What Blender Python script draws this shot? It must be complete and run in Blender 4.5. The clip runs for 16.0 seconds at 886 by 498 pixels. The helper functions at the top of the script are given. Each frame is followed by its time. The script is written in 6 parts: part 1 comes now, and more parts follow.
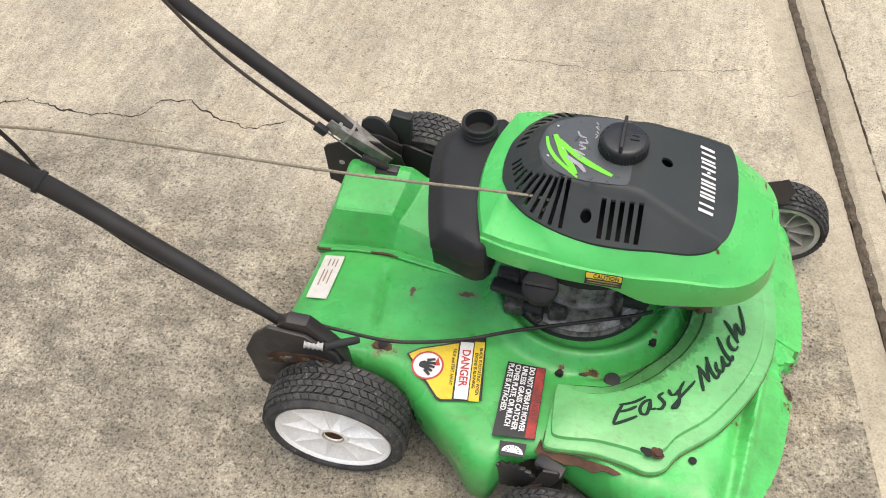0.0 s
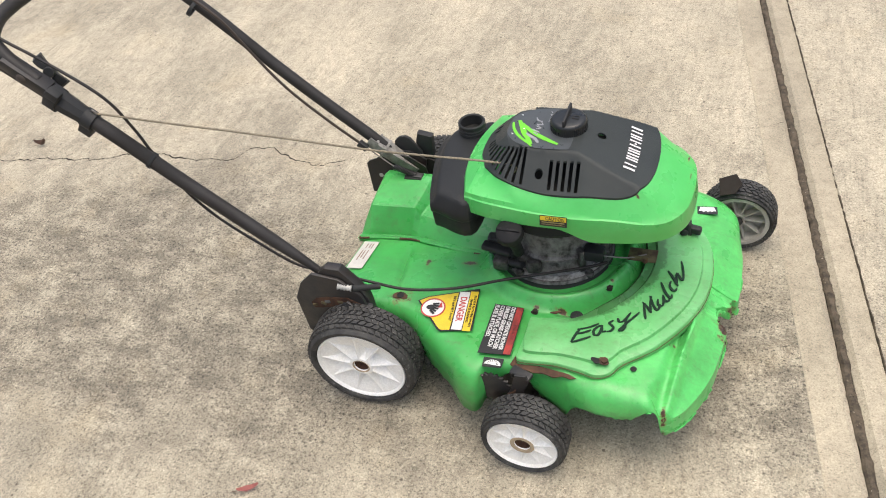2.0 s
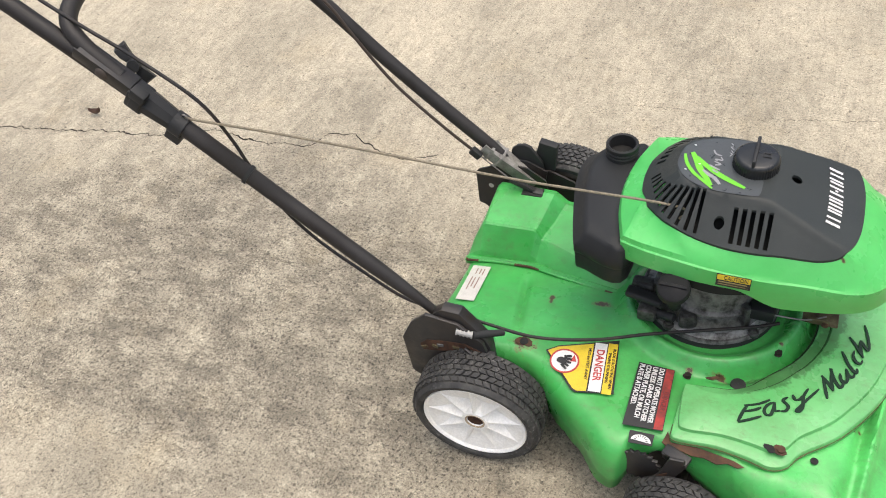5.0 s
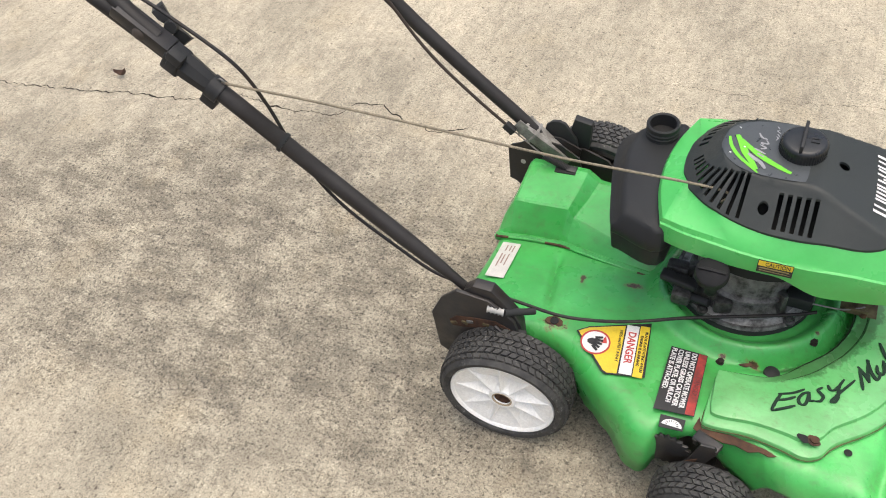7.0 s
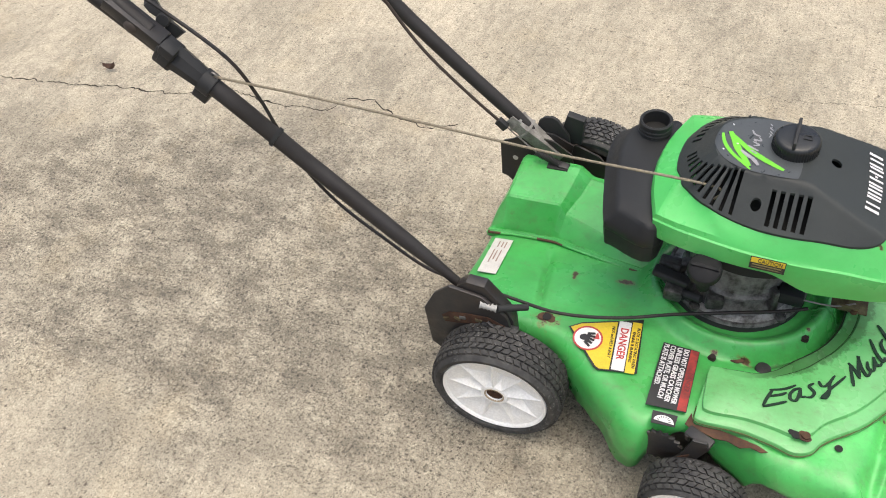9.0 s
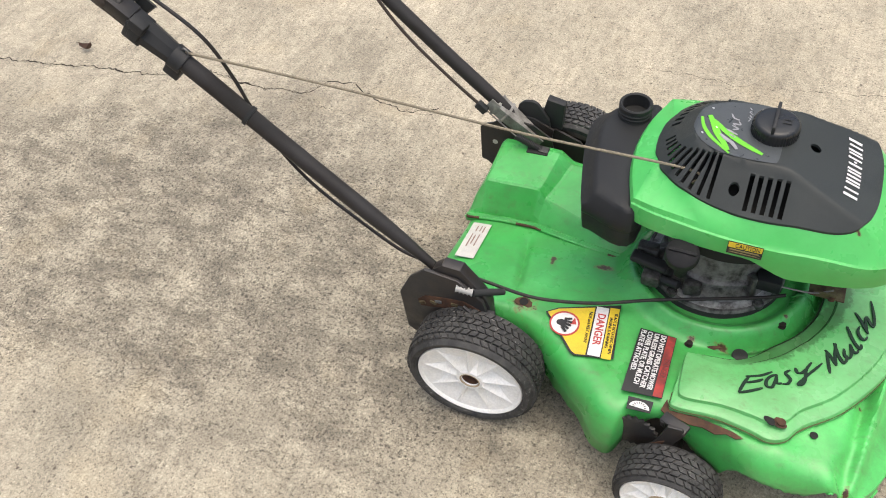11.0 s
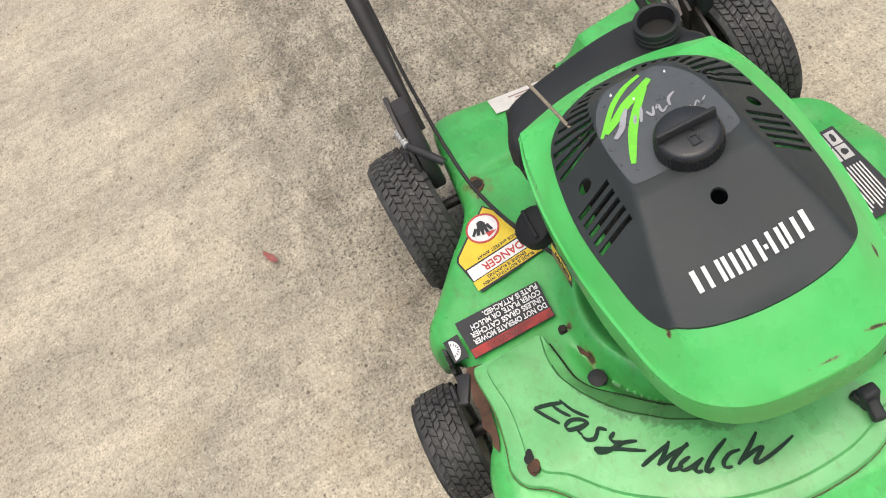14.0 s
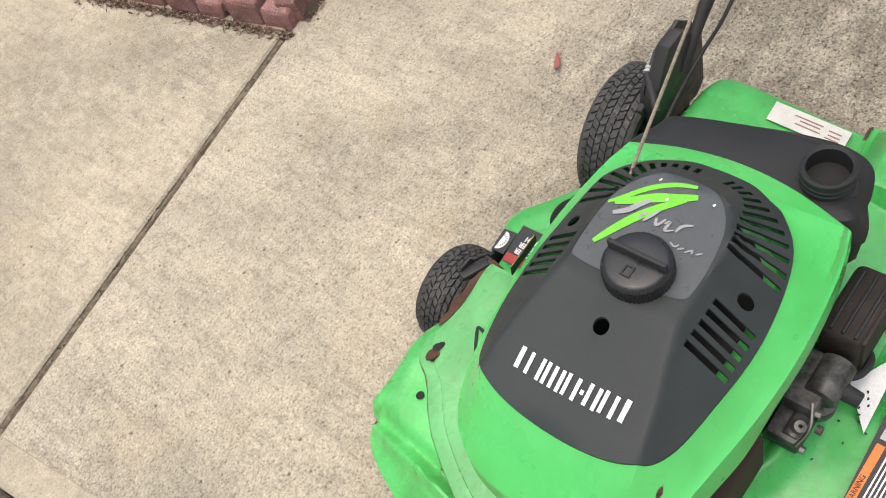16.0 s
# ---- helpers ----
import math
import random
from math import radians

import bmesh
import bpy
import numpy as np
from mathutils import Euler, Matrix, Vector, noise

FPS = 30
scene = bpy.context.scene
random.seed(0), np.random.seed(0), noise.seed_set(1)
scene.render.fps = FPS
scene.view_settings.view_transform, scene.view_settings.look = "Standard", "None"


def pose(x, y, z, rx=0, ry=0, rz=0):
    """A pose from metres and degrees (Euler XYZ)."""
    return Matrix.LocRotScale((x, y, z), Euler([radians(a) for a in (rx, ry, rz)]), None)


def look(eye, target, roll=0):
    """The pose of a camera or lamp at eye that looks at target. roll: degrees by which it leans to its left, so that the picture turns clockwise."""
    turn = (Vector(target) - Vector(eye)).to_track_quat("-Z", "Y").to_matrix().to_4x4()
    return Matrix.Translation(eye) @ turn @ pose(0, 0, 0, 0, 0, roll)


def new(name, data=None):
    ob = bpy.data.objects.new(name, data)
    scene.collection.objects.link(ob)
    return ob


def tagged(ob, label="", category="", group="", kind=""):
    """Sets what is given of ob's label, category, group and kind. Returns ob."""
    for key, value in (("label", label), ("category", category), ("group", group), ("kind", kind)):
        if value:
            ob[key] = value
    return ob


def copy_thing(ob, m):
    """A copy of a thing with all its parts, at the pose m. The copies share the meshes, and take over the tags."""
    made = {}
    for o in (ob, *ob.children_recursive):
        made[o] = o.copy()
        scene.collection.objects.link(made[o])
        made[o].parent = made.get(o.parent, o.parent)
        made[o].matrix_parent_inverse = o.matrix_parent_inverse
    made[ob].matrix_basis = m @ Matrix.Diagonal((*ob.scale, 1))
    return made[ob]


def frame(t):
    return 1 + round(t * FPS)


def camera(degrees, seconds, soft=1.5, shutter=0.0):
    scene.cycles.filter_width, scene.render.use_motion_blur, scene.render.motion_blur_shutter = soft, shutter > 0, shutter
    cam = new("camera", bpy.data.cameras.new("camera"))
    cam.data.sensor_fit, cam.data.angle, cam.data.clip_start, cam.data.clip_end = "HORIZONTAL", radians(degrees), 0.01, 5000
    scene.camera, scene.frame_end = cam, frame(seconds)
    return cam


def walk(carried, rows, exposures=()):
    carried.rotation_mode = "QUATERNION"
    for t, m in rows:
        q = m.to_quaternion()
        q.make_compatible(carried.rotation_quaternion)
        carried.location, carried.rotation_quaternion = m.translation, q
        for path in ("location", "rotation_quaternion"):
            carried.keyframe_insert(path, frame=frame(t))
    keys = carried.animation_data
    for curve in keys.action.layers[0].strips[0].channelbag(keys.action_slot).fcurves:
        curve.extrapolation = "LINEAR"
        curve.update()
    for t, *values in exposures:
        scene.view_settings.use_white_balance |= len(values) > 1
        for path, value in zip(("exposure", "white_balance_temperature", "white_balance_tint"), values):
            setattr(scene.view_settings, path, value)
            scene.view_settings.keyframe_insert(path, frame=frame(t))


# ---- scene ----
cam = camera(54.3, 16.0, soft=1.0)

PATH = [
    (0, (0.308, -0.718, 1.087), (-0.077, 0.467, -0.478), -4.3),
    (0.5, (0.354, -0.885, 1.124), (-0.088, 0.38, -0.36), -5.4),
    (1, (0.49, -0.989, 1.154), (-0.145, 0.328, -0.211), -9.1),
    (1.5, (0.549, -1.04, 1.159), (-0.07, 0.308, -0.182), -9.1),
    (2, (0.563, -1.041, 1.158), (-0.093, 0.28, -0.193), -10.8),
    (2.5, (0.566, -1.038, 1.16), (-0.084, 0.282, -0.195), -11.0),
    (3, (0.563, -1.05, 1.159), (-0.076, 0.286, -0.185), -10.3),
    (3.5, (0.563, -1.056, 1.164), (-0.091, 0.285, -0.169), -9.5),
    (4, (0.511, -0.99, 1.152), (-0.134, 0.331, -0.205), -8.3),
    (4.5, (0.392, -0.877, 1.126), (-0.201, 0.416, -0.279), -8.3),
    (5, (0.322, -0.875, 1.128), (-0.352, 0.348, -0.304), -9.3),
    (5.2, (0.29, -0.872, 1.129), (-0.39, 0.317, -0.328), -8.8),
    (7.5, (0.286, -0.879, 1.12), (-0.389, 0.294, -0.353), -8.0),
    (8, (0.284, -0.881, 1.12), (-0.378, 0.295, -0.356), -7.6),
    (10.5, (0.278, -0.874, 1.115), (-0.358, 0.301, -0.372), -6.5),
    (11, (0.291, -0.871, 1.101), (-0.328, 0.303, -0.395), -5.8),
    (11.5, (0.358, -0.827, 1.095), (-0.376, 0.31, -0.377), -10.4),
    (12, (0.5, -0.721, 1.087), (-0.528, 0.298, -0.293), -17.9),
    (12.5, (0.556, -0.611, 1.038), (-0.589, 0.198, -0.388), -21.5),
    (13, (0.589, -0.474, 1.015), (-0.546, 0.147, -0.511), -25.4),
    (13.5, (0.696, -0.323, 1.016), (-0.541, -0.07, -0.536), -31.6),
    (14, (0.682, -0.197, 0.977), (-0.466, -0.304, -0.657), -31.2),
    (14.5, (0.63, -0.079, 0.97), (-0.427, -0.51, -0.673), -32.1),
    (15, (0.637, 0.098, 0.979), (-0.222, -0.674, -0.653), -36.3),
    (15.5, (0.581, 0.156, 0.955), (-0.097, -0.745, -0.697), -33.9),
    (16, (0.539, 0.211, 0.977), (0.026, -0.873, -0.624), -30.7),
]
walk(cam, [(t, look(eye, target, roll)) for t, eye, target, roll in PATH], [(0.0, 0.39), (0.5, 0.46), (1.0, 0.4), (2.0, 0.35), (11.0, 0.36), (12.5, 0.25), (13.5, 0.22), (14.0, 0.24), (14.5, 0.28), (15.5, 0.33), (16.0, 0.3)])

# ---------- light ----------
world = bpy.data.worlds.new("overcast")
scene.world = world
world.use_nodes = True
wn = world.node_tree
sky = wn.nodes.new("ShaderNodeTexSky")
sky.sky_type, sky.sun_disc = "NISHITA", False
sky.sun_elevation, sky.sun_rotation = radians(83), radians(100)
sky.air_density, sky.dust_density, sky.ozone_density = 1.0, 6.0, 1.0
wn.nodes["Background"].inputs["Strength"].default_value = 0.15
wn.links.new(sky.outputs["Color"], wn.nodes["Background"].inputs["Color"])
sun = new("sun", bpy.data.lights.new("sun", "SUN"))
sun.data.energy, sun.data.angle, sun.data.color = 1.75, radians(90), (1.0, 0.95, 0.87)
sun.matrix_world = look((0.55, -0.1, 5), (0, 0, 0))
scene.view_settings.exposure = 0.35


# ---------- materials ----------
class Mat:
    """A node material with short calls for the nodes that all of them use."""

    def __init__(self, name, color, rough=0.5, metal=0.0):
        self.m = bpy.data.materials.new(name)
        self.m.use_nodes = True
        self.t = self.m.node_tree
        self.b = self.t.nodes["Principled BSDF"]
        self.b.inputs["Base Color"].default_value = (*color, 1)
        self.b.inputs["Roughness"].default_value = rough
        self.b.inputs["Metallic"].default_value = metal
        self.color = None
        self.base = color
        geo = self.t.nodes.new("ShaderNodeTexCoord")
        self.pos = geo.outputs["Object"]

    def world_space(self):
        self.pos = self.t.nodes.new("ShaderNodeNewGeometry").outputs["Position"]
        return self

    def noise(self, scale, detail=4, rough=0.6, stretch=(1, 1, 1), distortion=0.0):
        mp = self.t.nodes.new("ShaderNodeMapping")
        mp.inputs["Scale"].default_value = stretch
        self.t.links.new(self.pos, mp.inputs["Vector"])
        n = self.t.nodes.new("ShaderNodeTexNoise")
        n.inputs["Scale"].default_value = scale
        n.inputs["Detail"].default_value = detail
        n.inputs["Roughness"].default_value = rough
        n.inputs["Distortion"].default_value = distortion
        self.t.links.new(mp.outputs[0], n.inputs["Vector"])
        return n.outputs["Fac"]

    def cells(self, scale):
        n = self.t.nodes.new("ShaderNodeTexVoronoi")
        n.inputs["Scale"].default_value = scale
        self.t.links.new(self.pos, n.inputs["Vector"])
        return n

    def ramp(self, fac, stops):
        r = self.t.nodes.new("ShaderNodeValToRGB")
        el = r.color_ramp.elements
        while len(el) < len(stops):
            el.new(0.5)
        for e, (p, c) in zip(el, stops):
            e.position = p
            e.color = (*c, 1) if isinstance(c, tuple) else (c, c, c, 1)
        self.t.links.new(fac, r.inputs["Fac"])
        return r.outputs["Color"]

    def mix(self, fac, a, b, blend="MIX"):
        n = self.t.nodes.new("ShaderNodeMix")
        n.data_type, n.blend_type = "RGBA", blend
        for sock, v in ((n.inputs["Factor"], fac), (n.inputs["A"], a), (n.inputs["B"], b)):
            if isinstance(v, (int, float)):
                sock.default_value = v
            elif isinstance(v, tuple):
                sock.default_value = (*v, 1)
            else:
                self.t.links.new(v, sock)
        return n.outputs["Result"]

    def set_color(self, out):
        self.t.links.new(out, self.b.inputs["Base Color"])
        return self

    def set_rough(self, out):
        self.t.links.new(out, self.b.inputs["Roughness"])
        return self

    def bump(self, out, strength=0.3, dist=0.002):
        b = self.t.nodes.new("ShaderNodeBump")
        b.inputs["Strength"].default_value = strength
        b.inputs["Distance"].default_value = dist
        self.t.links.new(out, b.inputs["Height"])
        self.t.links.new(b.outputs["Normal"], self.b.inputs["Normal"])
        return self


def worn(name, color, dark, rough=0.5, metal=0.0, scale=30, bump=0.15, fine=300):
    """A plain material with soft stains and fine grain."""
    k = Mat(name, color, rough, metal)
    stain = k.ramp(k.noise(scale, 5, 0.65), [(0.35, dark), (0.62, color)])
    grain = k.ramp(k.noise(fine, 2), [(0.3, 0.86), (0.7, 1.0)])
    k.set_color(k.mix(1.0, stain, grain, "MULTIPLY"))
    k.set_rough(k.ramp(k.noise(scale * 2, 3), [(0.3, max(rough - 0.1, 0.05)), (0.7, min(rough + 0.12, 1.0))]))
    k.b.inputs["Specular IOR Level"].default_value = 0.5 if rough < 0.5 else 0.3
    return k.bump(k.noise(fine, 3), bump, 0.0006)


def concrete(name, tone, tooled=False, grit_k=0.88):
    k = Mat(name, tone, 0.92).world_space()
    light = tuple(min(c * 1.16, 1) for c in tone)
    dark = tuple(c * 0.62 for c in tone)
    base = k.ramp(k.noise(3.0, 6, 0.62, (1.5, 0.8, 1)), [(0.36, tuple(c * 0.8 for c in tone)), (0.5, tone), (0.64, light)])
    # cloudy mottling a few centimetres across
    cloud = k.ramp(k.noise(36, 9, 0.88), [(0.37, 0.62), (0.47, 0.95), (0.6, 1.14)])
    base = k.mix(0.8 if not tooled else 0.6, base, cloud, "MULTIPLY")
    if not tooled:
        # broom streaks across the slab
        broom = k.ramp(k.noise(26, 7, 0.75, (3.2, 0.32, 1)), [(0.36, 0.78), (0.48, 1.0), (0.62, 1.07)])
        base = k.mix(0.85, base, broom, "MULTIPLY")
        # worn, mildewed areas, streaked along the broom marks
        area = k.ramp(k.noise(1.7, 3, 0.5), [(0.42, 0.0), (0.62, 0.8)])
        grains = k.noise(260, 4, 0.8)
        blot = k.ramp(k.mix(0.5, k.noise(20, 8, 0.8, (1.3, 0.8, 1)), grains), [(0.48, 0.0), (0.55, 1.0)])
        both = k.mix(1.0, area, blot, "MULTIPLY")
        base = k.mix(both, base, tuple(c * v for c, v in zip(dark, (0.88, 0.88, 0.9))))
        # a large greyed patch behind the mower and a smaller one by its front
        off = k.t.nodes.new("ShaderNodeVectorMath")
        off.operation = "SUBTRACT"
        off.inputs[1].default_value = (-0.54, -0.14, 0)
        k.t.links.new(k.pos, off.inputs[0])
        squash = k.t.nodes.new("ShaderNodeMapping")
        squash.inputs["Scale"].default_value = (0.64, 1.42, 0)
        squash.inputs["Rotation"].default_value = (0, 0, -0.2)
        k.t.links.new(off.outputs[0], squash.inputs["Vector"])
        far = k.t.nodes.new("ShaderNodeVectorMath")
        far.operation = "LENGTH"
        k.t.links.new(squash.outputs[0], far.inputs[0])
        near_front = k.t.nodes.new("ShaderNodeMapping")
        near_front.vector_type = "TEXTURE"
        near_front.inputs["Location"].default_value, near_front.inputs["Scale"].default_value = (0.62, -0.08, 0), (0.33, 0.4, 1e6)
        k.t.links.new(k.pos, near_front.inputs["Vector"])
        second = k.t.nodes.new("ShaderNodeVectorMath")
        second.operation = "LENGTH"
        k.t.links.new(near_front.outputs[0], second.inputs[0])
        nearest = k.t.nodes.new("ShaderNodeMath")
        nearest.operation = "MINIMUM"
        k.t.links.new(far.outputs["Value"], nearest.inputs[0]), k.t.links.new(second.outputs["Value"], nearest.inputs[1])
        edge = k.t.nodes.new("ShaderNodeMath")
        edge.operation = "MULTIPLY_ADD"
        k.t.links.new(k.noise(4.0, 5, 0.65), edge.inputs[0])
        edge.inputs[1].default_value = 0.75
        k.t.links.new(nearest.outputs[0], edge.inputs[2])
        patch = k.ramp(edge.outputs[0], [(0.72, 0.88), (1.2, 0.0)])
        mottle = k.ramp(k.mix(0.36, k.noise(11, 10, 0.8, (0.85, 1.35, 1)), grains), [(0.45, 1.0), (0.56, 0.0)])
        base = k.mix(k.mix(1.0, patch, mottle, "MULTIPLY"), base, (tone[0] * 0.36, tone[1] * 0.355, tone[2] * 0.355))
        # pocked surface where the cement skin has worn off
        pocks = k.ramp(k.noise(165, 3, 0.62), [(0.34, 0.3), (0.44, 0.92), (0.56, 1.05)])
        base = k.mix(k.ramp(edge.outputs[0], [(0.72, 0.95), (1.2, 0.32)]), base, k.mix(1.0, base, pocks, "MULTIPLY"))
        # dark brown band along the bricks, its edges broken up by noise
        rows = []
        for axis in ((-math.sin(radians(10.2)), math.cos(radians(10.2)), 0), (math.cos(radians(10.2)), math.sin(radians(10.2)), 0)):
            dot = k.t.nodes.new("ShaderNodeVectorMath")
            dot.operation, dot.inputs[1].default_value = "DOT_PRODUCT", axis
            k.t.links.new(k.pos, dot.inputs[0])
            shift = k.t.nodes.new("ShaderNodeMath")
            shift.operation, shift.inputs[1].default_value = "MULTIPLY_ADD", 0.03
            k.t.links.new(k.noise(25, 4, 0.6), shift.inputs[0]), k.t.links.new(dot.outputs["Value"], shift.inputs[2])
            more = k.t.nodes.new("ShaderNodeMath")
            more.operation, more.inputs[1].default_value = "ADD", 1.5
            k.t.links.new(shift.outputs[0], more.inputs[0])
            rows.append(more.outputs[0])
        brick_band = k.mix(1.0, k.ramp(rows[0], [(0.5, 0.0), (0.52, 0.85), (0.541, 0.75), (0.575, 0.0)]), k.ramp(rows[1], [(0.9, 1.0), (1.0, 0.0)]), "MULTIPLY")
        base = k.mix(brick_band, base, (0.085, 0.068, 0.05))
        ochre = k.ramp(k.noise(5.5, 4, 0.6), [(0.55, 0.0), (0.75, 0.3)])
        base = k.mix(ochre, base, (tone[0] * 1.08, tone[1] * 0.98, tone[2] * 0.8))
    # sand and small aggregate
    rough_k = (grit_k, grit_k) if not tooled else (0.5, 0.55)
    if not tooled and grit_k > 0.6:
        rough_k = (k.ramp(edge.outputs[0], [(0.75, 0.9), (1.2, 0.7)]),) * 2
    grit = k.cells(400 if not tooled else 520)
    rnd = k.t.nodes.new("ShaderNodeSeparateColor")
    k.t.links.new(grit.outputs["Color"], rnd.inputs[0])
    fleck = k.ramp(rnd.outputs[0], [(0.0, 0.38), (0.08, 0.66), (0.2, 0.95), (0.86, 1.05), (0.97, 1.3)])
    base = k.mix(rough_k[0], base, fleck, "MULTIPLY")
    fine = k.ramp(k.noise(300, 4, 0.8), [(0.34, 0.44), (0.46, 0.95), (0.66, 1.25)])
    base = k.mix(rough_k[1], base, fine, "MULTIPLY")
    pits = k.cells(95)
    pit = k.ramp(pits.outputs["Distance"], [(0.06, 0.45), (0.15, 1.0)])
    keep = k.ramp(k.noise(12, 2), [(0.5, 0.0), (0.56, 1.0)])
    if not tooled:
        base = k.mix(keep, base, k.mix(1.0, base, pit, "MULTIPLY"))
        # scattered dark pebbles
        stones = k.cells(48)
        pick = k.t.nodes.new("ShaderNodeSeparateColor")
        k.t.links.new(stones.outputs["Color"], pick.inputs[0])
        some = k.ramp(pick.outputs[1], [(0.8, 0.0), (0.82, 1.0)])
        dot = k.ramp(k.mix(0.25, stones.outputs["Distance"], grains), [(0.19, 0.8), (0.24, 0.0)])
        base = k.mix(k.mix(1.0, some, dot, "MULTIPLY"), base, (0.07, 0.055, 0.042))
    k.set_color(base)
    return k.bump(k.noise(420, 4, 0.75), 0.45 if not tooled else 0.2, 0.0025)


def paint(name, color, faded, rust=(), ring=None, dirty=1.0, front_tone=None, soiled=None):
    """Old green enamel: faded patches, grime, small rusty chips; rust: spots of x, y and two radii; ring: a dirty groove of x, y, radius, width."""
    k = Mat(name, color, 0.42)
    base = k.ramp(k.noise(9, 5, 0.6), [(0.35, color), (0.68, faded)])
    # mixes in a lighter green towards the front of the deck
    if front_tone:
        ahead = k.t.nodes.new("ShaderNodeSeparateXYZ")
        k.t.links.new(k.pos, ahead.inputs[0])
        base = k.mix(k.ramp(ahead.outputs[0], [(0.28, 0.0), (0.46, 0.8)]), base, k.ramp(k.noise(16, 6, 0.7), [(0.35, front_tone), (0.7, tuple(min(c * 1.2, 1) for c in front_tone))]))
    grime = k.ramp(k.noise(13, 8, 0.76), [(0.44, 0.0), (0.72, 0.62)])
    base = k.mix(k.mix(1.0, grime, (dirty,) * 3, "MULTIPLY"), base, tuple(c * v for c, v in zip(color, (1.0, 0.55, 0.62))))
    streak = k.ramp(k.noise(48, 7, 0.78, (1, 1.8, 1)), [(0.52, 0.0), (0.74, 0.6)])
    base = k.mix(k.mix(1.0, streak, (dirty,) * 3, "MULTIPLY"), base, (0.1, 0.17, 0.06))
    chips = k.ramp(k.noise(34, 7, 0.72, (1, 1, 1), 0.4), [(0.715, 0.0), (0.735, 1.0)])
    base = k.mix(chips, base, (0.075, 0.038, 0.02))
    wobble = k.noise(70, 6, 0.7)

    def reach(x, y, rx, ry):
        # distance from a spot in units of its size
        off = k.t.nodes.new("ShaderNodeMapping")
        off.vector_type = "TEXTURE"
        off.inputs["Location"].default_value, off.inputs["Scale"].default_value = (x, y, 0), (rx, ry, 1e6)
        k.t.links.new(k.pos, off.inputs["Vector"])
        far = k.t.nodes.new("ShaderNodeVectorMath")
        far.operation = "LENGTH"
        k.t.links.new(off.outputs[0], far.inputs[0])
        return far.outputs["Value"]

    def calc(op, a, b):
        n = k.t.nodes.new("ShaderNodeMath")
        n.operation = op
        for s, v in zip(n.inputs, (a, b)):
            if isinstance(v, (int, float)):
                s.default_value = v
            else:
                k.t.links.new(v, s)
        return n.outputs[0]

    if ring:
        band = calc("DIVIDE", calc("ABSOLUTE", calc("SUBTRACT", reach(ring[0], ring[1], 1, 1), ring[2]), 0), ring[3])
        dirt = k.ramp(calc("ADD", band, calc("MULTIPLY", wobble, 1.1)), [(0.85, 0.55), (1.45, 0.0)])
        cut_x = k.t.nodes.new("ShaderNodeSeparateXYZ")
        k.t.links.new(k.pos, cut_x.inputs[0])
        dirt = k.mix(1.0, dirt, k.mix(1.0, k.ramp(cut_x.outputs[0], [(0.31, 0.0), (0.34, 1.0)]), k.ramp(cut_x.outputs[1], [(0.0, 1.0), (0.03, 0.0)]), "MULTIPLY"), "MULTIPLY")
        base = k.mix(dirt, base, (0.028, 0.055, 0.018))
    near = None
    for s in rust:
        d = reach(*s)
        near = d if near is None else calc("MINIMUM", near, d)
    if rust:
        worn_to = calc("ADD", near, calc("MULTIPLY", calc("SUBTRACT", wobble, 0.5), 4.2))
        base = k.mix(k.ramp(worn_to, [(0.75, 0.7), (1.7, 0.0)]), base, (0.16, 0.2, 0.06))
        bare = k.ramp(k.noise(160, 5, 0.7), [(0.35, (0.035, 0.021, 0.014)), (0.55, (0.085, 0.045, 0.026)), (0.75, (0.145, 0.076, 0.042))])
        base = k.mix(k.ramp(worn_to, [(0.5, 1.0), (0.62, 0.0)]), base, bare)
    if soiled:
        # brown-green film on the band along the lower rim
        low = k.t.nodes.new("ShaderNodeSeparateXYZ")
        k.t.links.new(k.pos, low.inputs[0])
        film = k.ramp(calc("ADD", low.outputs[2], calc("MULTIPLY", calc("SUBTRACT", wobble, 0.5), 0.03)), [(soiled[0], 0.4), (soiled[1], 0.0)])
        base = k.mix(film, base, (0.11, 0.26, 0.06))
    k.set_color(base)
    k.set_rough(k.ramp(k.noise(14, 4), [(0.3, 0.2), (0.7, 0.44)]))
    return k.bump(k.noise(55, 4), 0.06, 0.002)


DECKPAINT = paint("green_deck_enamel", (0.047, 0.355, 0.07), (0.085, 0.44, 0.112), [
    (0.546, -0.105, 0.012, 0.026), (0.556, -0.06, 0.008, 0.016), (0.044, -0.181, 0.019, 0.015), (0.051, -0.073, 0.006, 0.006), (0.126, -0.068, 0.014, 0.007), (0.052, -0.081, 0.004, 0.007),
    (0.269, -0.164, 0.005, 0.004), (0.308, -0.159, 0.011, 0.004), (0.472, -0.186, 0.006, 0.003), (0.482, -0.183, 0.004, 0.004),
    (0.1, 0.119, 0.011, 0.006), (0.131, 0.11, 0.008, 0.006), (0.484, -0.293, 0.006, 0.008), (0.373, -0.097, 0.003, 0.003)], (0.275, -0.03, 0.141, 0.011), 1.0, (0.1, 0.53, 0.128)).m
SHROUDPAINT = paint("green_shroud_enamel", (0.062, 0.455, 0.09), (0.105, 0.545, 0.14), [
    (0.418, 0.06, 0.005, 0.0014), (0.474, -0.017, 0.0014, 0.012), (0.413, -0.109, 0.003, 0.002), (0.466, 0.03, 0.0013, 0.01)], None, 0.3, None, (0.305, 0.33)).m
PALE = paint("sun_faded_green_enamel", (0.095, 0.4, 0.115), (0.165, 0.49, 0.178), (), (0.275, -0.03, 0.158, 0.034)).m
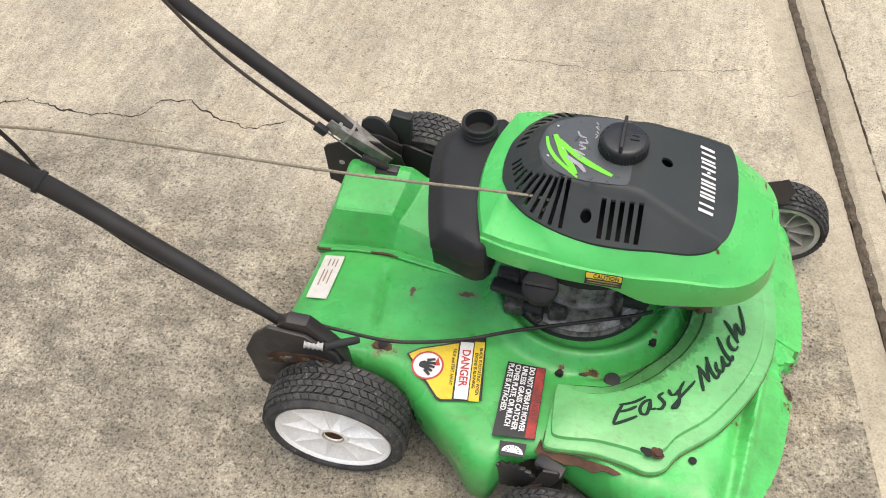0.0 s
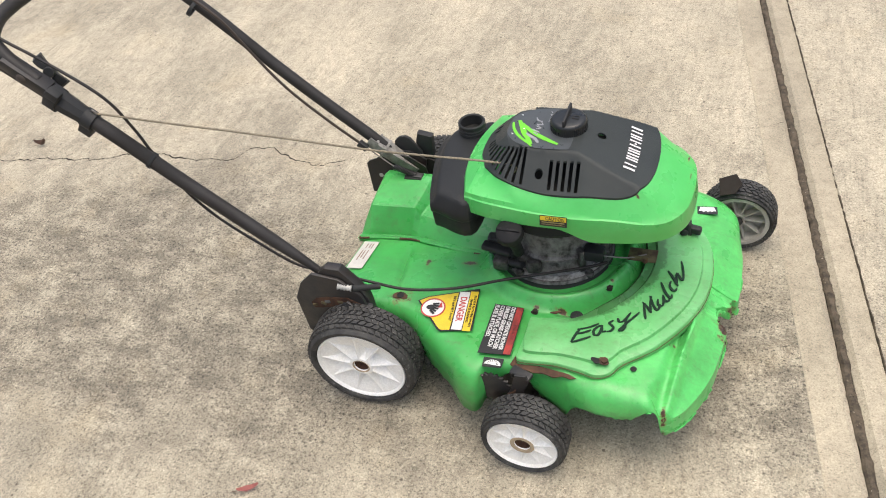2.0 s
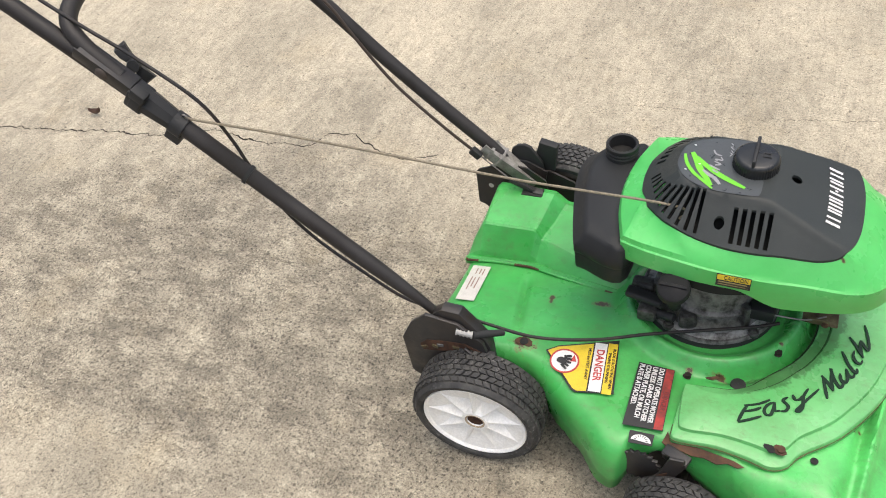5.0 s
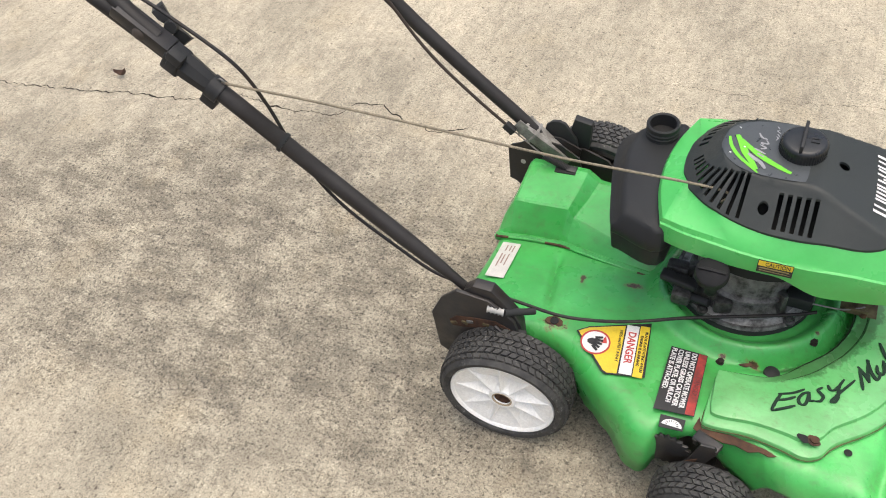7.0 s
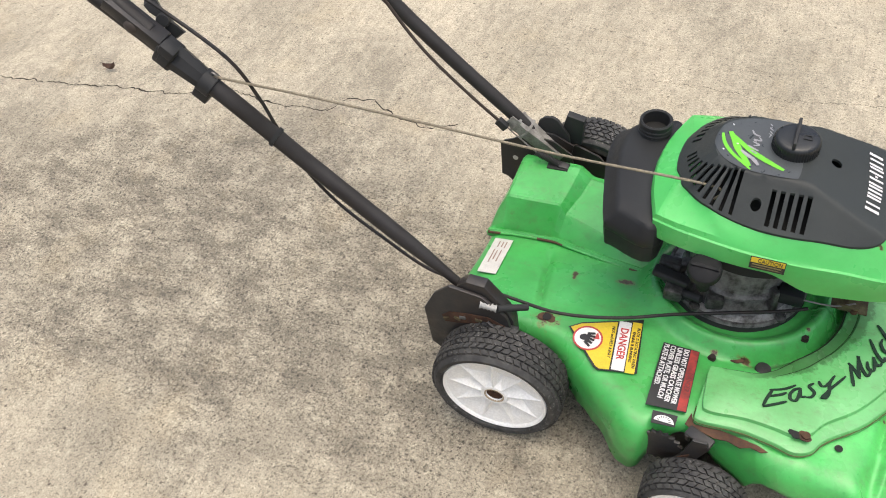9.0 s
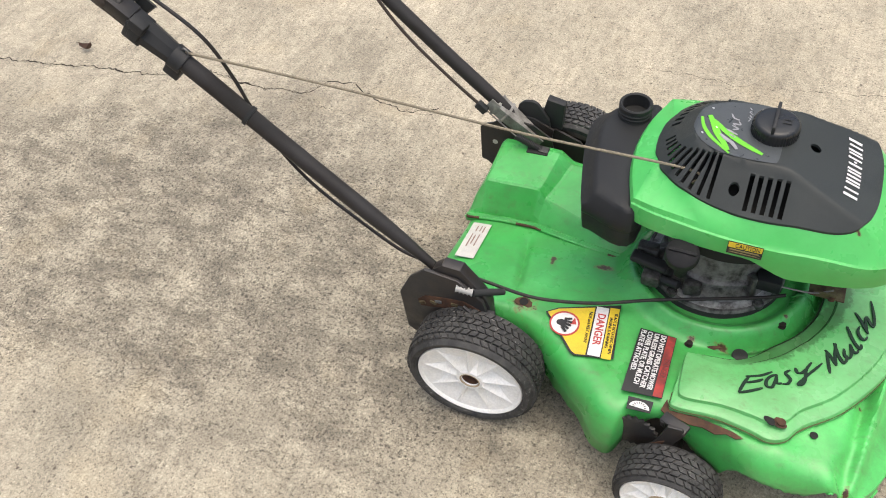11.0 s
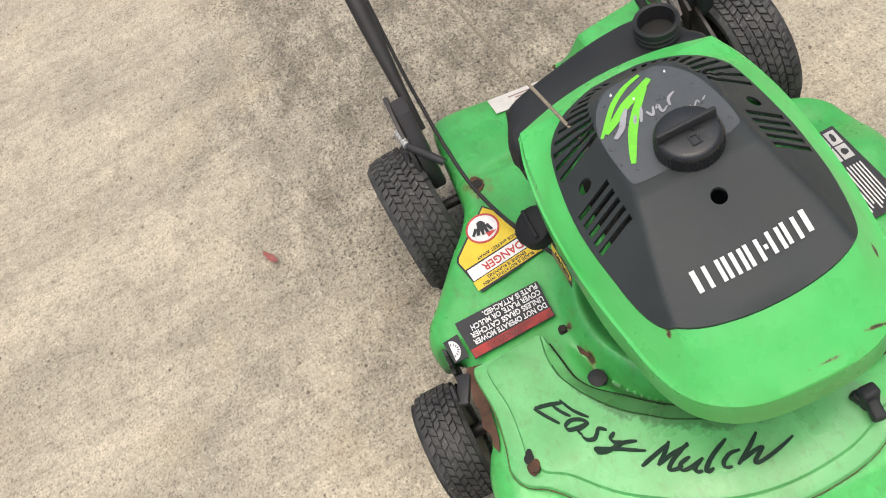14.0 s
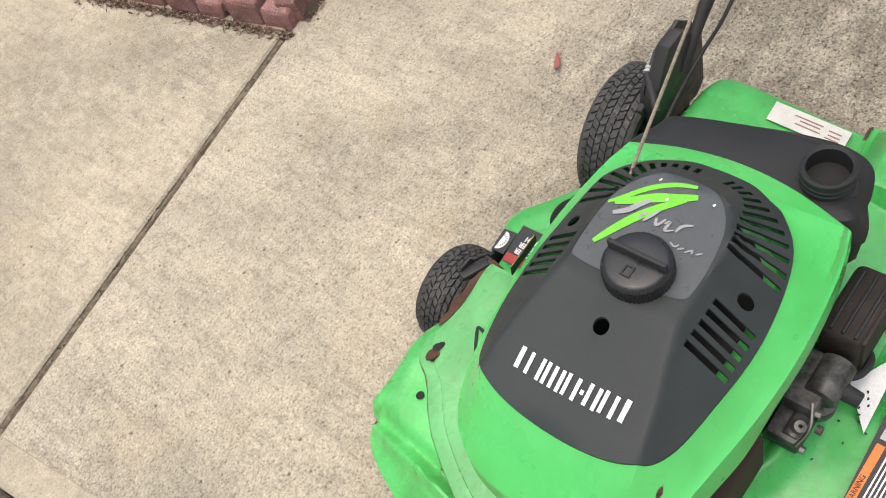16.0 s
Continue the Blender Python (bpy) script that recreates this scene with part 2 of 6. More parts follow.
BLACKPLASTIC = worn("black_moulded_plastic", (0.03, 0.031, 0.0315), (0.024, 0.0245, 0.0245), 0.55, 0, 14, 0.3, 900).m
TANKPLASTIC = worn("stained_black_tank", (0.0225, 0.0245, 0.026), (0.0165, 0.017, 0.0175), 0.55, 0, 13, 0.35, 800).m
GLOSSBLACK = worn("shiny_black_plastic", (0.017, 0.0185, 0.019), (0.013, 0.014, 0.0145), 0.3, 0, 20, 0.15, 700).m
GREYCOVER = worn("charcoal_cover_plastic", (0.036, 0.0422, 0.0412), (0.026, 0.0305, 0.0297), 0.5, 0, 10, 0.35, 1100).m
tyre = Mat("tyre_rubber", (0.05, 0.05, 0.047), 0.7)
dust = tyre.ramp(tyre.noise(44, 5, 0.65), [(0.35, (0.017, 0.017, 0.017)), (0.62, (0.055, 0.054, 0.05))])
chalk = tyre.mix(1.0, tyre.ramp(tyre.noise(9, 3), [(0.45, 0.0), (0.6, 1.0)]), tyre.ramp(tyre.noise(230, 4, 0.7), [(0.57, 0.0), (0.66, 0.75)]), "MULTIPLY")
tyre.set_color(tyre.mix(chalk, dust, (0.26, 0.25, 0.23)))
RUBBER = tyre.bump(tyre.noise(500, 3), 0.4, 0.0006).m
WHITEPLASTIC = worn("white_wheel_plastic", (0.95, 0.945, 0.91), (0.9, 0.88, 0.82), 0.45, 0, 22, 0.1, 300).m
OFFWHITE = worn("aged_white_plastic", (0.56, 0.54, 0.48), (0.4, 0.37, 0.31), 0.5, 0, 22, 0.1, 300).m
TUBE = worn("black_painted_steel_tube", (0.033, 0.031, 0.03), (0.024, 0.021, 0.019), 0.5, 0, 30, 0.2, 700).m
STEEL = worn("dull_steel", (0.3, 0.29, 0.27), (0.13, 0.11, 0.09), 0.45, 0.8, 30, 0.2, 400).m
RUST = worn("rusty_steel", (0.115, 0.06, 0.036), (0.05, 0.027, 0.018), 0.85, 0, 60, 0.5, 300).m
BLACKSTEEL = worn("black_steel_bracket", (0.0225, 0.0235, 0.0245), (0.028, 0.0225, 0.019), 0.45, 0, 24, 0.3, 400).m
GREASE = worn("greasy_engine_casting", (0.23, 0.225, 0.21), (0.045, 0.042, 0.037), 0.5, 0.2, 60, 0.5, 260).m
ALU = worn("grimy_aluminium", (0.24, 0.24, 0.23), (0.07, 0.068, 0.06), 0.5, 0.7, 60, 0.3, 300).m
CARB = worn("oily_carburettor_casting", (0.15, 0.148, 0.14), (0.035, 0.033, 0.03), 0.5, 0.5, 70, 0.3, 300).m
ROPE = worn("tan_starter_cord", (0.3, 0.26, 0.185), (0.17, 0.148, 0.11), 0.9, 0, 300, 0.5, 900).m
CABLE = worn("black_cable_sheath", (0.018, 0.018, 0.019), (0.03, 0.024, 0.02), 0.5, 0, 60, 0.2, 400).m
OLIVESTEEL = worn("olive_rusty_steel", (0.14, 0.12, 0.06), (0.06, 0.035, 0.02), 0.7, 0.1, 70, 0.4, 300).m
GREYBRACKET = worn("grey_zinc_bracket", (0.3, 0.29, 0.265), (0.16, 0.15, 0.13), 0.55, 0.1, 50, 0.3, 400).m
# for holes and hollows: the shade inside them is put into the colour
HOLE = Mat("dark_inside", (0.015, 0.015, 0.014), 0.9).m
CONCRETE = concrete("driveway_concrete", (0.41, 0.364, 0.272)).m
TOOLED = concrete("tooled_concrete_margin", (0.365, 0.32, 0.235), True).m
SMOOTHSLAB = concrete("smooth_concrete", (0.395, 0.348, 0.256), False, 0.55).m
SOIL = worn("joint_dirt", (0.11, 0.09, 0.066), (0.05, 0.041, 0.03), 0.95, 0, 60, 0.8, 200).m
DARKBROWN = worn("dark_brown_bank", (0.075, 0.058, 0.043), (0.032, 0.026, 0.02), 0.95, 0, 60, 0.8, 200).m
JOINTDIRT = worn("sandy_joint_dirt", (0.12, 0.096, 0.068), (0.048, 0.039, 0.028), 0.95, 0, 90, 0.8, 260).m
SANDYDIRT = worn("pale_sandy_dirt", (0.2, 0.16, 0.112), (0.085, 0.067, 0.047), 0.95, 0, 90, 0.8, 260).m
CRACKED = worn("crack_dirt", (0.035, 0.028, 0.02), (0.02, 0.016, 0.012), 0.95, 0, 60, 0.6, 200).m
brick = Mat("red_edging_brick", (0.3, 0.11, 0.1), 0.85)
stain = brick.ramp(brick.noise(24, 5, 0.7), [(0.34, (0.17, 0.08, 0.066)), (0.52, (0.31, 0.138, 0.118)), (0.7, (0.42, 0.21, 0.182))])
speck = brick.ramp(brick.mix(0.3, brick.noise(380, 3, 0.7), brick.noise(40, 3)), [(0.55, 0.0), (0.6, 0.75)])
stain = brick.mix(brick.ramp(brick.noise(60, 5, 0.75), [(0.45, 0.0), (0.65, 0.6)]), stain, (0.27, 0.175, 0.145))
brick.set_color(brick.mix(speck, stain, (0.55, 0.42, 0.38)))
BRICKMAT = brick.bump(brick.noise(200, 5, 0.85), 1.0, 0.005).m
INK = {}


def ink(name, c, rough=0.45):
    if name not in INK:
        INK[name] = worn(name, c, tuple(v * 0.85 for v in c), rough, 0, 60, 0.05, 600).m
    return INK[name]


WHITEINK, BLACKINK = ink("white_print", (0.75, 0.75, 0.73)), ink("black_print", (0.016, 0.016, 0.017))
YELLOW, REDINK = ink("yellow_print", (0.72, 0.53, 0.03)), ink("red_print", (0.47, 0.05, 0.045))
ORANGE, LIME = ink("orange_print", (0.8, 0.22, 0.03)), ink("lime_print", (0.16, 0.6, 0.03))
DECALGREY, SCRIPT = ink("grey_decal_foil", (0.064, 0.072, 0.076), 0.35), ink("dark_green_lettering", (0.008, 0.03, 0.016), 0.65)
SILVERINK = ink("silver_print", (0.33, 0.33, 0.34), 0.35)


# ---------- mesh helpers ----------
def part(name, bm, material, parent=None, label="", smooth=True, kind="", sharp=38):
    me = bpy.data.meshes.new(name)
    bm.normal_update()
    bm.to_mesh(me)
    bm.free()
    for m in material if isinstance(material, (list, tuple)) else [material]:
        me.materials.append(m)
    if smooth:
        for p in me.polygons:
            p.use_smooth = True
        me.set_sharp_from_angle(angle=radians(sharp))
    ob = new(name, me)
    ob.parent = parent
    return tagged(ob, label, "", "", kind)


def thing(name, label, category, x=0, y=0, z=0, group=""):
    e = new(name)
    e.empty_display_size = 0.05
    e.location = (x, y, z)
    return tagged(e, label, category, group)


def join(*bms):
    out = bmesh.new()
    for b in bms:
        me = bpy.data.meshes.new("t")
        b.to_mesh(me)
        out.from_mesh(me)
        bpy.data.meshes.remove(me)
        b.free()
    return out


def moved(bm, m):
    bmesh.ops.transform(bm, matrix=m, verts=bm.verts)
    return bm


def box(lo, hi, bevel=0.0, seg=2):
    bm = bmesh.new()
    bmesh.ops.create_cube(bm, size=1)
    for v in bm.verts:
        v.co = Vector([lo[i] + (hi[i] - lo[i]) * (v.co[i] + 0.5) for i in range(3)])
    if bevel:
        bmesh.ops.bevel(bm, geom=bm.edges[:], offset=bevel, segments=seg, profile=0.5, affect="EDGES")
    return bm


def cyl(p, q, r, r2=None, seg=24, bevel=0.0):
    p, q = Vector(p), Vector(q)
    bm = bmesh.new()
    bmesh.ops.create_cone(bm, cap_ends=True, segments=seg, radius1=r, radius2=r if r2 is None else r2, depth=(q - p).length)
    if bevel:
        caps = [e for f in bm.faces if len(f.verts) > 4 for e in f.edges]
        bmesh.ops.bevel(bm, geom=list(set(caps)), offset=bevel, segments=2, profile=0.5, affect="EDGES")
    return moved(bm, Matrix.Translation((p + q) / 2) @ (q - p).to_track_quat("Z", "Y").to_matrix().to_4x4())


def smooth_line(pts, per=6):
    pts = [Vector(p) for p in pts]
    out = []
    for i in range(len(pts) - 1):
        a, b, c, d = pts[max(i - 1, 0)], pts[i], pts[i + 1], pts[min(i + 2, len(pts) - 1)]
        for k in range(per):
            t = k / per
            out.append(0.5 * (2 * b + (c - a) * t + (2 * a - 5 * b + 4 * c - d) * t**2 + (3 * b - a - 3 * c + d) * t**3))
    return out + [pts[-1]]


def smooth_loop(pts, per=6):
    pts = [Vector(p) for p in pts]
    n, out = len(pts), []
    for i in range(n):
        a, b, c, d = pts[i - 1], pts[i], pts[(i + 1) % n], pts[(i + 2) % n]
        for k in range(per):
            t = k / per
            out.append(0.5 * (2 * b + (c - a) * t + (2 * a - 5 * b + 4 * c - d) * t**2 + (3 * b - a - 3 * c + d) * t**3))
    return out


def tube(pts, r, seg=10, per=6):
    line = smooth_line(pts, per) if per > 1 else [Vector(p) for p in pts]
    bm, rings, side = bmesh.new(), [], None
    for i, p in enumerate(line):
        d = (line[min(i + 1, len(line) - 1)] - line[max(i - 1, 0)]).normalized()
        side = (side - d * side.dot(d)).normalized() if side else d.orthogonal().normalized()
        up, rr = d.cross(side), r(i / (len(line) - 1)) if callable(r) else r
        rings.append([bm.verts.new(p + rr * (math.cos(a) * side + math.sin(a) * up)) for a in (2 * math.pi * k / seg for k in range(seg))])
    skin(bm, rings, True)
    bm.faces.new(rings[0][::-1]), bm.faces.new(rings[-1])
    return bm


def skin(bm, rings, closed):
    n = len(rings[0])
    for a, b in zip(rings, rings[1:]):
        for k in range(n if closed else n - 1):
            bm.faces.new((a[k], a[(k + 1) % n], b[(k + 1) % n], b[k]))


def loft(loops, cap0=True, cap1=True):
    bm = bmesh.new()
    rings = [[bm.verts.new(p) for p in loop] for loop in loops]
    skin(bm, rings, True)
    if cap0:
        bm.faces.new(rings[0][::-1])
    if cap1:
        bm.faces.new(rings[-1])
    bmesh.ops.recalc_face_normals(bm, faces=bm.faces)
    return bm


def lathe(profile, seg=48):
    """Profile of (radius, height) turned round z."""
    bm = bmesh.new()
    rings = [[bm.verts.new((r * math.cos(a), r * math.sin(a), z)) for a in (2 * math.pi * k / seg for k in range(seg))] for r, z in profile]
    skin(bm, rings, True)
    bmesh.ops.recalc_face_normals(bm, faces=bm.faces)
    return bm


def sheet(points, thick, m=None):
    """A flat plate of the given outline, its top at z = 0 of the pose m."""
    bm = bmesh.new()
    top = [bm.verts.new((*p[:2], 0)) for p in points]
    low = [bm.verts.new((*p[:2], -thick)) for p in points]
    n = len(top)
    bm.faces.new(top), bm.faces.new(low[::-1])
    for k in range(n):
        bm.faces.new((top[k], low[k], low[(k + 1) % n], top[(k + 1) % n]))
    bmesh.ops.recalc_face_normals(bm, faces=bm.faces)
    return moved(bm, m) if m else bm


def letters(body, size, m, shear=0.0, thick=0.0003, align="CENTER", fit=None, bold=0.0):
    """Lettering as a mesh, in the built-in font."""
    cu = bpy.data.curves.new("t", "FONT")
    cu.offset = bold
    cu.body, cu.size, cu.shear, cu.extrude, cu.align_x, cu.align_y, cu.resolution_u = body, size, shear, thick, align, "CENTER", 3
    ob = bpy.data.objects.new("t", cu)
    me = bpy.data.meshes.new_from_object(ob)
    bm = bmesh.new()
    bm.from_mesh(me)
    bpy.data.objects.remove(ob), bpy.data.curves.remove(cu), bpy.data.meshes.remove(me)
    if fit:
        w = max(v.co.x for v in bm.verts) - min(v.co.x for v in bm.verts)
        moved(bm, Matrix.Diagonal((fit / w, 1, 1, 1)))
    return moved(bm, m)


def frame_on(p, u, v):
    """A pose at p whose x runs along u and whose y lies in the plane of u and v."""
    u, v = Vector(u).normalized(), Vector(v)
    w = u.cross(v).normalized()
    m = Matrix((u, w.cross(u), w)).transposed().to_4x4()
    m.translation = p
    return m


def cut(ob, cutters):
    """Takes the cutters' volume out of ob's mesh."""
    c = new("cutter", bpy.data.meshes.new("cutter"))
    bm = join(*cutters)
    bm.to_mesh(c.data)
    bm.free()
    mod = ob.modifiers.new("cut", "BOOLEAN")
    mod.object, mod.operation, mod.solver = c, "DIFFERENCE", "EXACT"
    bpy.context.view_layer.update()
    me = bpy.data.meshes.new_from_object(ob.evaluated_get(bpy.context.evaluated_depsgraph_get()))
    ob.modifiers.remove(mod)
    old, name = ob.data, ob.data.name
    ob.data = me
    bpy.data.meshes.remove(old)
    me.name = name
    bpy.data.objects.remove(c)
    return ob


def lerp(a, b, t):
    return a + (b - a) * t


def step(a, b, x):
    t = min(max((x - a) / (b - a), 0), 1)
    return t * t * (3 - 2 * t)


# ---------- driveway ----------
TURN = radians(10.2)  # the slabs lie at this angle to the mower


def on_slab(s, n, z=0.0):
    return Vector((s * math.cos(TURN) - n * math.sin(TURN), s * math.sin(TURN) + n * math.cos(TURN), z))


def slab(name, s0, s1, n0, n1, field, margins, label):
    """One slab; margins: widths of the smooth tooled strips along its s0 and s1 sides, which lie a little lower."""
    cols = [(s0, -0.01, 1), (s0 + 0.01, -0.003 if margins[0] else 0, 1)]
    if margins[0]:
        cols += [(s0 + margins[0], -0.003, 1), (s0 + margins[0] + 0.002, 0, 0)]
    cols[-1] = (*cols[-1][:2], 0)
    if margins[1]:
        cols += [(s1 - margins[1] - 0.002, 0, 1), (s1 - margins[1], -0.003, 1)]
    cols += [(s1 - 0.01, -0.003 if margins[1] else 0, 1), (s1, -0.01, 1)]
    rows = [(n0, -0.004), (n0 + 0.004, 0), (n1 - 0.004, 0), (n1, -0.004)]
    bm = bmesh.new()
    grid = [[bm.verts.new(on_slab(s, n, min(z, w))) for n, w in rows] for s, z, _ in cols]
    for i in range(len(cols) - 1):
        for j in range(3):
            f = bm.faces.new((grid[i][j], grid[i + 1][j], grid[i + 1][j + 1], grid[i][j + 1]))
            f.material_index = cols[i][2] if j == 1 else 1
    rim = [g[0] for g in grid] + grid[-1][1:] + [g[-1] for g in grid[-2::-1]] + grid[0][2:0:-1]
    low = [bm.verts.new(v.co - Vector((0, 0, 0.1))) for v in rim]
    for k in range(len(rim)):
        f = bm.faces.new((rim[k], low[k], low[(k + 1) % len(rim)], rim[(k + 1) % len(rim)]))
        f.material_index = 1
    bmesh.ops.recalc_face_normals(bm, faces=bm.faces)
    ob = part(name, bm, [field, TOOLED], None, label, smooth=False, kind="structure")
    return tagged(ob, "", "pavement")


gbm = bmesh.new()
bmesh.ops.create_grid(gbm, x_segments=8, y_segments=8, size=400)
tagged(part("ground", moved(gbm, pose(0, 0, -0.03)), SOIL, None, "dark damp soil under and between the slabs", kind="structure"), "", "ground")
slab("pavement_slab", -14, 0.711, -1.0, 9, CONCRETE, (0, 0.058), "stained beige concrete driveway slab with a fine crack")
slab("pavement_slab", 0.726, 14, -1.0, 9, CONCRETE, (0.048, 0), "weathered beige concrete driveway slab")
slab("pavement_slab", -0.2, 0.711, -9, -1.016, SMOOTHSLAB, (0, 0.058), "smooth pale concrete slab beside the brick edging")
slab("pavement_slab", 0.726, 14, -9, -1.016, SMOOTHSLAB, (0.048, 0), "smooth pale concrete slab")


def dirt_strip(name, a, b, w, z, seed, label, bank=0.0, dirt=JOINTDIRT):
    """Dirt packed in a joint from a to b (slab coordinates), with a ragged edge."""
    r = random.Random(seed)
    n = int((Vector(b) - Vector(a)).length / 0.012)
    d = (Vector(b) - Vector(a)).normalized()
    side = Vector((-d.y, d.x))
    bm, rings = bmesh.new(), []
    for i in range(n + 1):
        c = Vector(a).lerp(Vector(b), i / n)
        lo, hi = [c + side * w * k * r.uniform(0.85 if bank else 0.6, 1.1) for k in (-1, 1)]
        zz = z + r.gauss(0, 0.0018)
        rings.append([bm.verts.new(on_slab(*lo, z - 0.004)), bm.verts.new(on_slab(*lo.lerp(hi, 0.3), zz + bank * r.uniform(0.7, 1))), bm.verts.new(on_slab(*lo.lerp(hi, 0.7), zz + bank * r.uniform(0.15, 0.4))), bm.verts.new(on_slab(*hi, z - 0.004))])
    skin(bm, rings, False)
    bmesh.ops.recalc_face_normals(bm, faces=bm.faces)
    return tagged(part(name, bm, dirt, None, label, kind="structure"), "", "joint")


dirt_strip("joint_dirt_1", (0.7185, -1.6), (0.7185, 3.5), 0.0088, -0.0045, 1, "brown dirt packed in the expansion joint")
dirt_strip("joint_dirt_2", (-0.16, -1.008), (0.71, -1.008), 0.0085, -0.0025, 2, "sandy dirt packed in the joint by the bricks", 0.0, SANDYDIRT)
dirt_strip("joint_dirt_3", (0.7755, -1.0), (0.7755, 3.2), 0.0022, 0.0008, 3, "thin dark line along the tooled edge")


def gravel(name, label, spots, seed):
    """Loose grit: small uneven stones at the given places (slab coordinates, height, size)."""
    r = random.Random(seed)
    bm = bmesh.new()
    for a, b, z, size in spots:
        c = on_slab(a, b, z)
        ring = [bm.verts.new(c + Vector((size * r.uniform(0.5, 1.1) * math.cos(t), size * r.uniform(0.5, 1.1) * math.sin(t), 0))) for t in (0.3, 1.6, 2.8, 4.1, 5.3)]
        top = bm.verts.new(c + Vector((0, 0, size * r.uniform(0.5, 1.0))))
        for k in range(5):
            bm.faces.new((ring[k], ring[(k + 1) % 5], top))
    grit = Mat(name + "_grit", (0.2, 0.17, 0.13), 0.9)
    geo = grit.t.nodes.new("ShaderNodeNewGeometry")
    grit.set_color(grit.ramp(geo.outputs["Random Per Island"], [(0.0, (0.03, 0.024, 0.018)), (0.5, (0.09, 0.072, 0.052)), (0.85, (0.17, 0.14, 0.1)), (1.0, (0.32, 0.28, 0.22))]))
    return tagged(part(name, bm, grit.m, None, label, smooth=False, kind="stuff"), "", "gravel")


rnd = random.Random(21)
spots = [(rnd.uniform(-0.16, 0.71), -1.008 + rnd.gauss(0, 0.0045), -0.004, rnd.uniform(0.001, 0.003)) for _ in range(520)]
spots += [(0.7185 + rnd.gauss(0, 0.004), rnd.uniform(-1.2, 2.4), -0.0055, rnd.uniform(0.0008, 0.0024)) for _ in range(520)]
gravel("joint_gravel", "fine grit lying in the slab joints", spots, 22)

# ---------- the mower ----------
mower = thing("lawn_mower", "worn green push mower with charcoal engine cover on the driveway", "lawn mower")
ENGINE = Vector((0.275, -0.03))  # the crankshaft's axis
MID = (0.25, -0.06)


def deck_top(x, y):
    rear = min(0.157, max(0.154 + 0.07 * (x - 0.05) - 0.218 * (y + 0.17), 0.112 if y > -0.03 else 0.0))
    h = lerp(rear, 0.156, step(0.14, 0.23, x)) - 0.13 * max(0, x - 0.43) - 0.010 * step(0.0, 0.1, y) * step(0.1, 0.2, x)
    d = math.hypot(x - ENGINE.x, y - ENGINE.y)
    h += 0.019 * math.exp(-(((d - 0.117) / 0.014) ** 2)) - 0.013 * math.exp(-(((d - 0.1365) / 0.0085) ** 2)) * step(0.27, 0.33, x) * (1 - step(0.0, 0.05, y))
    h += 0.006 * (1 - step(0.09, 0.105, d))
    # small dents all over, deeper ones on the front fender
    h += 0.0016 * noise.noise((x * 26, y * 26, 2)) + 0.007 * noise.noise((x * 24, y * 17, 9)) * step(0.3, 0.4, x) * (1 - step(-0.26, -0.2, y))
    # pressed rib across the rear and a shallow dent behind the filler
    h -= 0.008 * math.exp(-(((x + 0.2 * (y + 0.036)) / 0.0055) ** 2)) * step(-0.19, -0.13, y) * (1 - step(-0.07, -0.02, y))
    # crease of the bent front fender
    fold = x - 0.494 - 0.1 * (y + 0.24)
    h += (0.009 * math.exp(-((fold / 0.006) ** 2)) - 0.009 * math.exp(-(((fold + 0.0145) / 0.008) ** 2))) * (1 - step(-0.09, -0.02, y)) * step(0.42, 0.47, x)
    return h


# the lower edge of the deck: x, y and the height of the steel over the ground
REAR_EDGE = [(-0.106, -0.06, 0.085), (-0.108, -0.13, 0.085), (-0.104, -0.185, 0.09), (-0.08, -0.203, 0.09), (0.0, -0.208, 0.09), (0.05, -0.211, 0.08), (0.08, -0.225, 0.085), (0.108, -0.248, 0.088), (0.135, -0.269, 0.088), (0.158, -0.287, 0.082)]
ARCH_EDGE = [(0.183, -0.309, 0.072), (0.208, -0.314, 0.072), (0.226, -0.292, 0.10), (0.25, -0.281, 0.13), (0.278, -0.279, 0.13), (0.294, -0.282, 0.108), (0.318, -0.288, 0.092)]
FENDER_EDGE = [(0.342, -0.297, 0.085), (0.354, -0.302, 0.107), (0.372, -0.308, 0.117), (0.395, -0.311, 0.117), (0.412, -0.31, 0.111), (0.437, -0.308, 0.116), (0.463, -0.304, 0.13), (0.475, -0.3, 0.126), (0.484, -0.299, 0.084), (0.5, -0.29, 0.083), (0.518, -0.264, 0.082)]
FRONT_EDGE = [(0.54, -0.205, 0.08), (0.55, -0.14, 0.082), (0.551, -0.112, 0.088), (0.535, -0.098, 0.104), (0.536, -0.074, 0.106), (0.552, -0.066, 0.092), (0.553, -0.048, 0.086), (0.563, -0.036, 0.08), (0.562, 0.05, 0.082), (0.554, 0.11, 0.085), (0.54, 0.167, 0.09), (0.495, 0.2, 0.085)]
LEFT_EDGE = [(0.4, 0.216, 0.08), (0.28, 0.236, 0.08), (0.2, 0.241, 0.082), (0.153, 0.237, 0.084), (0.122, 0.226, 0.086), (0.1, 0.196, 0.088), (0.088, 0.145, 0.09), (-0.02, 0.126, 0.09), (-0.09, 0.12, 0.09), (-0.108, 0.1, 0.088), (-0.108, 0.03, 0.085)]
SKIRT = REAR_EDGE + ARCH_EDGE + FENDER_EDGE + FRONT_EDGE + LEFT_EDGE


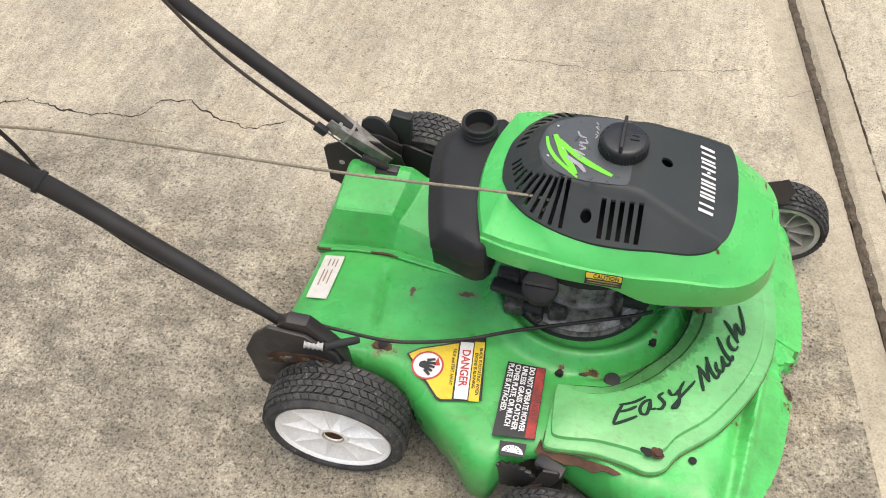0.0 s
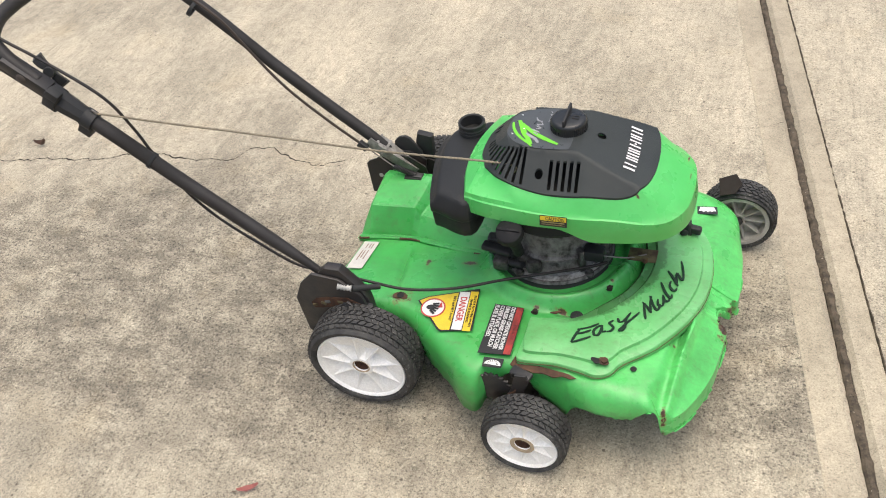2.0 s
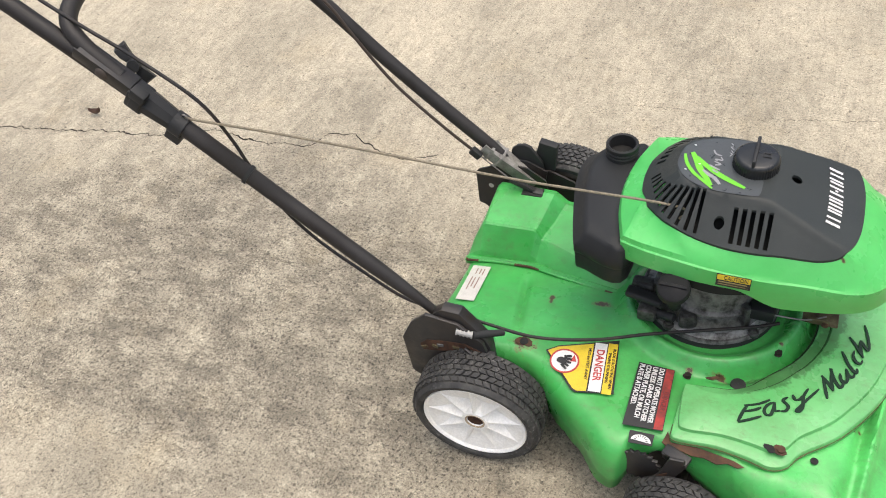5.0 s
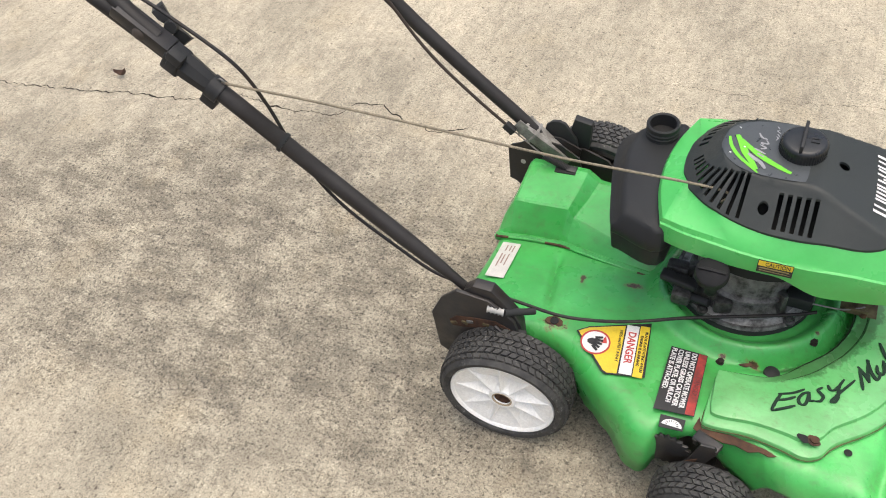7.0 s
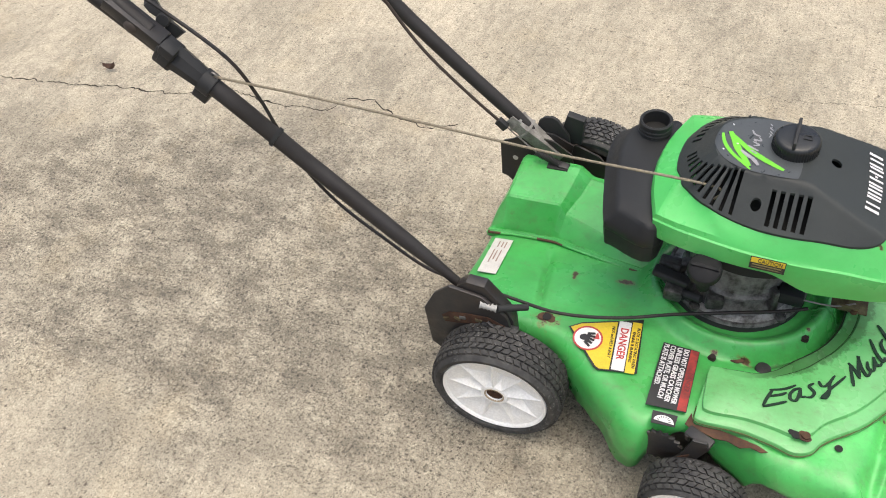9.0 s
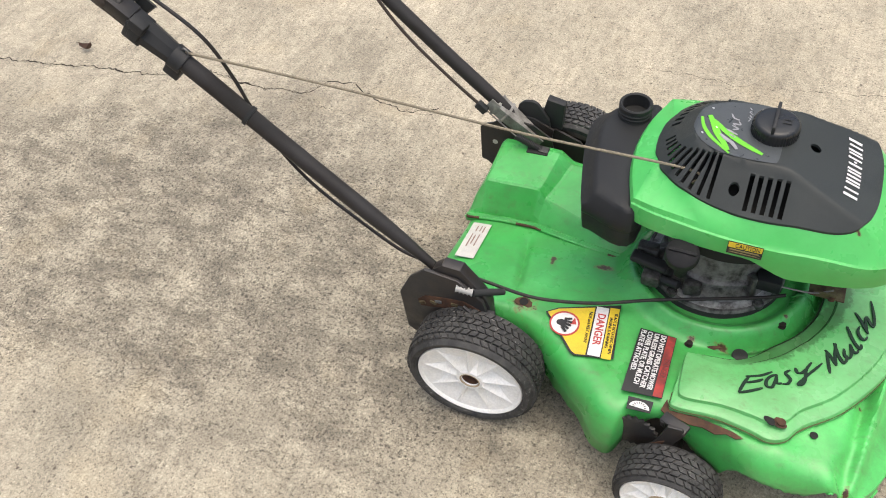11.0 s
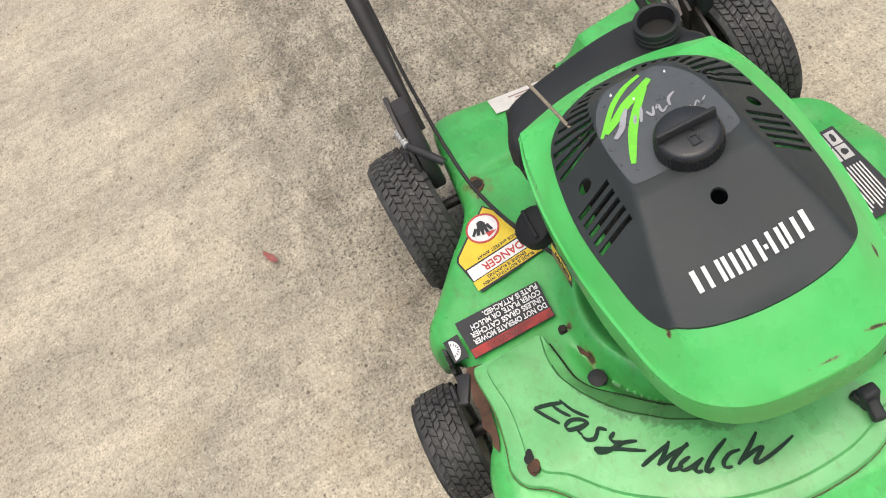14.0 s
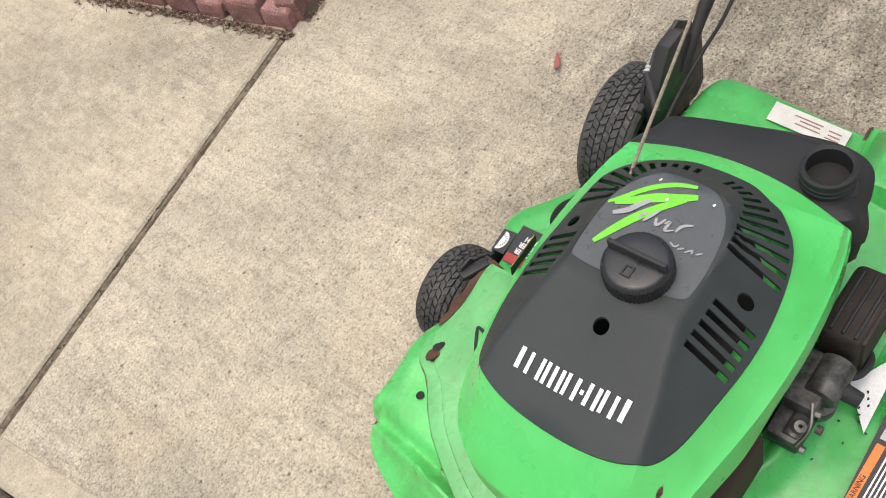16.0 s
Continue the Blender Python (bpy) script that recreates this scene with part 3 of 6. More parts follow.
def deck():
    rim = smooth_loop(SKIRT, 14)
    for p in rim:
        # rust has eaten a ragged bite out of the front edge
        p.x += (0.006 * noise.noise((p.y * 170, 1, 5)) + 0.003 * noise.noise((p.y * 420, 2, 5))) * math.exp(-(((p.y + 0.085) / 0.03) ** 2)) * step(0.5, 0.53, p.x)
    c = Vector((*MID, 0))
    bm, rings = bmesh.new(), []
    inner = [i / 80 * 0.86 for i in range(1, 81)]
    outer = [0.86 + 0.14 * math.sin(i / 24 * math.pi / 2) for i in range(1, 25)]
    for i, s in enumerate(inner + outer):
        ring = []
        for p in rim:
            x, y = c.x + (p.x - c.x) * s, c.y + (p.y - c.y) * s
            h = deck_top(x, y)
            if s > 0.86:
                a = (i - 79) / 24 * math.pi / 2
                drop = max(math.cos(a), 0) ** lerp(0.34, 0.72, step(0.15, 0.33, p.x))
                # the front falls off in one flat slope beyond the crease
                flat = step(0.482, 0.5, p.x) * (1 - step(0.02, 0.12, p.y))
                h = p.z + (h - p.z) * lerp(drop, 1 - 0.5 * (s - 0.86) / 0.14 if s < 0.999 else 0, flat)
            if i == len(inner + outer) - 1:
                h = p.z + 0.006 * noise.noise((p.x * 40, p.y * 40, 3)) + 0.004 * noise.noise((p.x * 130, p.y * 130, 1)) + (0.016 + 0.012 * noise.noise((p.x * 190, p.y * 190, 7))) * math.exp(-(((p.y + 0.08) / 0.026) ** 2)) * step(0.5, 0.53, p.x)
            ring.append(bm.verts.new((x, y, h)))
        rings.append(ring)
    top = bm.verts.new((c.x, c.y, deck_top(c.x, c.y)))
    n = len(rim)
    for k in range(n):
        bm.faces.new((top, rings[0][k], rings[0][(k + 1) % n]))
    skin(bm, rings, True)
    bmesh.ops.recalc_face_normals(bm, faces=bm.faces)
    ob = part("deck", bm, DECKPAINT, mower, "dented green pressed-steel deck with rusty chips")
    mod = ob.modifiers.new("thickness", "SOLIDIFY")
    mod.thickness, mod.offset = 0.0025, -1
    return ob


deck_ob = deck()
# added dark inner wall that keeps the view under the raised edge dark
wall = [[Vector((ENGINE.x + r * math.cos(a), ENGINE.y + r * math.sin(a), z)) for r, z in ((0.232, 0.14), (0.232, 0.045), (0.228, 0.045), (0.228, 0.14))] for a in (radians(-100 + 4 * i) for i in range(26))]
part("blade_chamber", loft(wall), BLACKSTEEL, deck_ob, "dark inner wall added under the deck")


def rear_cover():
    """The raised rear tunnel: sections across, from the back edge to the fuel tank."""
    loops = []
    for x, back, lip, low, near, far, ny in [(-0.113, 0.0, -0.006, 0.104, 0.108, 0.112, 0.016), (-0.108, 0.002, -0.009, 0.107, 0.125, 0.13, 0.018), (-0.0895, -0.003, -0.007, 0.11, 0.164, 0.171, 0.0215), (-0.086, -0.003, -0.006, 0.11, 0.1665, 0.174, 0.0215), (-0.05, 0.0, -0.004, 0.113, 0.167, 0.1745, 0.023), (-0.009, 0.007, -0.003, 0.116, 0.168, 0.175, 0.025),
                                            (-0.006, 0.0075, -0.003, 0.117, 0.1665, 0.1745, 0.025), (0.0025, 0.018, -0.005, 0.118, 0.153, 0.1585, 0.024), (0.006, 0.02, -0.006, 0.119, 0.151, 0.157, 0.022), (0.08, 0.0, -0.02, 0.123, 0.148, 0.154, 0.0), (0.15, 0.0, -0.032, 0.128, 0.147, 0.152, -0.012), (0.17, 0.0, -0.034, 0.13, 0.136, 0.14, -0.014)]:
        row = [(lip - 0.008, low - 0.004), (lip - 0.008, low + 0.002), (lip - 0.004, low + 0.006), (lip + 0.0, low + 0.004), (lip + 0.004, lerp(low, near, 0.3)), (ny - 0.003, near - 0.002), (ny, near),
               (lerp(ny, 0.1, 0.5), lerp(near, far, 0.5)), (0.1, far), (0.112, far - 0.004), (0.118, far - 0.016), (0.121, low - 0.02)]
        loops.append([(x + back * step(0.0, 0.1, y), y, z) for y, z in row])
    loops = [[Vector(p) for p in lp] for lp in loops]
    bm = bmesh.new()
    rings = []
    for a, b in zip(loops, loops[1:]):
        for k in range(3):
            rings.append([bm.verts.new(p.lerp(q, k / 3)) for p, q in zip(a, b)])
    rings.append([bm.verts.new(p) for p in loops[-1]])
    skin(bm, rings, False)
    bmesh.ops.recalc_face_normals(bm, faces=bm.faces)
    ob = part("rear_cover", bm, DECKPAINT, mower, "raised green rear tunnel with a rolled lip", sharp=14)
    mod = ob.modifiers.new("thickness", "SOLIDIFY")
    mod.thickness, mod.offset = 0.003, 0
    return ob


tunnel = rear_cover()
part("lip", tube([(-0.111, -0.0135, 0.109), (-0.108, -0.0175, 0.1115), (-0.06, -0.0125, 0.115), (-0.014, -0.0115, 0.119), (0.012, -0.0145, 0.121), (0.024, -0.0175, 0.122), (0.08, -0.0285, 0.126), (0.13, -0.0375, 0.13), (0.16, -0.042, 0.1325)], 0.0019, 8, 5), DECKPAINT, tunnel, "rolled green lip with rusty stretches")
for stretch in ([(-0.1105, -0.0152, 0.1112), (-0.108, -0.0178, 0.112), (-0.09, -0.016, 0.1135)], [(-0.03, -0.0122, 0.1178), (-0.005, -0.0125, 0.12), (0.012, -0.0147, 0.1213)], [(0.122, -0.0362, 0.1298), (0.142, -0.0394, 0.1314), (0.16, -0.0422, 0.1328)]):
    part("rust_stretch", tube(stretch, 0.0021, 8, 4), RUST, tunnel)


# mulch plate: a faded band bent round the front right of the deck
def mulch_plate():
    def ring(r, a):
        return Vector((ENGINE.x + r * math.cos(a), ENGINE.y + r * math.sin(a)))

    outer = [(0.268, -0.212), (0.266, -0.262), (0.272, -0.276), (0.32, -0.272), (0.36, -0.276), (0.385, -0.281), (0.404, -0.272), (0.418, -0.25), (0.461, -0.208), (0.503, -0.136), (0.52, -0.067), (0.514, 0.01), (0.49, 0.06)]
    inner = [(0.27, -0.193), (0.3, -0.188), (0.327, -0.183), (0.345, -0.172), (0.357, -0.159), (0.367, -0.147)] + [ring(r, radians(a))[:2] for a, r in ((-45, 0.147), (-38, 0.1465), (-30, 0.1455), (-20, 0.144), (-10, 0.142), (3, 0.141), (18, 0.141))]
    a, b = smooth_line([(*p, 0) for p in outer], 5), smooth_line([(*p, 0) for p in inner], 5)
    bm, rings = bmesh.new(), []
    prof = [(0.0, -0.016), (0.0, -0.004), (0.012, 0.0), (0.02, 0.0006), (0.15, 0.001), (0.165, 0.0056), (0.2, 0.0066), (0.6, 0.008), (0.835, 0.008), (0.85, 0.005), (0.86, 0.0045), (0.95, 0.0045), (0.985, 0.003), (1.0, -0.004), (1.0, -0.018)]
    for p, q in zip(a, b):
        row = []
        for f, dz in prof:
            w = p.lerp(q, f)
            row.append(bm.verts.new((w.x, w.y, 0.166 + dz - 0.06 * max(0, w.x - 0.46))))
        rings.append(row)
    skin(bm, rings, False)
    bm.faces.new(rings[0]), bm.faces.new(rings[-1][::-1])
    bmesh.ops.recalc_face_normals(bm, faces=bm.faces)
    part("edge_dirt", tube([Vector((q.x, q.y, 0.159 - 0.09 * max(0, q.x - 0.45) + 0.002)) for q in a[4::2]], 0.0011, 6, 1), ink("rusty_grime", (0.11, 0.12, 0.045), 0.9), mower, "brown grime along the plate's edge")
    for f, z, w, skip in ((1.0, 0.1655, 0.0016, 2), (0.855, 0.1703, 0.0007, 7)):
        part("edge_dirt", tube([Vector((*p.lerp(q, f)[:2], z)) for p, q in list(zip(a, b))[skip:]], w, 6, 1), ink("dark_green_grime", (0.02, 0.045, 0.015), 0.9), mower, "dark grime along the plate's edge")
    return part("mulch_plate", bm, PALE, mower, "sun-faded pale green mulch cover plate with dark script lettering")


plate = mulch_plate()
# brush script: strokes in millimetres along the arc and up from its middle line
EASY = [[(-249, 17), (-230, 17), (-212, 20)], [(-244, 17), (-253, 7), (-261, -6)], [(-261, -7), (-247, -4), (-232, -1)], [(-250, 8), (-238, 9), (-228, 11)], [(-208, 15), (-217, 14), (-225, 8), (-226, 1), (-221, -1), (-215, 5), (-208, 15)], [(-208, 15), (-213, 4), (-207, 2)],
        [(-188, 17), (-196, 15), (-195, 9), (-195, 4), (-201, 0), (-207, 1)], [(-180, 18), (-181, 11), (-176, 9), (-168, 12)], [(-155, 17), (-168, 11), (-179, -2), (-186, -6), (-189, -4), (-183, -1), (-167, 5), (-144, 10)]]
MULCH = [[(-145, -5), (-137, 6), (-125, 20)], [(-124, 23), (-127, 10), (-131, -1)], [(-131, -1), (-120, 11), (-104, 21)], [(-105, 23), (-117, 8), (-121, -3), (-116, -3), (-109, 1)], [(-103, 10), (-111, 3), (-110, -3), (-102, 0), (-92, 8)], [(-91, 9), (-98, 1), (-97, -4), (-92, -3)],
         [(-67, 25), (-81, 12), (-88, 1), (-88, -4), (-82, -1)], [(-56, 13), (-66, 11), (-73, 4), (-72, -1), (-66, -1)], [(-36, 25), (-50, 11), (-61, 0)], [(-59, 2), (-45, 9), (-36, 11), (-42, 5), (-46, 0), (-41, -1), (-6, 11)]]


def brush(strokes, k=0.001):
    """Broad-pen strokes laid on the plate; falling strokes are thick, the others thin."""
    out = []
    for n, pts in enumerate(strokes):
        line = smooth_line([(x, y, 0) for x, y in pts], 6)
        bm, rings = bmesh.new(), []
        for i, p in enumerate(line):
            d = (line[min(i + 1, len(line) - 1)] - line[max(i - 1, 0)]).normalized()
            end = min(i, len(line) - 1 - i) / 3
            w = (0.95 + 1.15 * abs(d.x * 0.35 + d.y * 0.94)) * min(0.55 + 0.45 * end, 1)
            row = []
            for side, dz in ((1, 0.0009), (-1, 0.0009), (-1, -0.0004), (1, -0.0004)):
                x, y = p.x - d.y * w * side, p.y + d.x * w * side
                a, r = x * k / 0.207, 0.207 - y * k
                q = Vector((ENGINE.x + r * math.cos(a), ENGINE.y + r * math.sin(a)))
                row.append(bm.verts.new((q.x, q.y, 0.1741 + dz + 0.00012 * n + 0.0004 * i / len(line) - 0.06 * max(0, q.x - 0.46))))
            rings.append(row)
        skin(bm, rings, True)
        bm.faces.new(rings[0][::-1]), bm.faces.new(rings[-1])
        bmesh.ops.recalc_face_normals(bm, faces=bm.faces)
        out.append(bm)
    return join(*out)


for word in (EASY, MULCH):
    part("lettering", brush(word), SCRIPT, plate, "dark green brush script lettering", smooth=False)


def ragged(cx, cy, z, rx, ry, seed, n=26):
    rnd = random.Random(seed)
    return sheet([(cx + rx * k * math.cos(a), cy + ry * k * math.sin(a)) for a, k in ((2 * math.pi * i / n, 0.85 + 0.16 * math.sin(2 * 2 * math.pi * i / n + seed) + 0.1 * math.sin(3 * 2 * math.pi * i / n + 2 * seed) + rnd.uniform(-0.06, 0.06)) for i in range(n))], 0.001, Matrix.Translation((0, 0, z)))


def wheel_set(radius, rim_r, width, ribs, plastic, hub_r, dish, stained, behind, label):
    """A wheel with its axis along y, its outer face towards -y, centred at the hub."""
    w = width / 2
    def floor_at(r):
        # the dish deepens towards the hub
        return -0.0045 - dish * (1 - step(hub_r * 0.9, rim_r * 0.93, r))

    prof = [(hub_r * 0.7, -0.006), (hub_r * 0.78, -0.0025), (hub_r * 1.12, -0.0025), (hub_r * 1.22, -0.0045), (hub_r * 1.3, floor_at(hub_r * 1.3))]
    prof += [(r, floor_at(r)) for r in (lerp(hub_r * 1.3, rim_r * 0.93, i / 8) for i in range(1, 9))] + [(rim_r * 0.95, -0.002), (rim_r * 0.97, -0.0005), (rim_r * 0.99, -0.0005), (rim_r, -0.003), (rim_r, -0.02)]
    rimbm, ribs_out = lathe(prof, 54), []
    for k in range(ribs):
        a = 2 * math.pi * (k + 0.3) / ribs
        d, t = Vector((math.cos(a), math.sin(a), 0)), Vector((-math.sin(a), math.cos(a), 0))
        bm = bmesh.new()
        pts = []
        for i in range(9):
            f = i / 8
            r = lerp(hub_r * 1.1, rim_r * 0.9, f)
            hw = lerp(0.0105, 0.0024, f ** 0.75) * rim_r / 0.0755
            base, crest = floor_at(r) - 0.0008, lerp(-0.0028, -0.004, f)
            pts.append([bm.verts.new(d * r + t * hw * o + Vector((0, 0, lerp(base, crest, h)))) for o, h in ((-1, 0), (-0.66, 0.22), (-0.34, 0.78), (-0.12, 1), (0.12, 1), (0.34, 0.78), (0.66, 0.22), (1, 0))])
        skin(bm, pts, False)
        bm.faces.new(pts[0]), bm.faces.new(pts[-1][::-1])
        bmesh.ops.recalc_face_normals(bm, faces=bm.faces)
        ribs_out.append(bm)
    # back of the wheel: a flat web with an inner lip
    back = lathe([(hub_r * 0.4, -width + 0.008), (hub_r * 0.75, -width + 0.006), (hub_r * 0.8, -width + 0.026), (rim_r * 0.84, -width + 0.026), (rim_r * 0.87, -width + 0.002), (rim_r, -width + 0.002), (rim_r, -0.02)], 54)
    inner = []
    for k in range(ribs):
        a = 2 * math.pi * k / ribs
        inner.append(moved(box((hub_r * 0.7, -0.0012, -width + 0.027), (rim_r * 0.88, 0.0012, -width + 0.009)), Matrix.Rotation(a, 4, "Z")))
    turn = Matrix.Translation((0, -w, 0)) @ Matrix.Rotation(radians(90), 4, "X")
    wheel = part("wheel", moved(rimbm, turn), plastic, None, label)
    part("back", moved(back, turn), behind, wheel)
    for bm in ribs_out:
        part("rib", moved(bm, turn), plastic, wheel, sharp=60)
    for bm in inner:
        part("inner_rib", moved(bm, turn), behind, wheel)
    prof = [(rim_r, -0.002), (rim_r + 0.003, 0.002), (lerp(rim_r, radius, 0.5), 0.003), (radius - 0.007, 0.0005), (radius - 0.0035, -0.005), (radius - 0.002, -width * 0.3), (radius - 0.0015, -width * 0.5), (radius - 0.002, -width * 0.7),
            (radius - 0.0035, -width + 0.005), (radius - 0.007, -width - 0.0005), (lerp(rim_r, radius, 0.5), -width - 0.002), (rim_r + 0.002, -width - 0.001), (rim_r, -width + 0.002)]
    tyre = lathe(prof, 72)
    # moulded tread: rows of slanted blocks
    rows, around = 6, int(2 * math.pi * radius / 0.0112)
    bm = bmesh.new()
    for j in range(rows):
        for i in range(around):
            a0 = 2 * math.pi * (i + 0.5 * (j % 2)) / around
            zc = -width * (0.13 + 0.74 * j / (rows - 1))
            hw, ha, lean = width * 0.068, math.pi / around * 0.82, (0.42 if j % 2 else -0.42) * math.pi / around
            r1 = radius + (0.001 if 0 < j < rows - 1 else -0.0008)
            quad = [(a0 - ha - lean, zc - hw), (a0 + ha - lean, zc - hw), (a0 + ha + lean, zc + hw), (a0 - ha + lean, zc + hw)]
            lo = [bm.verts.new((math.cos(a) * (radius - 0.004), math.sin(a) * (radius - 0.004), z)) for a, z in quad]
            hi = [bm.verts.new((math.cos(lerp(a, a0, 0.12)) * r1, math.sin(lerp(a, a0, 0.12)) * r1, lerp(z, zc, 0.12))) for a, z in quad]
            bm.faces.new(hi)
            for k in range(4):
                bm.faces.new((lo[k], lo[(k + 1) % 4], hi[(k + 1) % 4], hi[k]))
    bmesh.ops.recalc_face_normals(bm, faces=bm.faces)
    part("tyre", moved(join(tyre, bm), turn), RUBBER, wheel, "black rubber tyre with worn block tread")
    part("hub_stain", moved(lathe([(hub_r * 0.74, -0.0035), (hub_r * 0.8, -0.0021), (hub_r * stained, -0.0021), (hub_r * stained + 0.0004, -0.0032)], 28), turn), ink("rust_stained_plastic", (0.5, 0.4, 0.27), 0.6), wheel, "rust stain round the hub")
    cap = lathe([(0.0001, -0.011), (hub_r * 0.45, -0.011), (hub_r * 0.6, -0.008), (hub_r * 0.62, -0.0055), (hub_r * 0.72, -0.0055), (hub_r * 0.76, -0.0065)], 28)
    part("axle_bolt", moved(cap, turn), RUST, wheel, "rusty axle bolt")
    return wheel


# the backs of the rear wheels are a much darker plastic
rear = wheel_set(0.0935, 0.0755, 0.06, 9, WHITEPLASTIC, 0.0165, 0.019, 0.88, worn("dark_wheel_plastic", (0.14, 0.125, 0.1), (0.05, 0.043, 0.033), 0.8, 0, 30, 0.4, 300).m, "white plastic rear wheel with nine ribs")
rear.parent, rear.matrix_basis = mower, pose(0.003, -0.262, 0.0945, 0, 0, 3.5)
copy_thing(rear, pose(0.0, 0.19, 0.0957, 0, 0, 180))
front = wheel_set(0.0655, 0.0545, 0.05, 10, WHITEPLASTIC, 0.0165, 0.0135, 1.12, OFFWHITE, "white plastic front wheel with a rusty hub")
front.parent, front.matrix_basis = mower, pose(0.290, -0.333, 0.0677, 0, 0, 0)
left = copy_thing(front, pose(0.543, 0.215, 0.0677, 0, 0, 180))

# ---------- engine ----------
Y0 = -0.028


def half_loop(ctrl, y0, z, per=6, rear_x=None, near=0.1):
    ctrl = [ctrl[0], (lerp(ctrl[0][0], ctrl[1][0], near), lerp(ctrl[0][1], ctrl[1][1], near))] + list(ctrl[1:])
    pts = [(x, y0 - w, z) for x, w in ctrl] + [(x, y0 + w, z) for x, w in reversed(ctrl)]
    x0 = rear_x if rear_x is not None else ctrl[0][0]
    w0 = ctrl[0][1]
    k = 1 - near * 0.6
    bow = 0.02 if near < 0.3 else 0.004  # the rear edge bows back between its corners
    pts += [(x0 - bow * (1 - u * u), y0 + w0 * u, z) for u in (k, 0.5, 0, -0.5, -k)]
    return smooth_loop(pts, per)


RIM = [(0.162, 0.1035), (0.2, 0.113), (0.26, 0.119), (0.32, 0.118), (0.38, 0.111), (0.435, 0.099), (0.467, 0.076), (0.484, 0.036)]
RIDGE = [(0.162, 0.1025), (0.2, 0.112), (0.26, 0.118), (0.32, 0.117), (0.379, 0.11), (0.433, 0.098), (0.464, 0.075), (0.481, 0.035)]
SHOULDER = [(0.164, 0.0985), (0.198, 0.106), (0.255, 0.111), (0.315, 0.11), (0.373, 0.104), (0.424, 0.093), (0.453, 0.07), (0.468, 0.033)]
EDGE = [(0.1715, 0.03), (0.187, 0.0605), (0.22, 0.0855), (0.285, 0.0965), (0.35, 0.0935), (0.396, 0.085), (0.417, 0.069), (0.428, 0.03)]


def cover_z(x, y):
    u = abs(y + 0.03)
    p = 0.05 + 0.022 * step(0.3, 0.42, x)
    top = 0.407 - 0.4 * max(0, x - 0.325) - 0.15 * max(0, 0.2 - x)
    hw = 0.097
    t = max((u - p) / (hw - p), (0.215 - x - 0.0) / 0.05 - 0.05, (x - 0.427) / 0.02, math.hypot(max(0.235 - x, 0) / 0.07, max(u, 0) / hw) * 1.6 - 0.68 if x < 0.235 else 0)
    t = min(max(t, 0), 1)
    s = step(0, 0.25, t) * 0.25 * 0.25 / 0.25 if t < 0.25 else t
    return lerp(top, 0.363 - 0.017 * step(0.34, 0.43, x), min(s, 1))


def shroud():
    edge = half_loop(EDGE, -0.03, 0.343, near=0.5)
    for p in edge:
        p.z = cover_z(p.x, p.y) - 0.003
    loops = []
    for ctrl, z, y0 in [(RIM, 0.262, Y0), (RIM, 0.258, Y0)]:
        loops.append(half_loop(ctrl, y0, z))
    low = loops[1]
    # the lower rim dips towards the front of the engine
    for p in low:
        p.z = 0.316 - 0.023 * step(0.3, 0.36, p.x)
    loops[0] = [Vector((lerp(0.3, p.x, 0.985), lerp(Y0, p.y, 0.985), p.z + 0.004)) for p in low]
    body = [loops[0], low, half_loop(RIDGE, Y0, 0.335), [p + Vector((0, 0, 0.0016)) for p in half_loop([(x - 0.001, w - 0.0025) for x, w in RIDGE], Y0, 0.335)]]
    for p in body[2] + body[3]:
        p.z += 0.007 * (1 - step(0.2, 0.36, p.x)) - 0.0135 * step(0.36, 0.47, p.x)
    sh = half_loop(SHOULDER, -0.029, 0.341)
    for p in sh:
        p.z += 0.009 * (1 - step(0.2, 0.36, p.x)) - 0.011 * step(0.36, 0.46, p.x)
    body += [sh, [lerp(a, b, 0.5) + Vector((0, 0, 0.001)) for a, b in zip(sh, edge)], edge, [Vector((lerp(0.3, p.x, 0.9), lerp(-0.03, p.y, 0.9), 0.339)) for p in edge], [Vector((lerp(0.3, p.x, 0.5), lerp(-0.03, p.y, 0.5), 0.332)) for p in edge]]
    bm = loft(body, False, True)
    return part("engine_shroud", bm, SHROUDPAINT, mower, "green engine shroud with a creased rim", sharp=20)


shroud_ob = shroud()


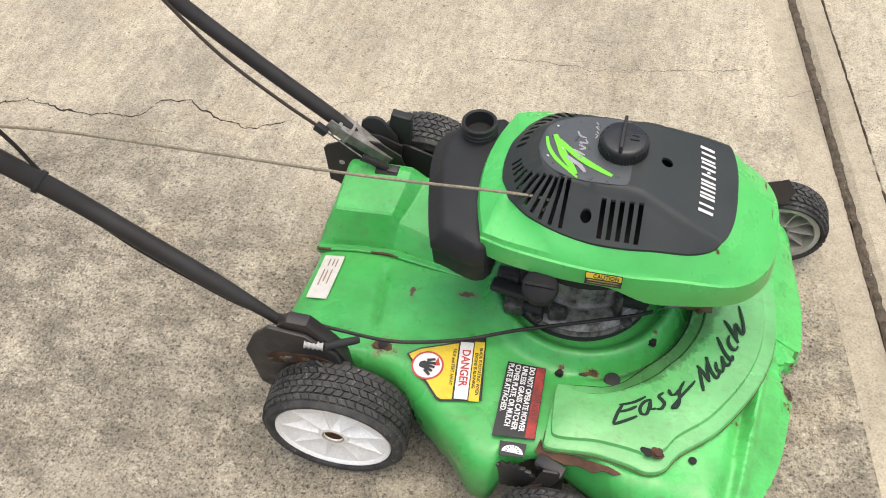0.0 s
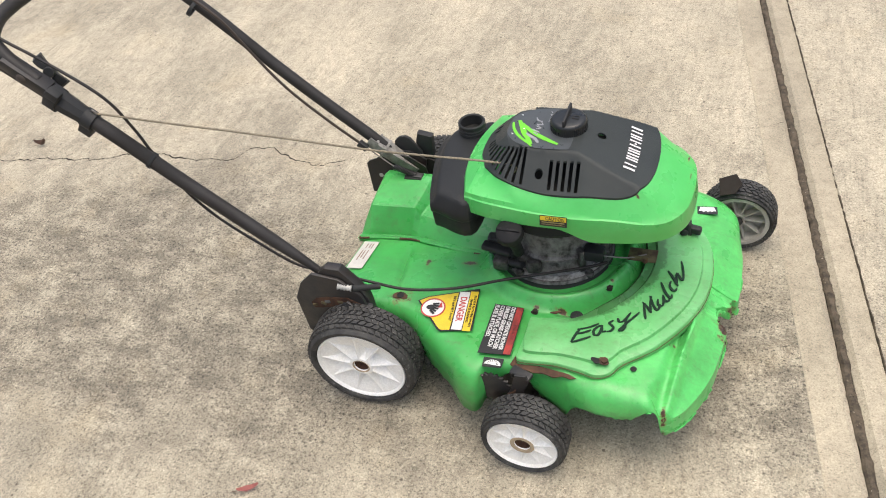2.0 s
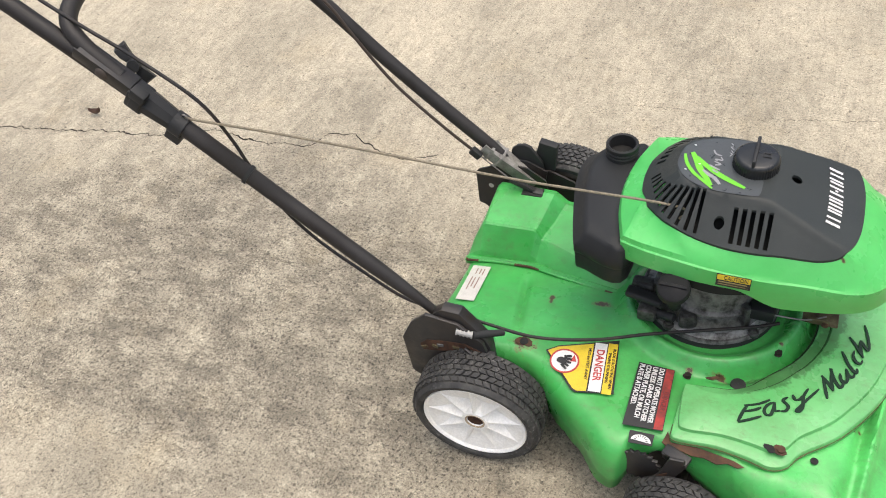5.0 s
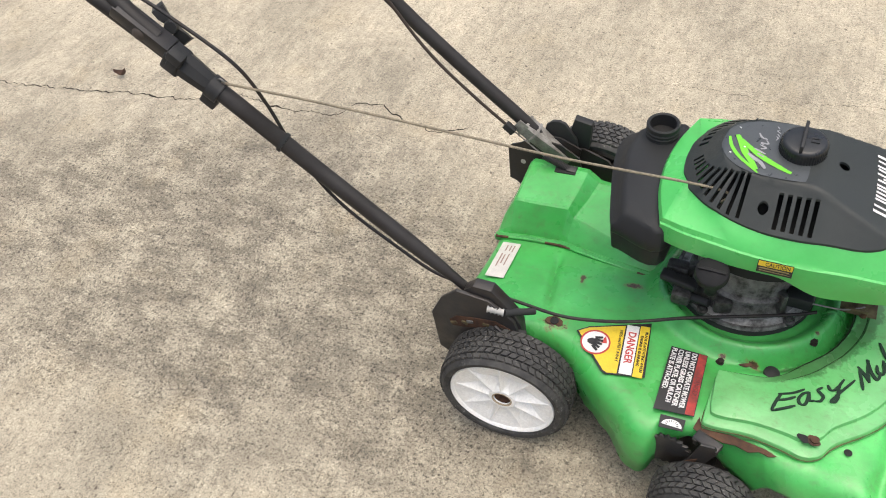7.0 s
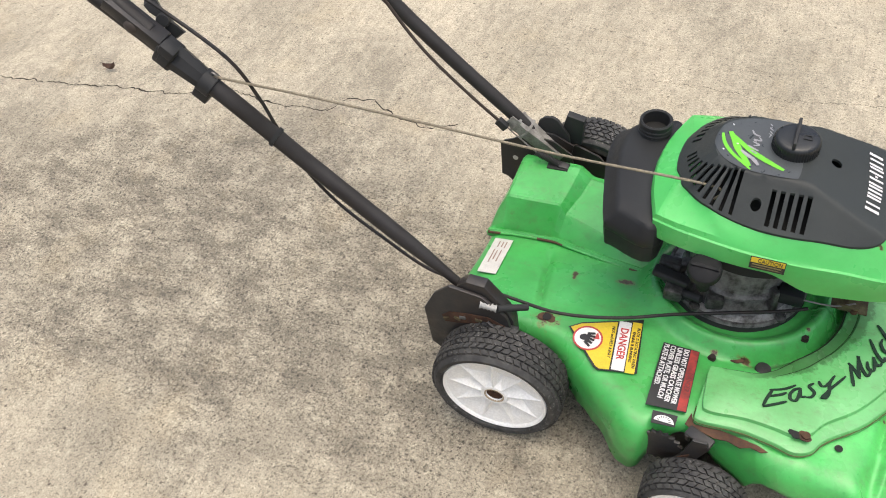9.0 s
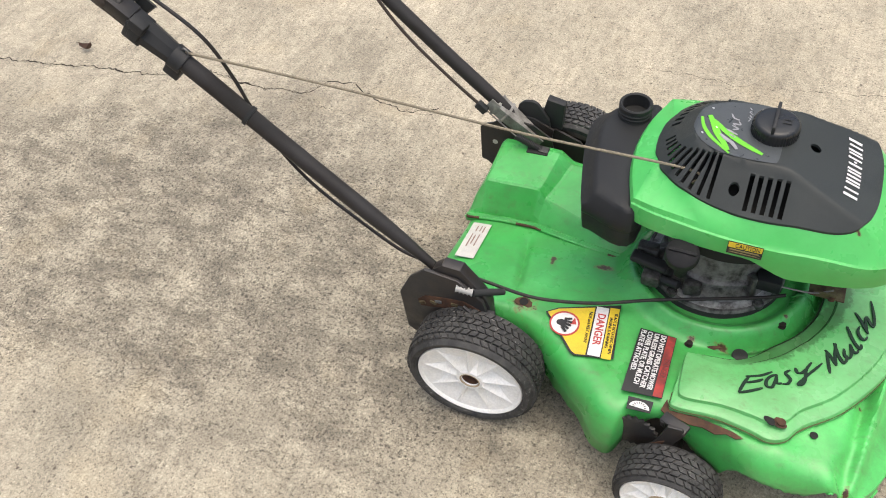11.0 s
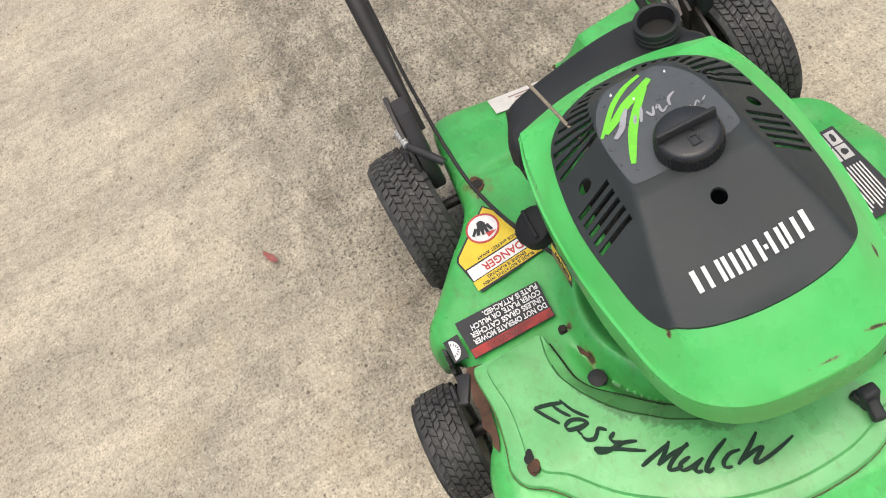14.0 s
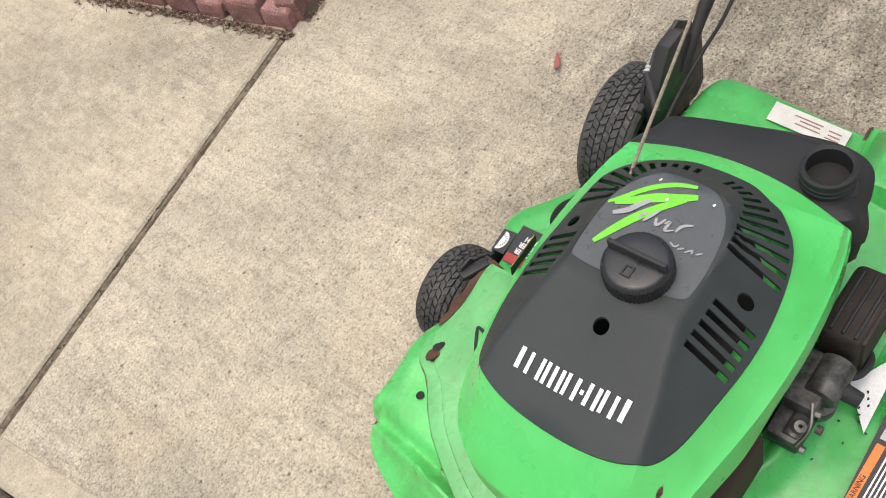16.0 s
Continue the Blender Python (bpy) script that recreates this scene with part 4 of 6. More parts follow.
def cover():
    edge = half_loop([(x, w + 0.001) for x, w in EDGE], -0.03, 0.345, near=0.5)
    # near-black disc under the slots; the dark inside is put into its colour
    screen = [Vector((lerp(0.29, p.x, 0.8), lerp(-0.03, p.y, 0.8), 0.342)) for p in edge]
    part("fan_screen", loft([screen, [p + Vector((0, 0, 0.002)) for p in screen]]), HOLE, shroud_ob)
    bm, rings = bmesh.new(), []
    fr = [i / 20 for i in range(1, 21)]
    for s in fr:
        rings.append([bm.verts.new((x, y, cover_z(x, y))) for x, y in ((lerp(0.3, p.x, s), lerp(-0.03, p.y, s)) for p in edge)])
    c = bm.verts.new((0.3, -0.03, cover_z(0.3, -0.03)))
    n = len(edge)
    for k in range(n):
        bm.faces.new((c, rings[0][k], rings[0][(k + 1) % n]))
    skin(bm, rings, True)
    # closed underside
    low = [[bm.verts.new(v.co - Vector((0, 0, 0.0035))) for v in r] for r in rings]
    cl = bm.verts.new(c.co - Vector((0, 0, 0.0035)))
    for k in range(n):
        bm.faces.new((cl, low[0][(k + 1) % n], low[0][k]))
        bm.faces.new((rings[-1][k], low[-1][k], low[-1][(k + 1) % n], rings[-1][(k + 1) % n]))
    skin(bm, [r[::-1] for r in low], True)
    bmesh.ops.recalc_face_normals(bm, faces=bm.faces)
    ob = part("engine_cover", bm, GREYCOVER, mower, "charcoal plastic engine cover with cooling slots")
    cutters = []

    def slot(p, q, w):
        p, q = Vector((*p, 0)), Vector((*q, 0))
        d = (q - p).normalized()
        s = Vector((-d.y, d.x, 0)) * w / 2
        b = bmesh.new()
        vs = [b.verts.new(v + Vector((0, 0, z))) for z in (0.325, 0.43) for v in (p - s, q - s, q + s, p + s)]
        for f in ((0, 3, 2, 1), (4, 5, 6, 7), (0, 1, 5, 4), (1, 2, 6, 5), (2, 3, 7, 6), (3, 0, 4, 7)):
            b.faces.new([vs[i] for i in f])
        cutters.append(b)

    for side in (-1, 1):
        for i in range(5):
            x = 0.288 + 0.0098 * i
            slot((x, -0.03 + side * 0.061), (x + 0.001, -0.03 + side * 0.093), 0.0052)
        for i in range(11):
            a = math.pi + side * radians(12 + 7.6 * i)
            r1 = 0.073 + 0.017 * step(1, 9, i)
            r0 = 0.062 - 0.012 * step(2, 8, i)
            o = Vector((0.25, -0.03))
            d = Vector((math.cos(a), math.sin(a)))
            slot(o + d * r0, o + d * r1, 0.0045)
        b = cyl((0.272, -0.03 + side * 0.077, 0.33), (0.272, -0.03 + side * 0.077, 0.42), 0.006, None, 16)
        cutters.append(b)
    cutters.append(cyl((0.347, -0.027, 0.36), (0.347, -0.027, 0.44), 0.0065, None, 18))
    return cut(ob, cutters)


cover_ob = cover()


def hug(points, lift, material, name, parent, label="", n=1, fine=0.006):
    """A thin print that follows the cover's top: a filled outline, subdivided and laid on the surface."""
    bm = bmesh.new()
    f = bm.faces.new([bm.verts.new((*p[:2], 0)) for p in points])
    xs, ys = [p[0] for p in points], [p[1] for p in points]
    for axis, lo, hi in ((0, min(xs), max(xs)), (1, min(ys), max(ys))):
        k = int((hi - lo) / fine)
        for i in range(1, k + 1):
            co, no = [0, 0, 0], [0, 0, 0]
            co[axis], no[axis] = lerp(lo, hi, i / (k + 1)), 1
            bmesh.ops.bisect_plane(bm, geom=bm.verts[:] + bm.edges[:] + bm.faces[:], plane_co=co, plane_no=no)
    for v in bm.verts:
        v.co.z = cover_z(v.co.x, v.co.y) + lift
    bm.normal_update()
    if bm.faces and bm.faces[:][0].normal.z < 0:
        bmesh.ops.reverse_faces(bm, faces=bm.faces)
    return bm if name is None else part(name, bm, material, parent, label)


decal = hug(smooth_loop([(0.31, -0.074, 0), (0.305, -0.079, 0), (0.275, -0.081, 0), (0.248, -0.079, 0), (0.226, -0.069, 0), (0.212, -0.052, 0), (0.207, -0.03, 0), (0.214, -0.006, 0), (0.235, 0.011, 0), (0.265, 0.018, 0), (0.296, 0.019, 0), (0.304, 0.013, 0), (0.309, -0.01, 0), (0.311, -0.033, 0), (0.311, -0.06, 0)], 4), 0.0006, DECALGREY, "cover_decal", cover_ob, "scuffed grey foil decal with lime green swashes")


def swash(pts, w, lift=0.0014):
    """A brush stroke of varying width along pts."""
    line = smooth_line([(*p, 0) for p in pts], 5)
    left, right = [], []
    for i, p in enumerate(line):
        d = (line[min(i + 1, len(line) - 1)] - line[max(i - 1, 0)]).normalized()
        s = Vector((-d.y, d.x, 0)) * w * (0.35 + 0.65 * math.sin(math.pi * (0.12 + 0.82 * i / (len(line) - 1))))
        left.append(p + s), right.append(p - s)
    bm = bmesh.new()
    a, b = [[bm.verts.new((v.x, v.y, cover_z(v.x, v.y) + lift)) for v in side] for side in (left, right)]
    for i in range(len(a) - 1):
        bm.faces.new((a[i], b[i], b[i + 1], a[i + 1]))
    bm.normal_update()
    if bm.faces[:][0].normal.z < 0:
        bmesh.ops.reverse_faces(bm, faces=bm.faces)
    return bm


for line, w in (([(0.214, -0.024), (0.219, -0.04), (0.23, -0.056), (0.246, -0.07), (0.256, -0.079)], 0.0024), ([(0.222, -0.019), (0.23, -0.034), (0.236, -0.047), (0.246, -0.062), (0.254, -0.074)], 0.0042), ([(0.228, -0.026), (0.245, -0.042), (0.262, -0.054), (0.279, -0.063), (0.292, -0.069)], 0.0038)):
    part("swash", swash(line, w, 0.001 + w * 0.06), LIME, decal, "lime green brush swash")
# a worn maker's script, kept as plain strokes
for line, w in (([(0.263, -0.07), (0.256, -0.061), (0.247, -0.055), (0.24, -0.049)], 0.0026), ([(0.258, -0.05), (0.25, -0.046)], 0.0014), ([(0.259, -0.045), (0.245, -0.038)], 0.0014), ([(0.252, -0.037), (0.258, -0.034), (0.25, -0.03)], 0.0013),
                ([(0.254, -0.029), (0.251, -0.026), (0.259, -0.026), (0.256, -0.02)], 0.0012), ([(0.257, -0.018), (0.25, -0.016), (0.246, -0.009)], 0.0013), ([(0.266, -0.017), (0.268, -0.012), (0.265, -0.01)], 0.0008), ([(0.269, -0.009), (0.266, -0.005)], 0.0008),
                ([(0.269, -0.003), (0.265, 0.001), (0.268, 0.002)], 0.0008), ([(0.267, 0.005), (0.264, 0.009)], 0.0008)):
    part("print", swash(line, w, 0.0016), SILVERINK, decal, "worn silver print stroke")
for x, y in ((0.22, -0.053), (0.234, -0.039), (0.223, -0.005)):
    part("scuff", moved(ragged(x, y, 0, 0.0016, 0.0012, 3, 9), Matrix.Translation((0, 0, cover_z(x, y) + 0.0017))), WHITEINK, decal, "bare white scuff", smooth=False)

# the maker's name, kept as plain white blocks
y = -0.078
for bars, w in ((1, 0.0115), (2, 0.0155), (3, 0.018), (2, 0.0135), (0, 0.0045), (2, 0.0125), (2, 0.0135), (1, 0.0125)):
    x = 0.386 - 0.065 * (y + 0.078) + 0.003 * (1 - ((y + 0.025) / 0.055) ** 2)
    if not bars:
        strokes = [(x + 0.007, x + 0.0105, y, y + 0.003)]
    else:
        thick = 0.0042 if bars == 1 else 0.0033
        strokes = [(x, x + 0.0165, v, v + thick) for v in (y + (w - 0.0015 - thick) * (k / (bars - 1) if bars > 1 else 0.4) for k in range(bars))]
    part("name_block", join(*[hug([(a, c), (a, d), (b, d), (b, c)], 0.0012, None, None, None) for a, b, c, d in strokes]), WHITEINK, cover_ob, "white printed block", smooth=False)
    y += w + 0.0004

# fuel cap with a finger bar
def ribbed_cap(profile, ribs, depth):
    """A turned cap whose skirt carries fine ribs; profile rows: radius, height, whether ribbed."""
    loops = []
    for r, z, k in profile:
        loops.append([Vector(((r - (depth if k and i % 4 < 2 else 0)) * math.cos(a), (r - (depth if k and i % 4 < 2 else 0)) * math.sin(a), z)) for i, a in ((i, 2 * math.pi * i / (ribs * 4)) for i in range(ribs * 4))])
    return loft(loops, True, True)


cap = part("fuel_cap", moved(ribbed_cap([(0.026, -0.005, False), (0.0275, -0.004, True), (0.0272, 0.009, True), (0.0266, 0.0115, False), (0.0245, 0.0145, False), (0.022, 0.0155, False), (0.012, 0.0158, False)], 52, 0.0006), pose(0.298, -0.024, 0.409)), GLOSSBLACK, cover_ob, "ribbed black fuel cap")
part("finger_bar", moved(box((-0.002, -0.025, 0.012), (0.002, 0.025, 0.024), 0.0012), pose(0.296, -0.024, 0.409)), BLACKPLASTIC, cap)
part("moulded_icon", moved(join(box((0.006, -0.004, 0.015), (0.016, -0.0025, 0.0168)), box((0.006, 0.0025, 0.015), (0.016, 0.004, 0.0168)), box((0.006, -0.0025, 0.015), (0.0075, 0.0025, 0.0168)), box((0.0145, -0.0025, 0.015), (0.016, 0.0025, 0.0168))), pose(0.298, -0.024, 0.409)), BLACKPLASTIC, cap)

# fuel tank behind the shroud
def tank():
    top = [(0.17, -0.125), (0.125, -0.123), (0.11, -0.11), (0.097, -0.06), (0.088, -0.01), (0.09, 0.026), (0.1, 0.05), (0.125, 0.06), (0.156, 0.058)]
    mid = [(0.174, -0.128), (0.109, -0.127), (0.097, -0.116), (0.082, -0.065), (0.07, -0.01), (0.068, 0.03), (0.08, 0.056), (0.11, 0.066), (0.156, 0.064)]
    loops = []
    for a, f, z, k in [(mid, 0, 0.264, 0.9), (mid, 0, 0.266, 0.93), (mid, 0, 0.27, 0.95), (mid, 0, 0.289, 0.968), (mid, 0, 0.298, 0.968), (mid, 0, 0.3, 0.99), (mid, 0, 0.303, 1.0), (mid, 0, 0.314, 1.0), (mid, 0.35, 0.318, 1.0), (mid, 0.8, 0.331, 1.0), (mid, 1, 0.336, 0.96), (mid, 1, 0.338, 0.8)]:
        pts = [Vector((*p, 0)).lerp(Vector((*q, 0)), f) for p, q in zip(mid, top)]
        c = Vector((0.12, -0.03, 0))
        loops.append([c + (p - c) * k + Vector((0, 0, z)) for p in smooth_loop(pts, 6)])
    return part("fuel_tank", loft(loops), TANKPLASTIC, mower, "black moulded fuel tank behind the engine")


tank_ob = tank()
neck = lathe([(0.019, 0.0), (0.019, 0.042), (0.0215, 0.044), (0.0235, 0.042), (0.0235, 0.036), (0.0222, 0.0345), (0.0236, 0.033), (0.0236, 0.03), (0.0222, 0.0285), (0.0236, 0.027), (0.0236, 0.024), (0.0222, 0.0225), (0.0238, 0.02), (0.026, 0.012), (0.026, 0.0)], 36)
neck_ob = part("filler_neck", moved(neck, pose(0.122, 0.036, 0.319) @ Matrix.Diagonal((0.94, 0.94, 0.92, 1))), BLACKPLASTIC, tank_ob, "open threaded filler neck")
part("neck_bottom", cyl((0.122, 0.036, 0.3375), (0.122, 0.036, 0.3395), 0.018), HOLE, neck_ob)

# ---------- handle ----------
def bar(y):
    return [(-0.045, y, 0.19), (-0.085, y, 0.232), (-0.2, y, 0.325), (-0.33, y, 0.43), (-0.46, y, 0.533), (-0.62, y, 0.65), (-0.9, y, 0.84)]


def on_bar(x):
    """Height of the bars' axis at x."""
    pts = bar(0)
    for (x1, _, z1), (x0, _, z0) in zip(pts, pts[1:]):
        if x0 <= x <= x1:
            return lerp(z0, z1, (x - x0) / (x1 - x0))
    return pts[-1][2]


RY, LY = -0.212, 0.108
# the tube is pinched flat where it enters its bracket
handle = part("handle", tube(bar(RY), lambda t: lerp(0.0066, 0.0112, step(0.14, 0.29, t)), 18, 5), TUBE, mower, "long black tubular steel handle")
part("side_tube", tube([(-0.056, 0.13, 0.172), (-0.094, 0.13, 0.212), (-0.208, 0.128, 0.312), (-0.335, 0.126, 0.428)] + [(x, 0.124, z + 0.006) for x, _, z in bar(LY)[4:]], lambda t: lerp(0.005, 0.0112, step(0.1, 0.22, t)), 18, 5), TUBE, handle)
part("top_tube", tube([(-0.9, RY, 0.84), (-0.96, -0.2, 0.88), (-0.98, -0.15, 0.893), (-0.98, 0.05, 0.893), (-0.96, 0.096, 0.88), (-0.9, LY, 0.84)], 0.0112, 14, 6), TUBE, handle)
part("cross_tube", moved(tube([(-0.475, RY, 0.553), (-0.515, RY + 0.003, 0.588), (-0.537, -0.198, 0.61), (-0.547, -0.17, 0.622), (-0.55, -0.13, 0.627), (-0.55, -0.05, 0.627), (-0.55, 0.03, 0.627), (-0.547, 0.07, 0.622), (-0.537, 0.094, 0.61), (-0.515, LY - 0.003, 0.588), (-0.475, LY, 0.553)], 0.0108, 14, 6), pose(0.013, 0, -0.007)), TUBE, handle, "bent black cross tube")


def along(x, y=RY):
    """A pose on the bar at x, with its x axis up the bar."""
    return frame_on((x, y, on_bar(x)), (-0.78, 0, 0.625), (0, 1, 0))


part("joint_plate", moved(join(box((-0.014, -0.0128, -0.0175), (0.066, -0.0103, -0.001), 0.0012), box((-0.012, -0.0125, -0.0175), (0.062, 0.011, -0.0118), 0.001), box((-0.014, 0.0103, -0.014), (0.06, 0.0125, 0.014), 0.001)), along(-0.462)), BLACKSTEEL, handle, "black joint plate with a dull round rivet")
part("rivet", moved(lathe([(0.0001, 0.003), (0.004, 0.0028), (0.0075, 0.0015), (0.0085, 0)], 20), along(-0.462) @ pose(0.026, -0.0128, -0.007, 90)), ink("dull_brown_rivet", (0.075, 0.062, 0.052), 0.6), handle)
part("clamp", moved(join(box((-0.012, -0.0155, -0.0145), (0.013, 0.0125, 0.0145), 0.003), box((-0.009, -0.0185, -0.012), (0.006, -0.014, 0.009), 0.002)), along(-0.444)), BLACKPLASTIC, handle, "angular black clamp")
part("sleeve", moved(loft([[Vector((x, r * math.cos(b) * 1.05, r * math.sin(b))) for b in (math.pi * (2 * i + 1) / 8 for i in range(8))] for x, r in ((-0.03, 0.0125), (-0.028, 0.0135), (0.0, 0.0158), (0.012, 0.016))]), along(-0.43)), BLACKPLASTIC, handle, "tapered black sleeve")
part("clamp_lug", moved(box((-0.011, -0.019, -0.024), (0.009, -0.004, -0.009), 0.002), along(-0.444)), BLACKPLASTIC, handle)
guide = part("rope_guide", moved(join(lathe([(0.0113, -0.009), (0.0155, -0.009), (0.0155, 0.008), (0.0113, 0.008)], 24), moved(box((-0.004, -0.0085, -0.0105), (0.023, 0.0085, 0.0105), 0.002), pose(0.007, 0, 0))), along(-0.4) @ Matrix.Rotation(radians(-90), 4, "Y")), BLACKPLASTIC, handle, "black rope guide clamped on the tube")
eye = Vector((-0.39, RY + 0.002, on_bar(-0.39) + 0.018))
part("rope_eye", tube([eye + Vector((-0.005, 0, -0.006)), eye + Vector((-0.004, 0, 0.002)), eye + Vector((0.0, 0, 0.005)), eye + Vector((0.004, 0, 0.001)), eye + Vector((0.002, 0, -0.006))], 0.0014, 8, 4), STEEL, guide)

knob = part("handle_knob", moved(join(loft([[Vector((x * k, y * k2, z)) for x, y in ((-0.028, -0.0085), (-0.011, -0.0048), (0.011, -0.0048), (0.028, -0.0085), (0.028, 0.0085), (0.011, 0.0048), (-0.011, 0.0048), (-0.028, 0.0085))] for z, k, k2 in ((-0.006, 0.55, 0.9), (-0.003, 0.9, 1.0), (0.008, 1.0, 0.9), (0.012, 0.93, 0.6))]), cyl((0, 0, -0.014), (0, 0, -0.004), 0.0075, 0.009, 16)), frame_on((-0.462, -0.184, 0.546), (0.52, 0.0, -0.85), (-0.5, -0.45, -0.4))), BLACKPLASTIC, handle, "black wing knob")
part("knob_bolt", cyl((-0.462, -0.205, 0.537), (-0.462, -0.185, 0.545), 0.0035, None, 10), STEEL, knob)
part("cable_tie", moved(lathe([(0.0113, -0.003), (0.0135, -0.003), (0.0135, 0.003), (0.0113, 0.003)], 20), along(-0.315) @ Matrix.Rotation(radians(90), 4, "Y")), BLACKPLASTIC, handle)
part("tie_tail", tube([(-0.41, 0.116, on_bar(-0.41) + 0.014), (-0.398, 0.114, on_bar(-0.41) + 0.04)], 0.0022, 8, 1), BLACKPLASTIC, handle)
part("cable_tie", moved(lathe([(0.0113, -0.003), (0.0135, -0.003), (0.0135, 0.003), (0.0113, 0.003)], 20), along(-0.41, LY) @ Matrix.Rotation(radians(90), 4, "Y")), BLACKPLASTIC, handle)

# starter cord and control cables
part("starter_cord", tube([(eye.x, eye.y, eye.z), (-0.17, -0.168, 0.454), (0.03, -0.128, 0.412), (0.216, -0.09, 0.38), (0.224, -0.088, 0.358)], 0.0017, 8, 8), ROPE, mower, "tan starter cord pulled back to the handle")
part("control_cable", tube([(-0.62, -0.197, 0.672), (-0.512, -0.2, 0.609), (-0.443, -0.2, 0.57), (-0.369, -0.2, 0.518), (-0.337, -0.2, 0.466), (-0.316, RY + 0.008, 0.425), (-0.286, -0.204, 0.362), (-0.247, -0.2, 0.304), (-0.185, -0.2, 0.256), (-0.121, -0.2, 0.216), (-0.06, -0.198, 0.208),
                            (0.0, -0.195, 0.196), (0.065, -0.187, 0.182), (0.139, -0.166, 0.179), (0.208, -0.138, 0.183), (0.277, -0.116, 0.19), (0.34, -0.096, 0.197), (0.366, -0.088, 0.204)], 0.0024, 10, 6), CABLE, mower, "thin black control cable")
part("brake_cable", tube([(-0.55, 0.09, 0.66), (-0.42, 0.094, 0.545), (-0.343, 0.09, 0.486), (-0.307, 0.09, 0.438), (-0.246, 0.092, 0.354), (-0.182, 0.1, 0.282), (-0.133, 0.109, 0.23)], 0.0026, 10, 6), ink("brown_cable_sheath", (0.06, 0.045, 0.036), 0.5), mower, "rusty brown control cable")


def leaning(ob):
    """The upper handle is bent forward and towards the right side, the right tube more than the left."""
    for v in ob.data.vertices:
        k = 0.044 * step(0.26, 0.385, -v.co.x) * lerp(1.0, 0.4, min(max((v.co.y + 0.21) / 0.33, 0), 1))
        v.co += Vector((0.82, -0.64, 0.55)) * k


for ob in (handle, *handle.children_recursive, *[c for c in mower.children if c.name.split(".")[0] in ("starter_cord", "control_cable", "brake_cable")]):
    leaning(ob)


# ---------- brackets at the rear ----------
def upright(points, y0, y1, bevel=0.0015):
    """A plate of the given outline in x and z, between two values of y."""
    bm = sheet([(x, z) for x, z in points], abs(y1 - y0))
    moved(bm, Matrix.Translation((0, y0, 0)) @ Matrix.Rotation(radians(90), 4, "X"))
    if bevel and abs(y1 - y0) > 3 * bevel:
        bmesh.ops.bevel(bm, geom=[e for e in bm.edges if any(len(f.verts) > 4 for f in e.link_faces)], offset=bevel, segments=2, profile=0.5, affect="EDGES")
    return bm


foot = part("handle_bracket", join(upright([(-0.117, 0.176), (-0.112, 0.1), (-0.095, 0.088), (-0.01, 0.105), (0.006, 0.13), (0.014, 0.175), (0.006, 0.205), (-0.028, 0.234), (-0.075, 0.238), (-0.099, 0.214)], -0.2365, -0.231, 0.001),
                                   upright([(-0.078, 0.2), (-0.066, 0.236), (-0.052, 0.249), (-0.026, 0.249), (-0.008, 0.228), (0.006, 0.209), (0.014, 0.192), (0.016, 0.15), (-0.07, 0.15)], -0.23, -0.212, 0.0035)), BLACKSTEEL, mower, "black steel handle bracket with rusty height notches")
part("rusty_slot", upright([(-0.09, 0.172), (-0.078, 0.184), (-0.05, 0.191), (-0.02, 0.196), (0.004, 0.186), (-0.012, 0.176), (-0.045, 0.172), (-0.07, 0.163), (-0.086, 0.16)], -0.2372, -0.2364, 0), RUST, foot, "rusty adjusting slot")
for i, (x, z) in enumerate(((-0.083, 0.168), (-0.058, 0.18), (-0.034, 0.184), (-0.03, 0.176), (-0.066, 0.175))):
    part("notch", moved(box((-0.005, -0.0012, -0.0028), (0.005, 0.0012, 0.0028), 0.001), pose(x, -0.2378, z, 0, -25 + 12 * i, 0)), ALU if i % 2 else OLIVESTEEL, foot)
part("height_lever", join(box((-0.03, -0.243, 0.165), (0.022, -0.228, 0.185), 0.003), box((0.006, -0.25, 0.12), (0.018, -0.236, 0.18), 0.002)), BLACKPLASTIC, mower, "black height adjustment lever")
part("cable_barrel", join(cyl((-0.03, -0.238, 0.222), (-0.008, -0.234, 0.217), 0.0042, None, 12, 0.001), *[cyl((-0.03 + 0.005 * k, -0.238 + 0.0009 * k, 0.222 - 0.0011 * k), (-0.028 + 0.005 * k, -0.2376 + 0.0009 * k, 0.2216 - 0.0011 * k), 0.0053, None, 12) for k in range(5)]), ink("bright_zinc", (0.42, 0.42, 0.4), 0.4), foot, "ridged zinc cable barrel")
part("cable_sleeve", cyl((-0.008, -0.234, 0.217), (0.024, -0.204, 0.198), 0.0056, 0.0046, 12), BLACKPLASTIC, foot)
part("spring_hook", tube([(-0.02, -0.24, 0.19), (0.0, -0.243, 0.178), (0.012, -0.24, 0.168)], 0.003, 8, 4), BLACKSTEEL, foot)

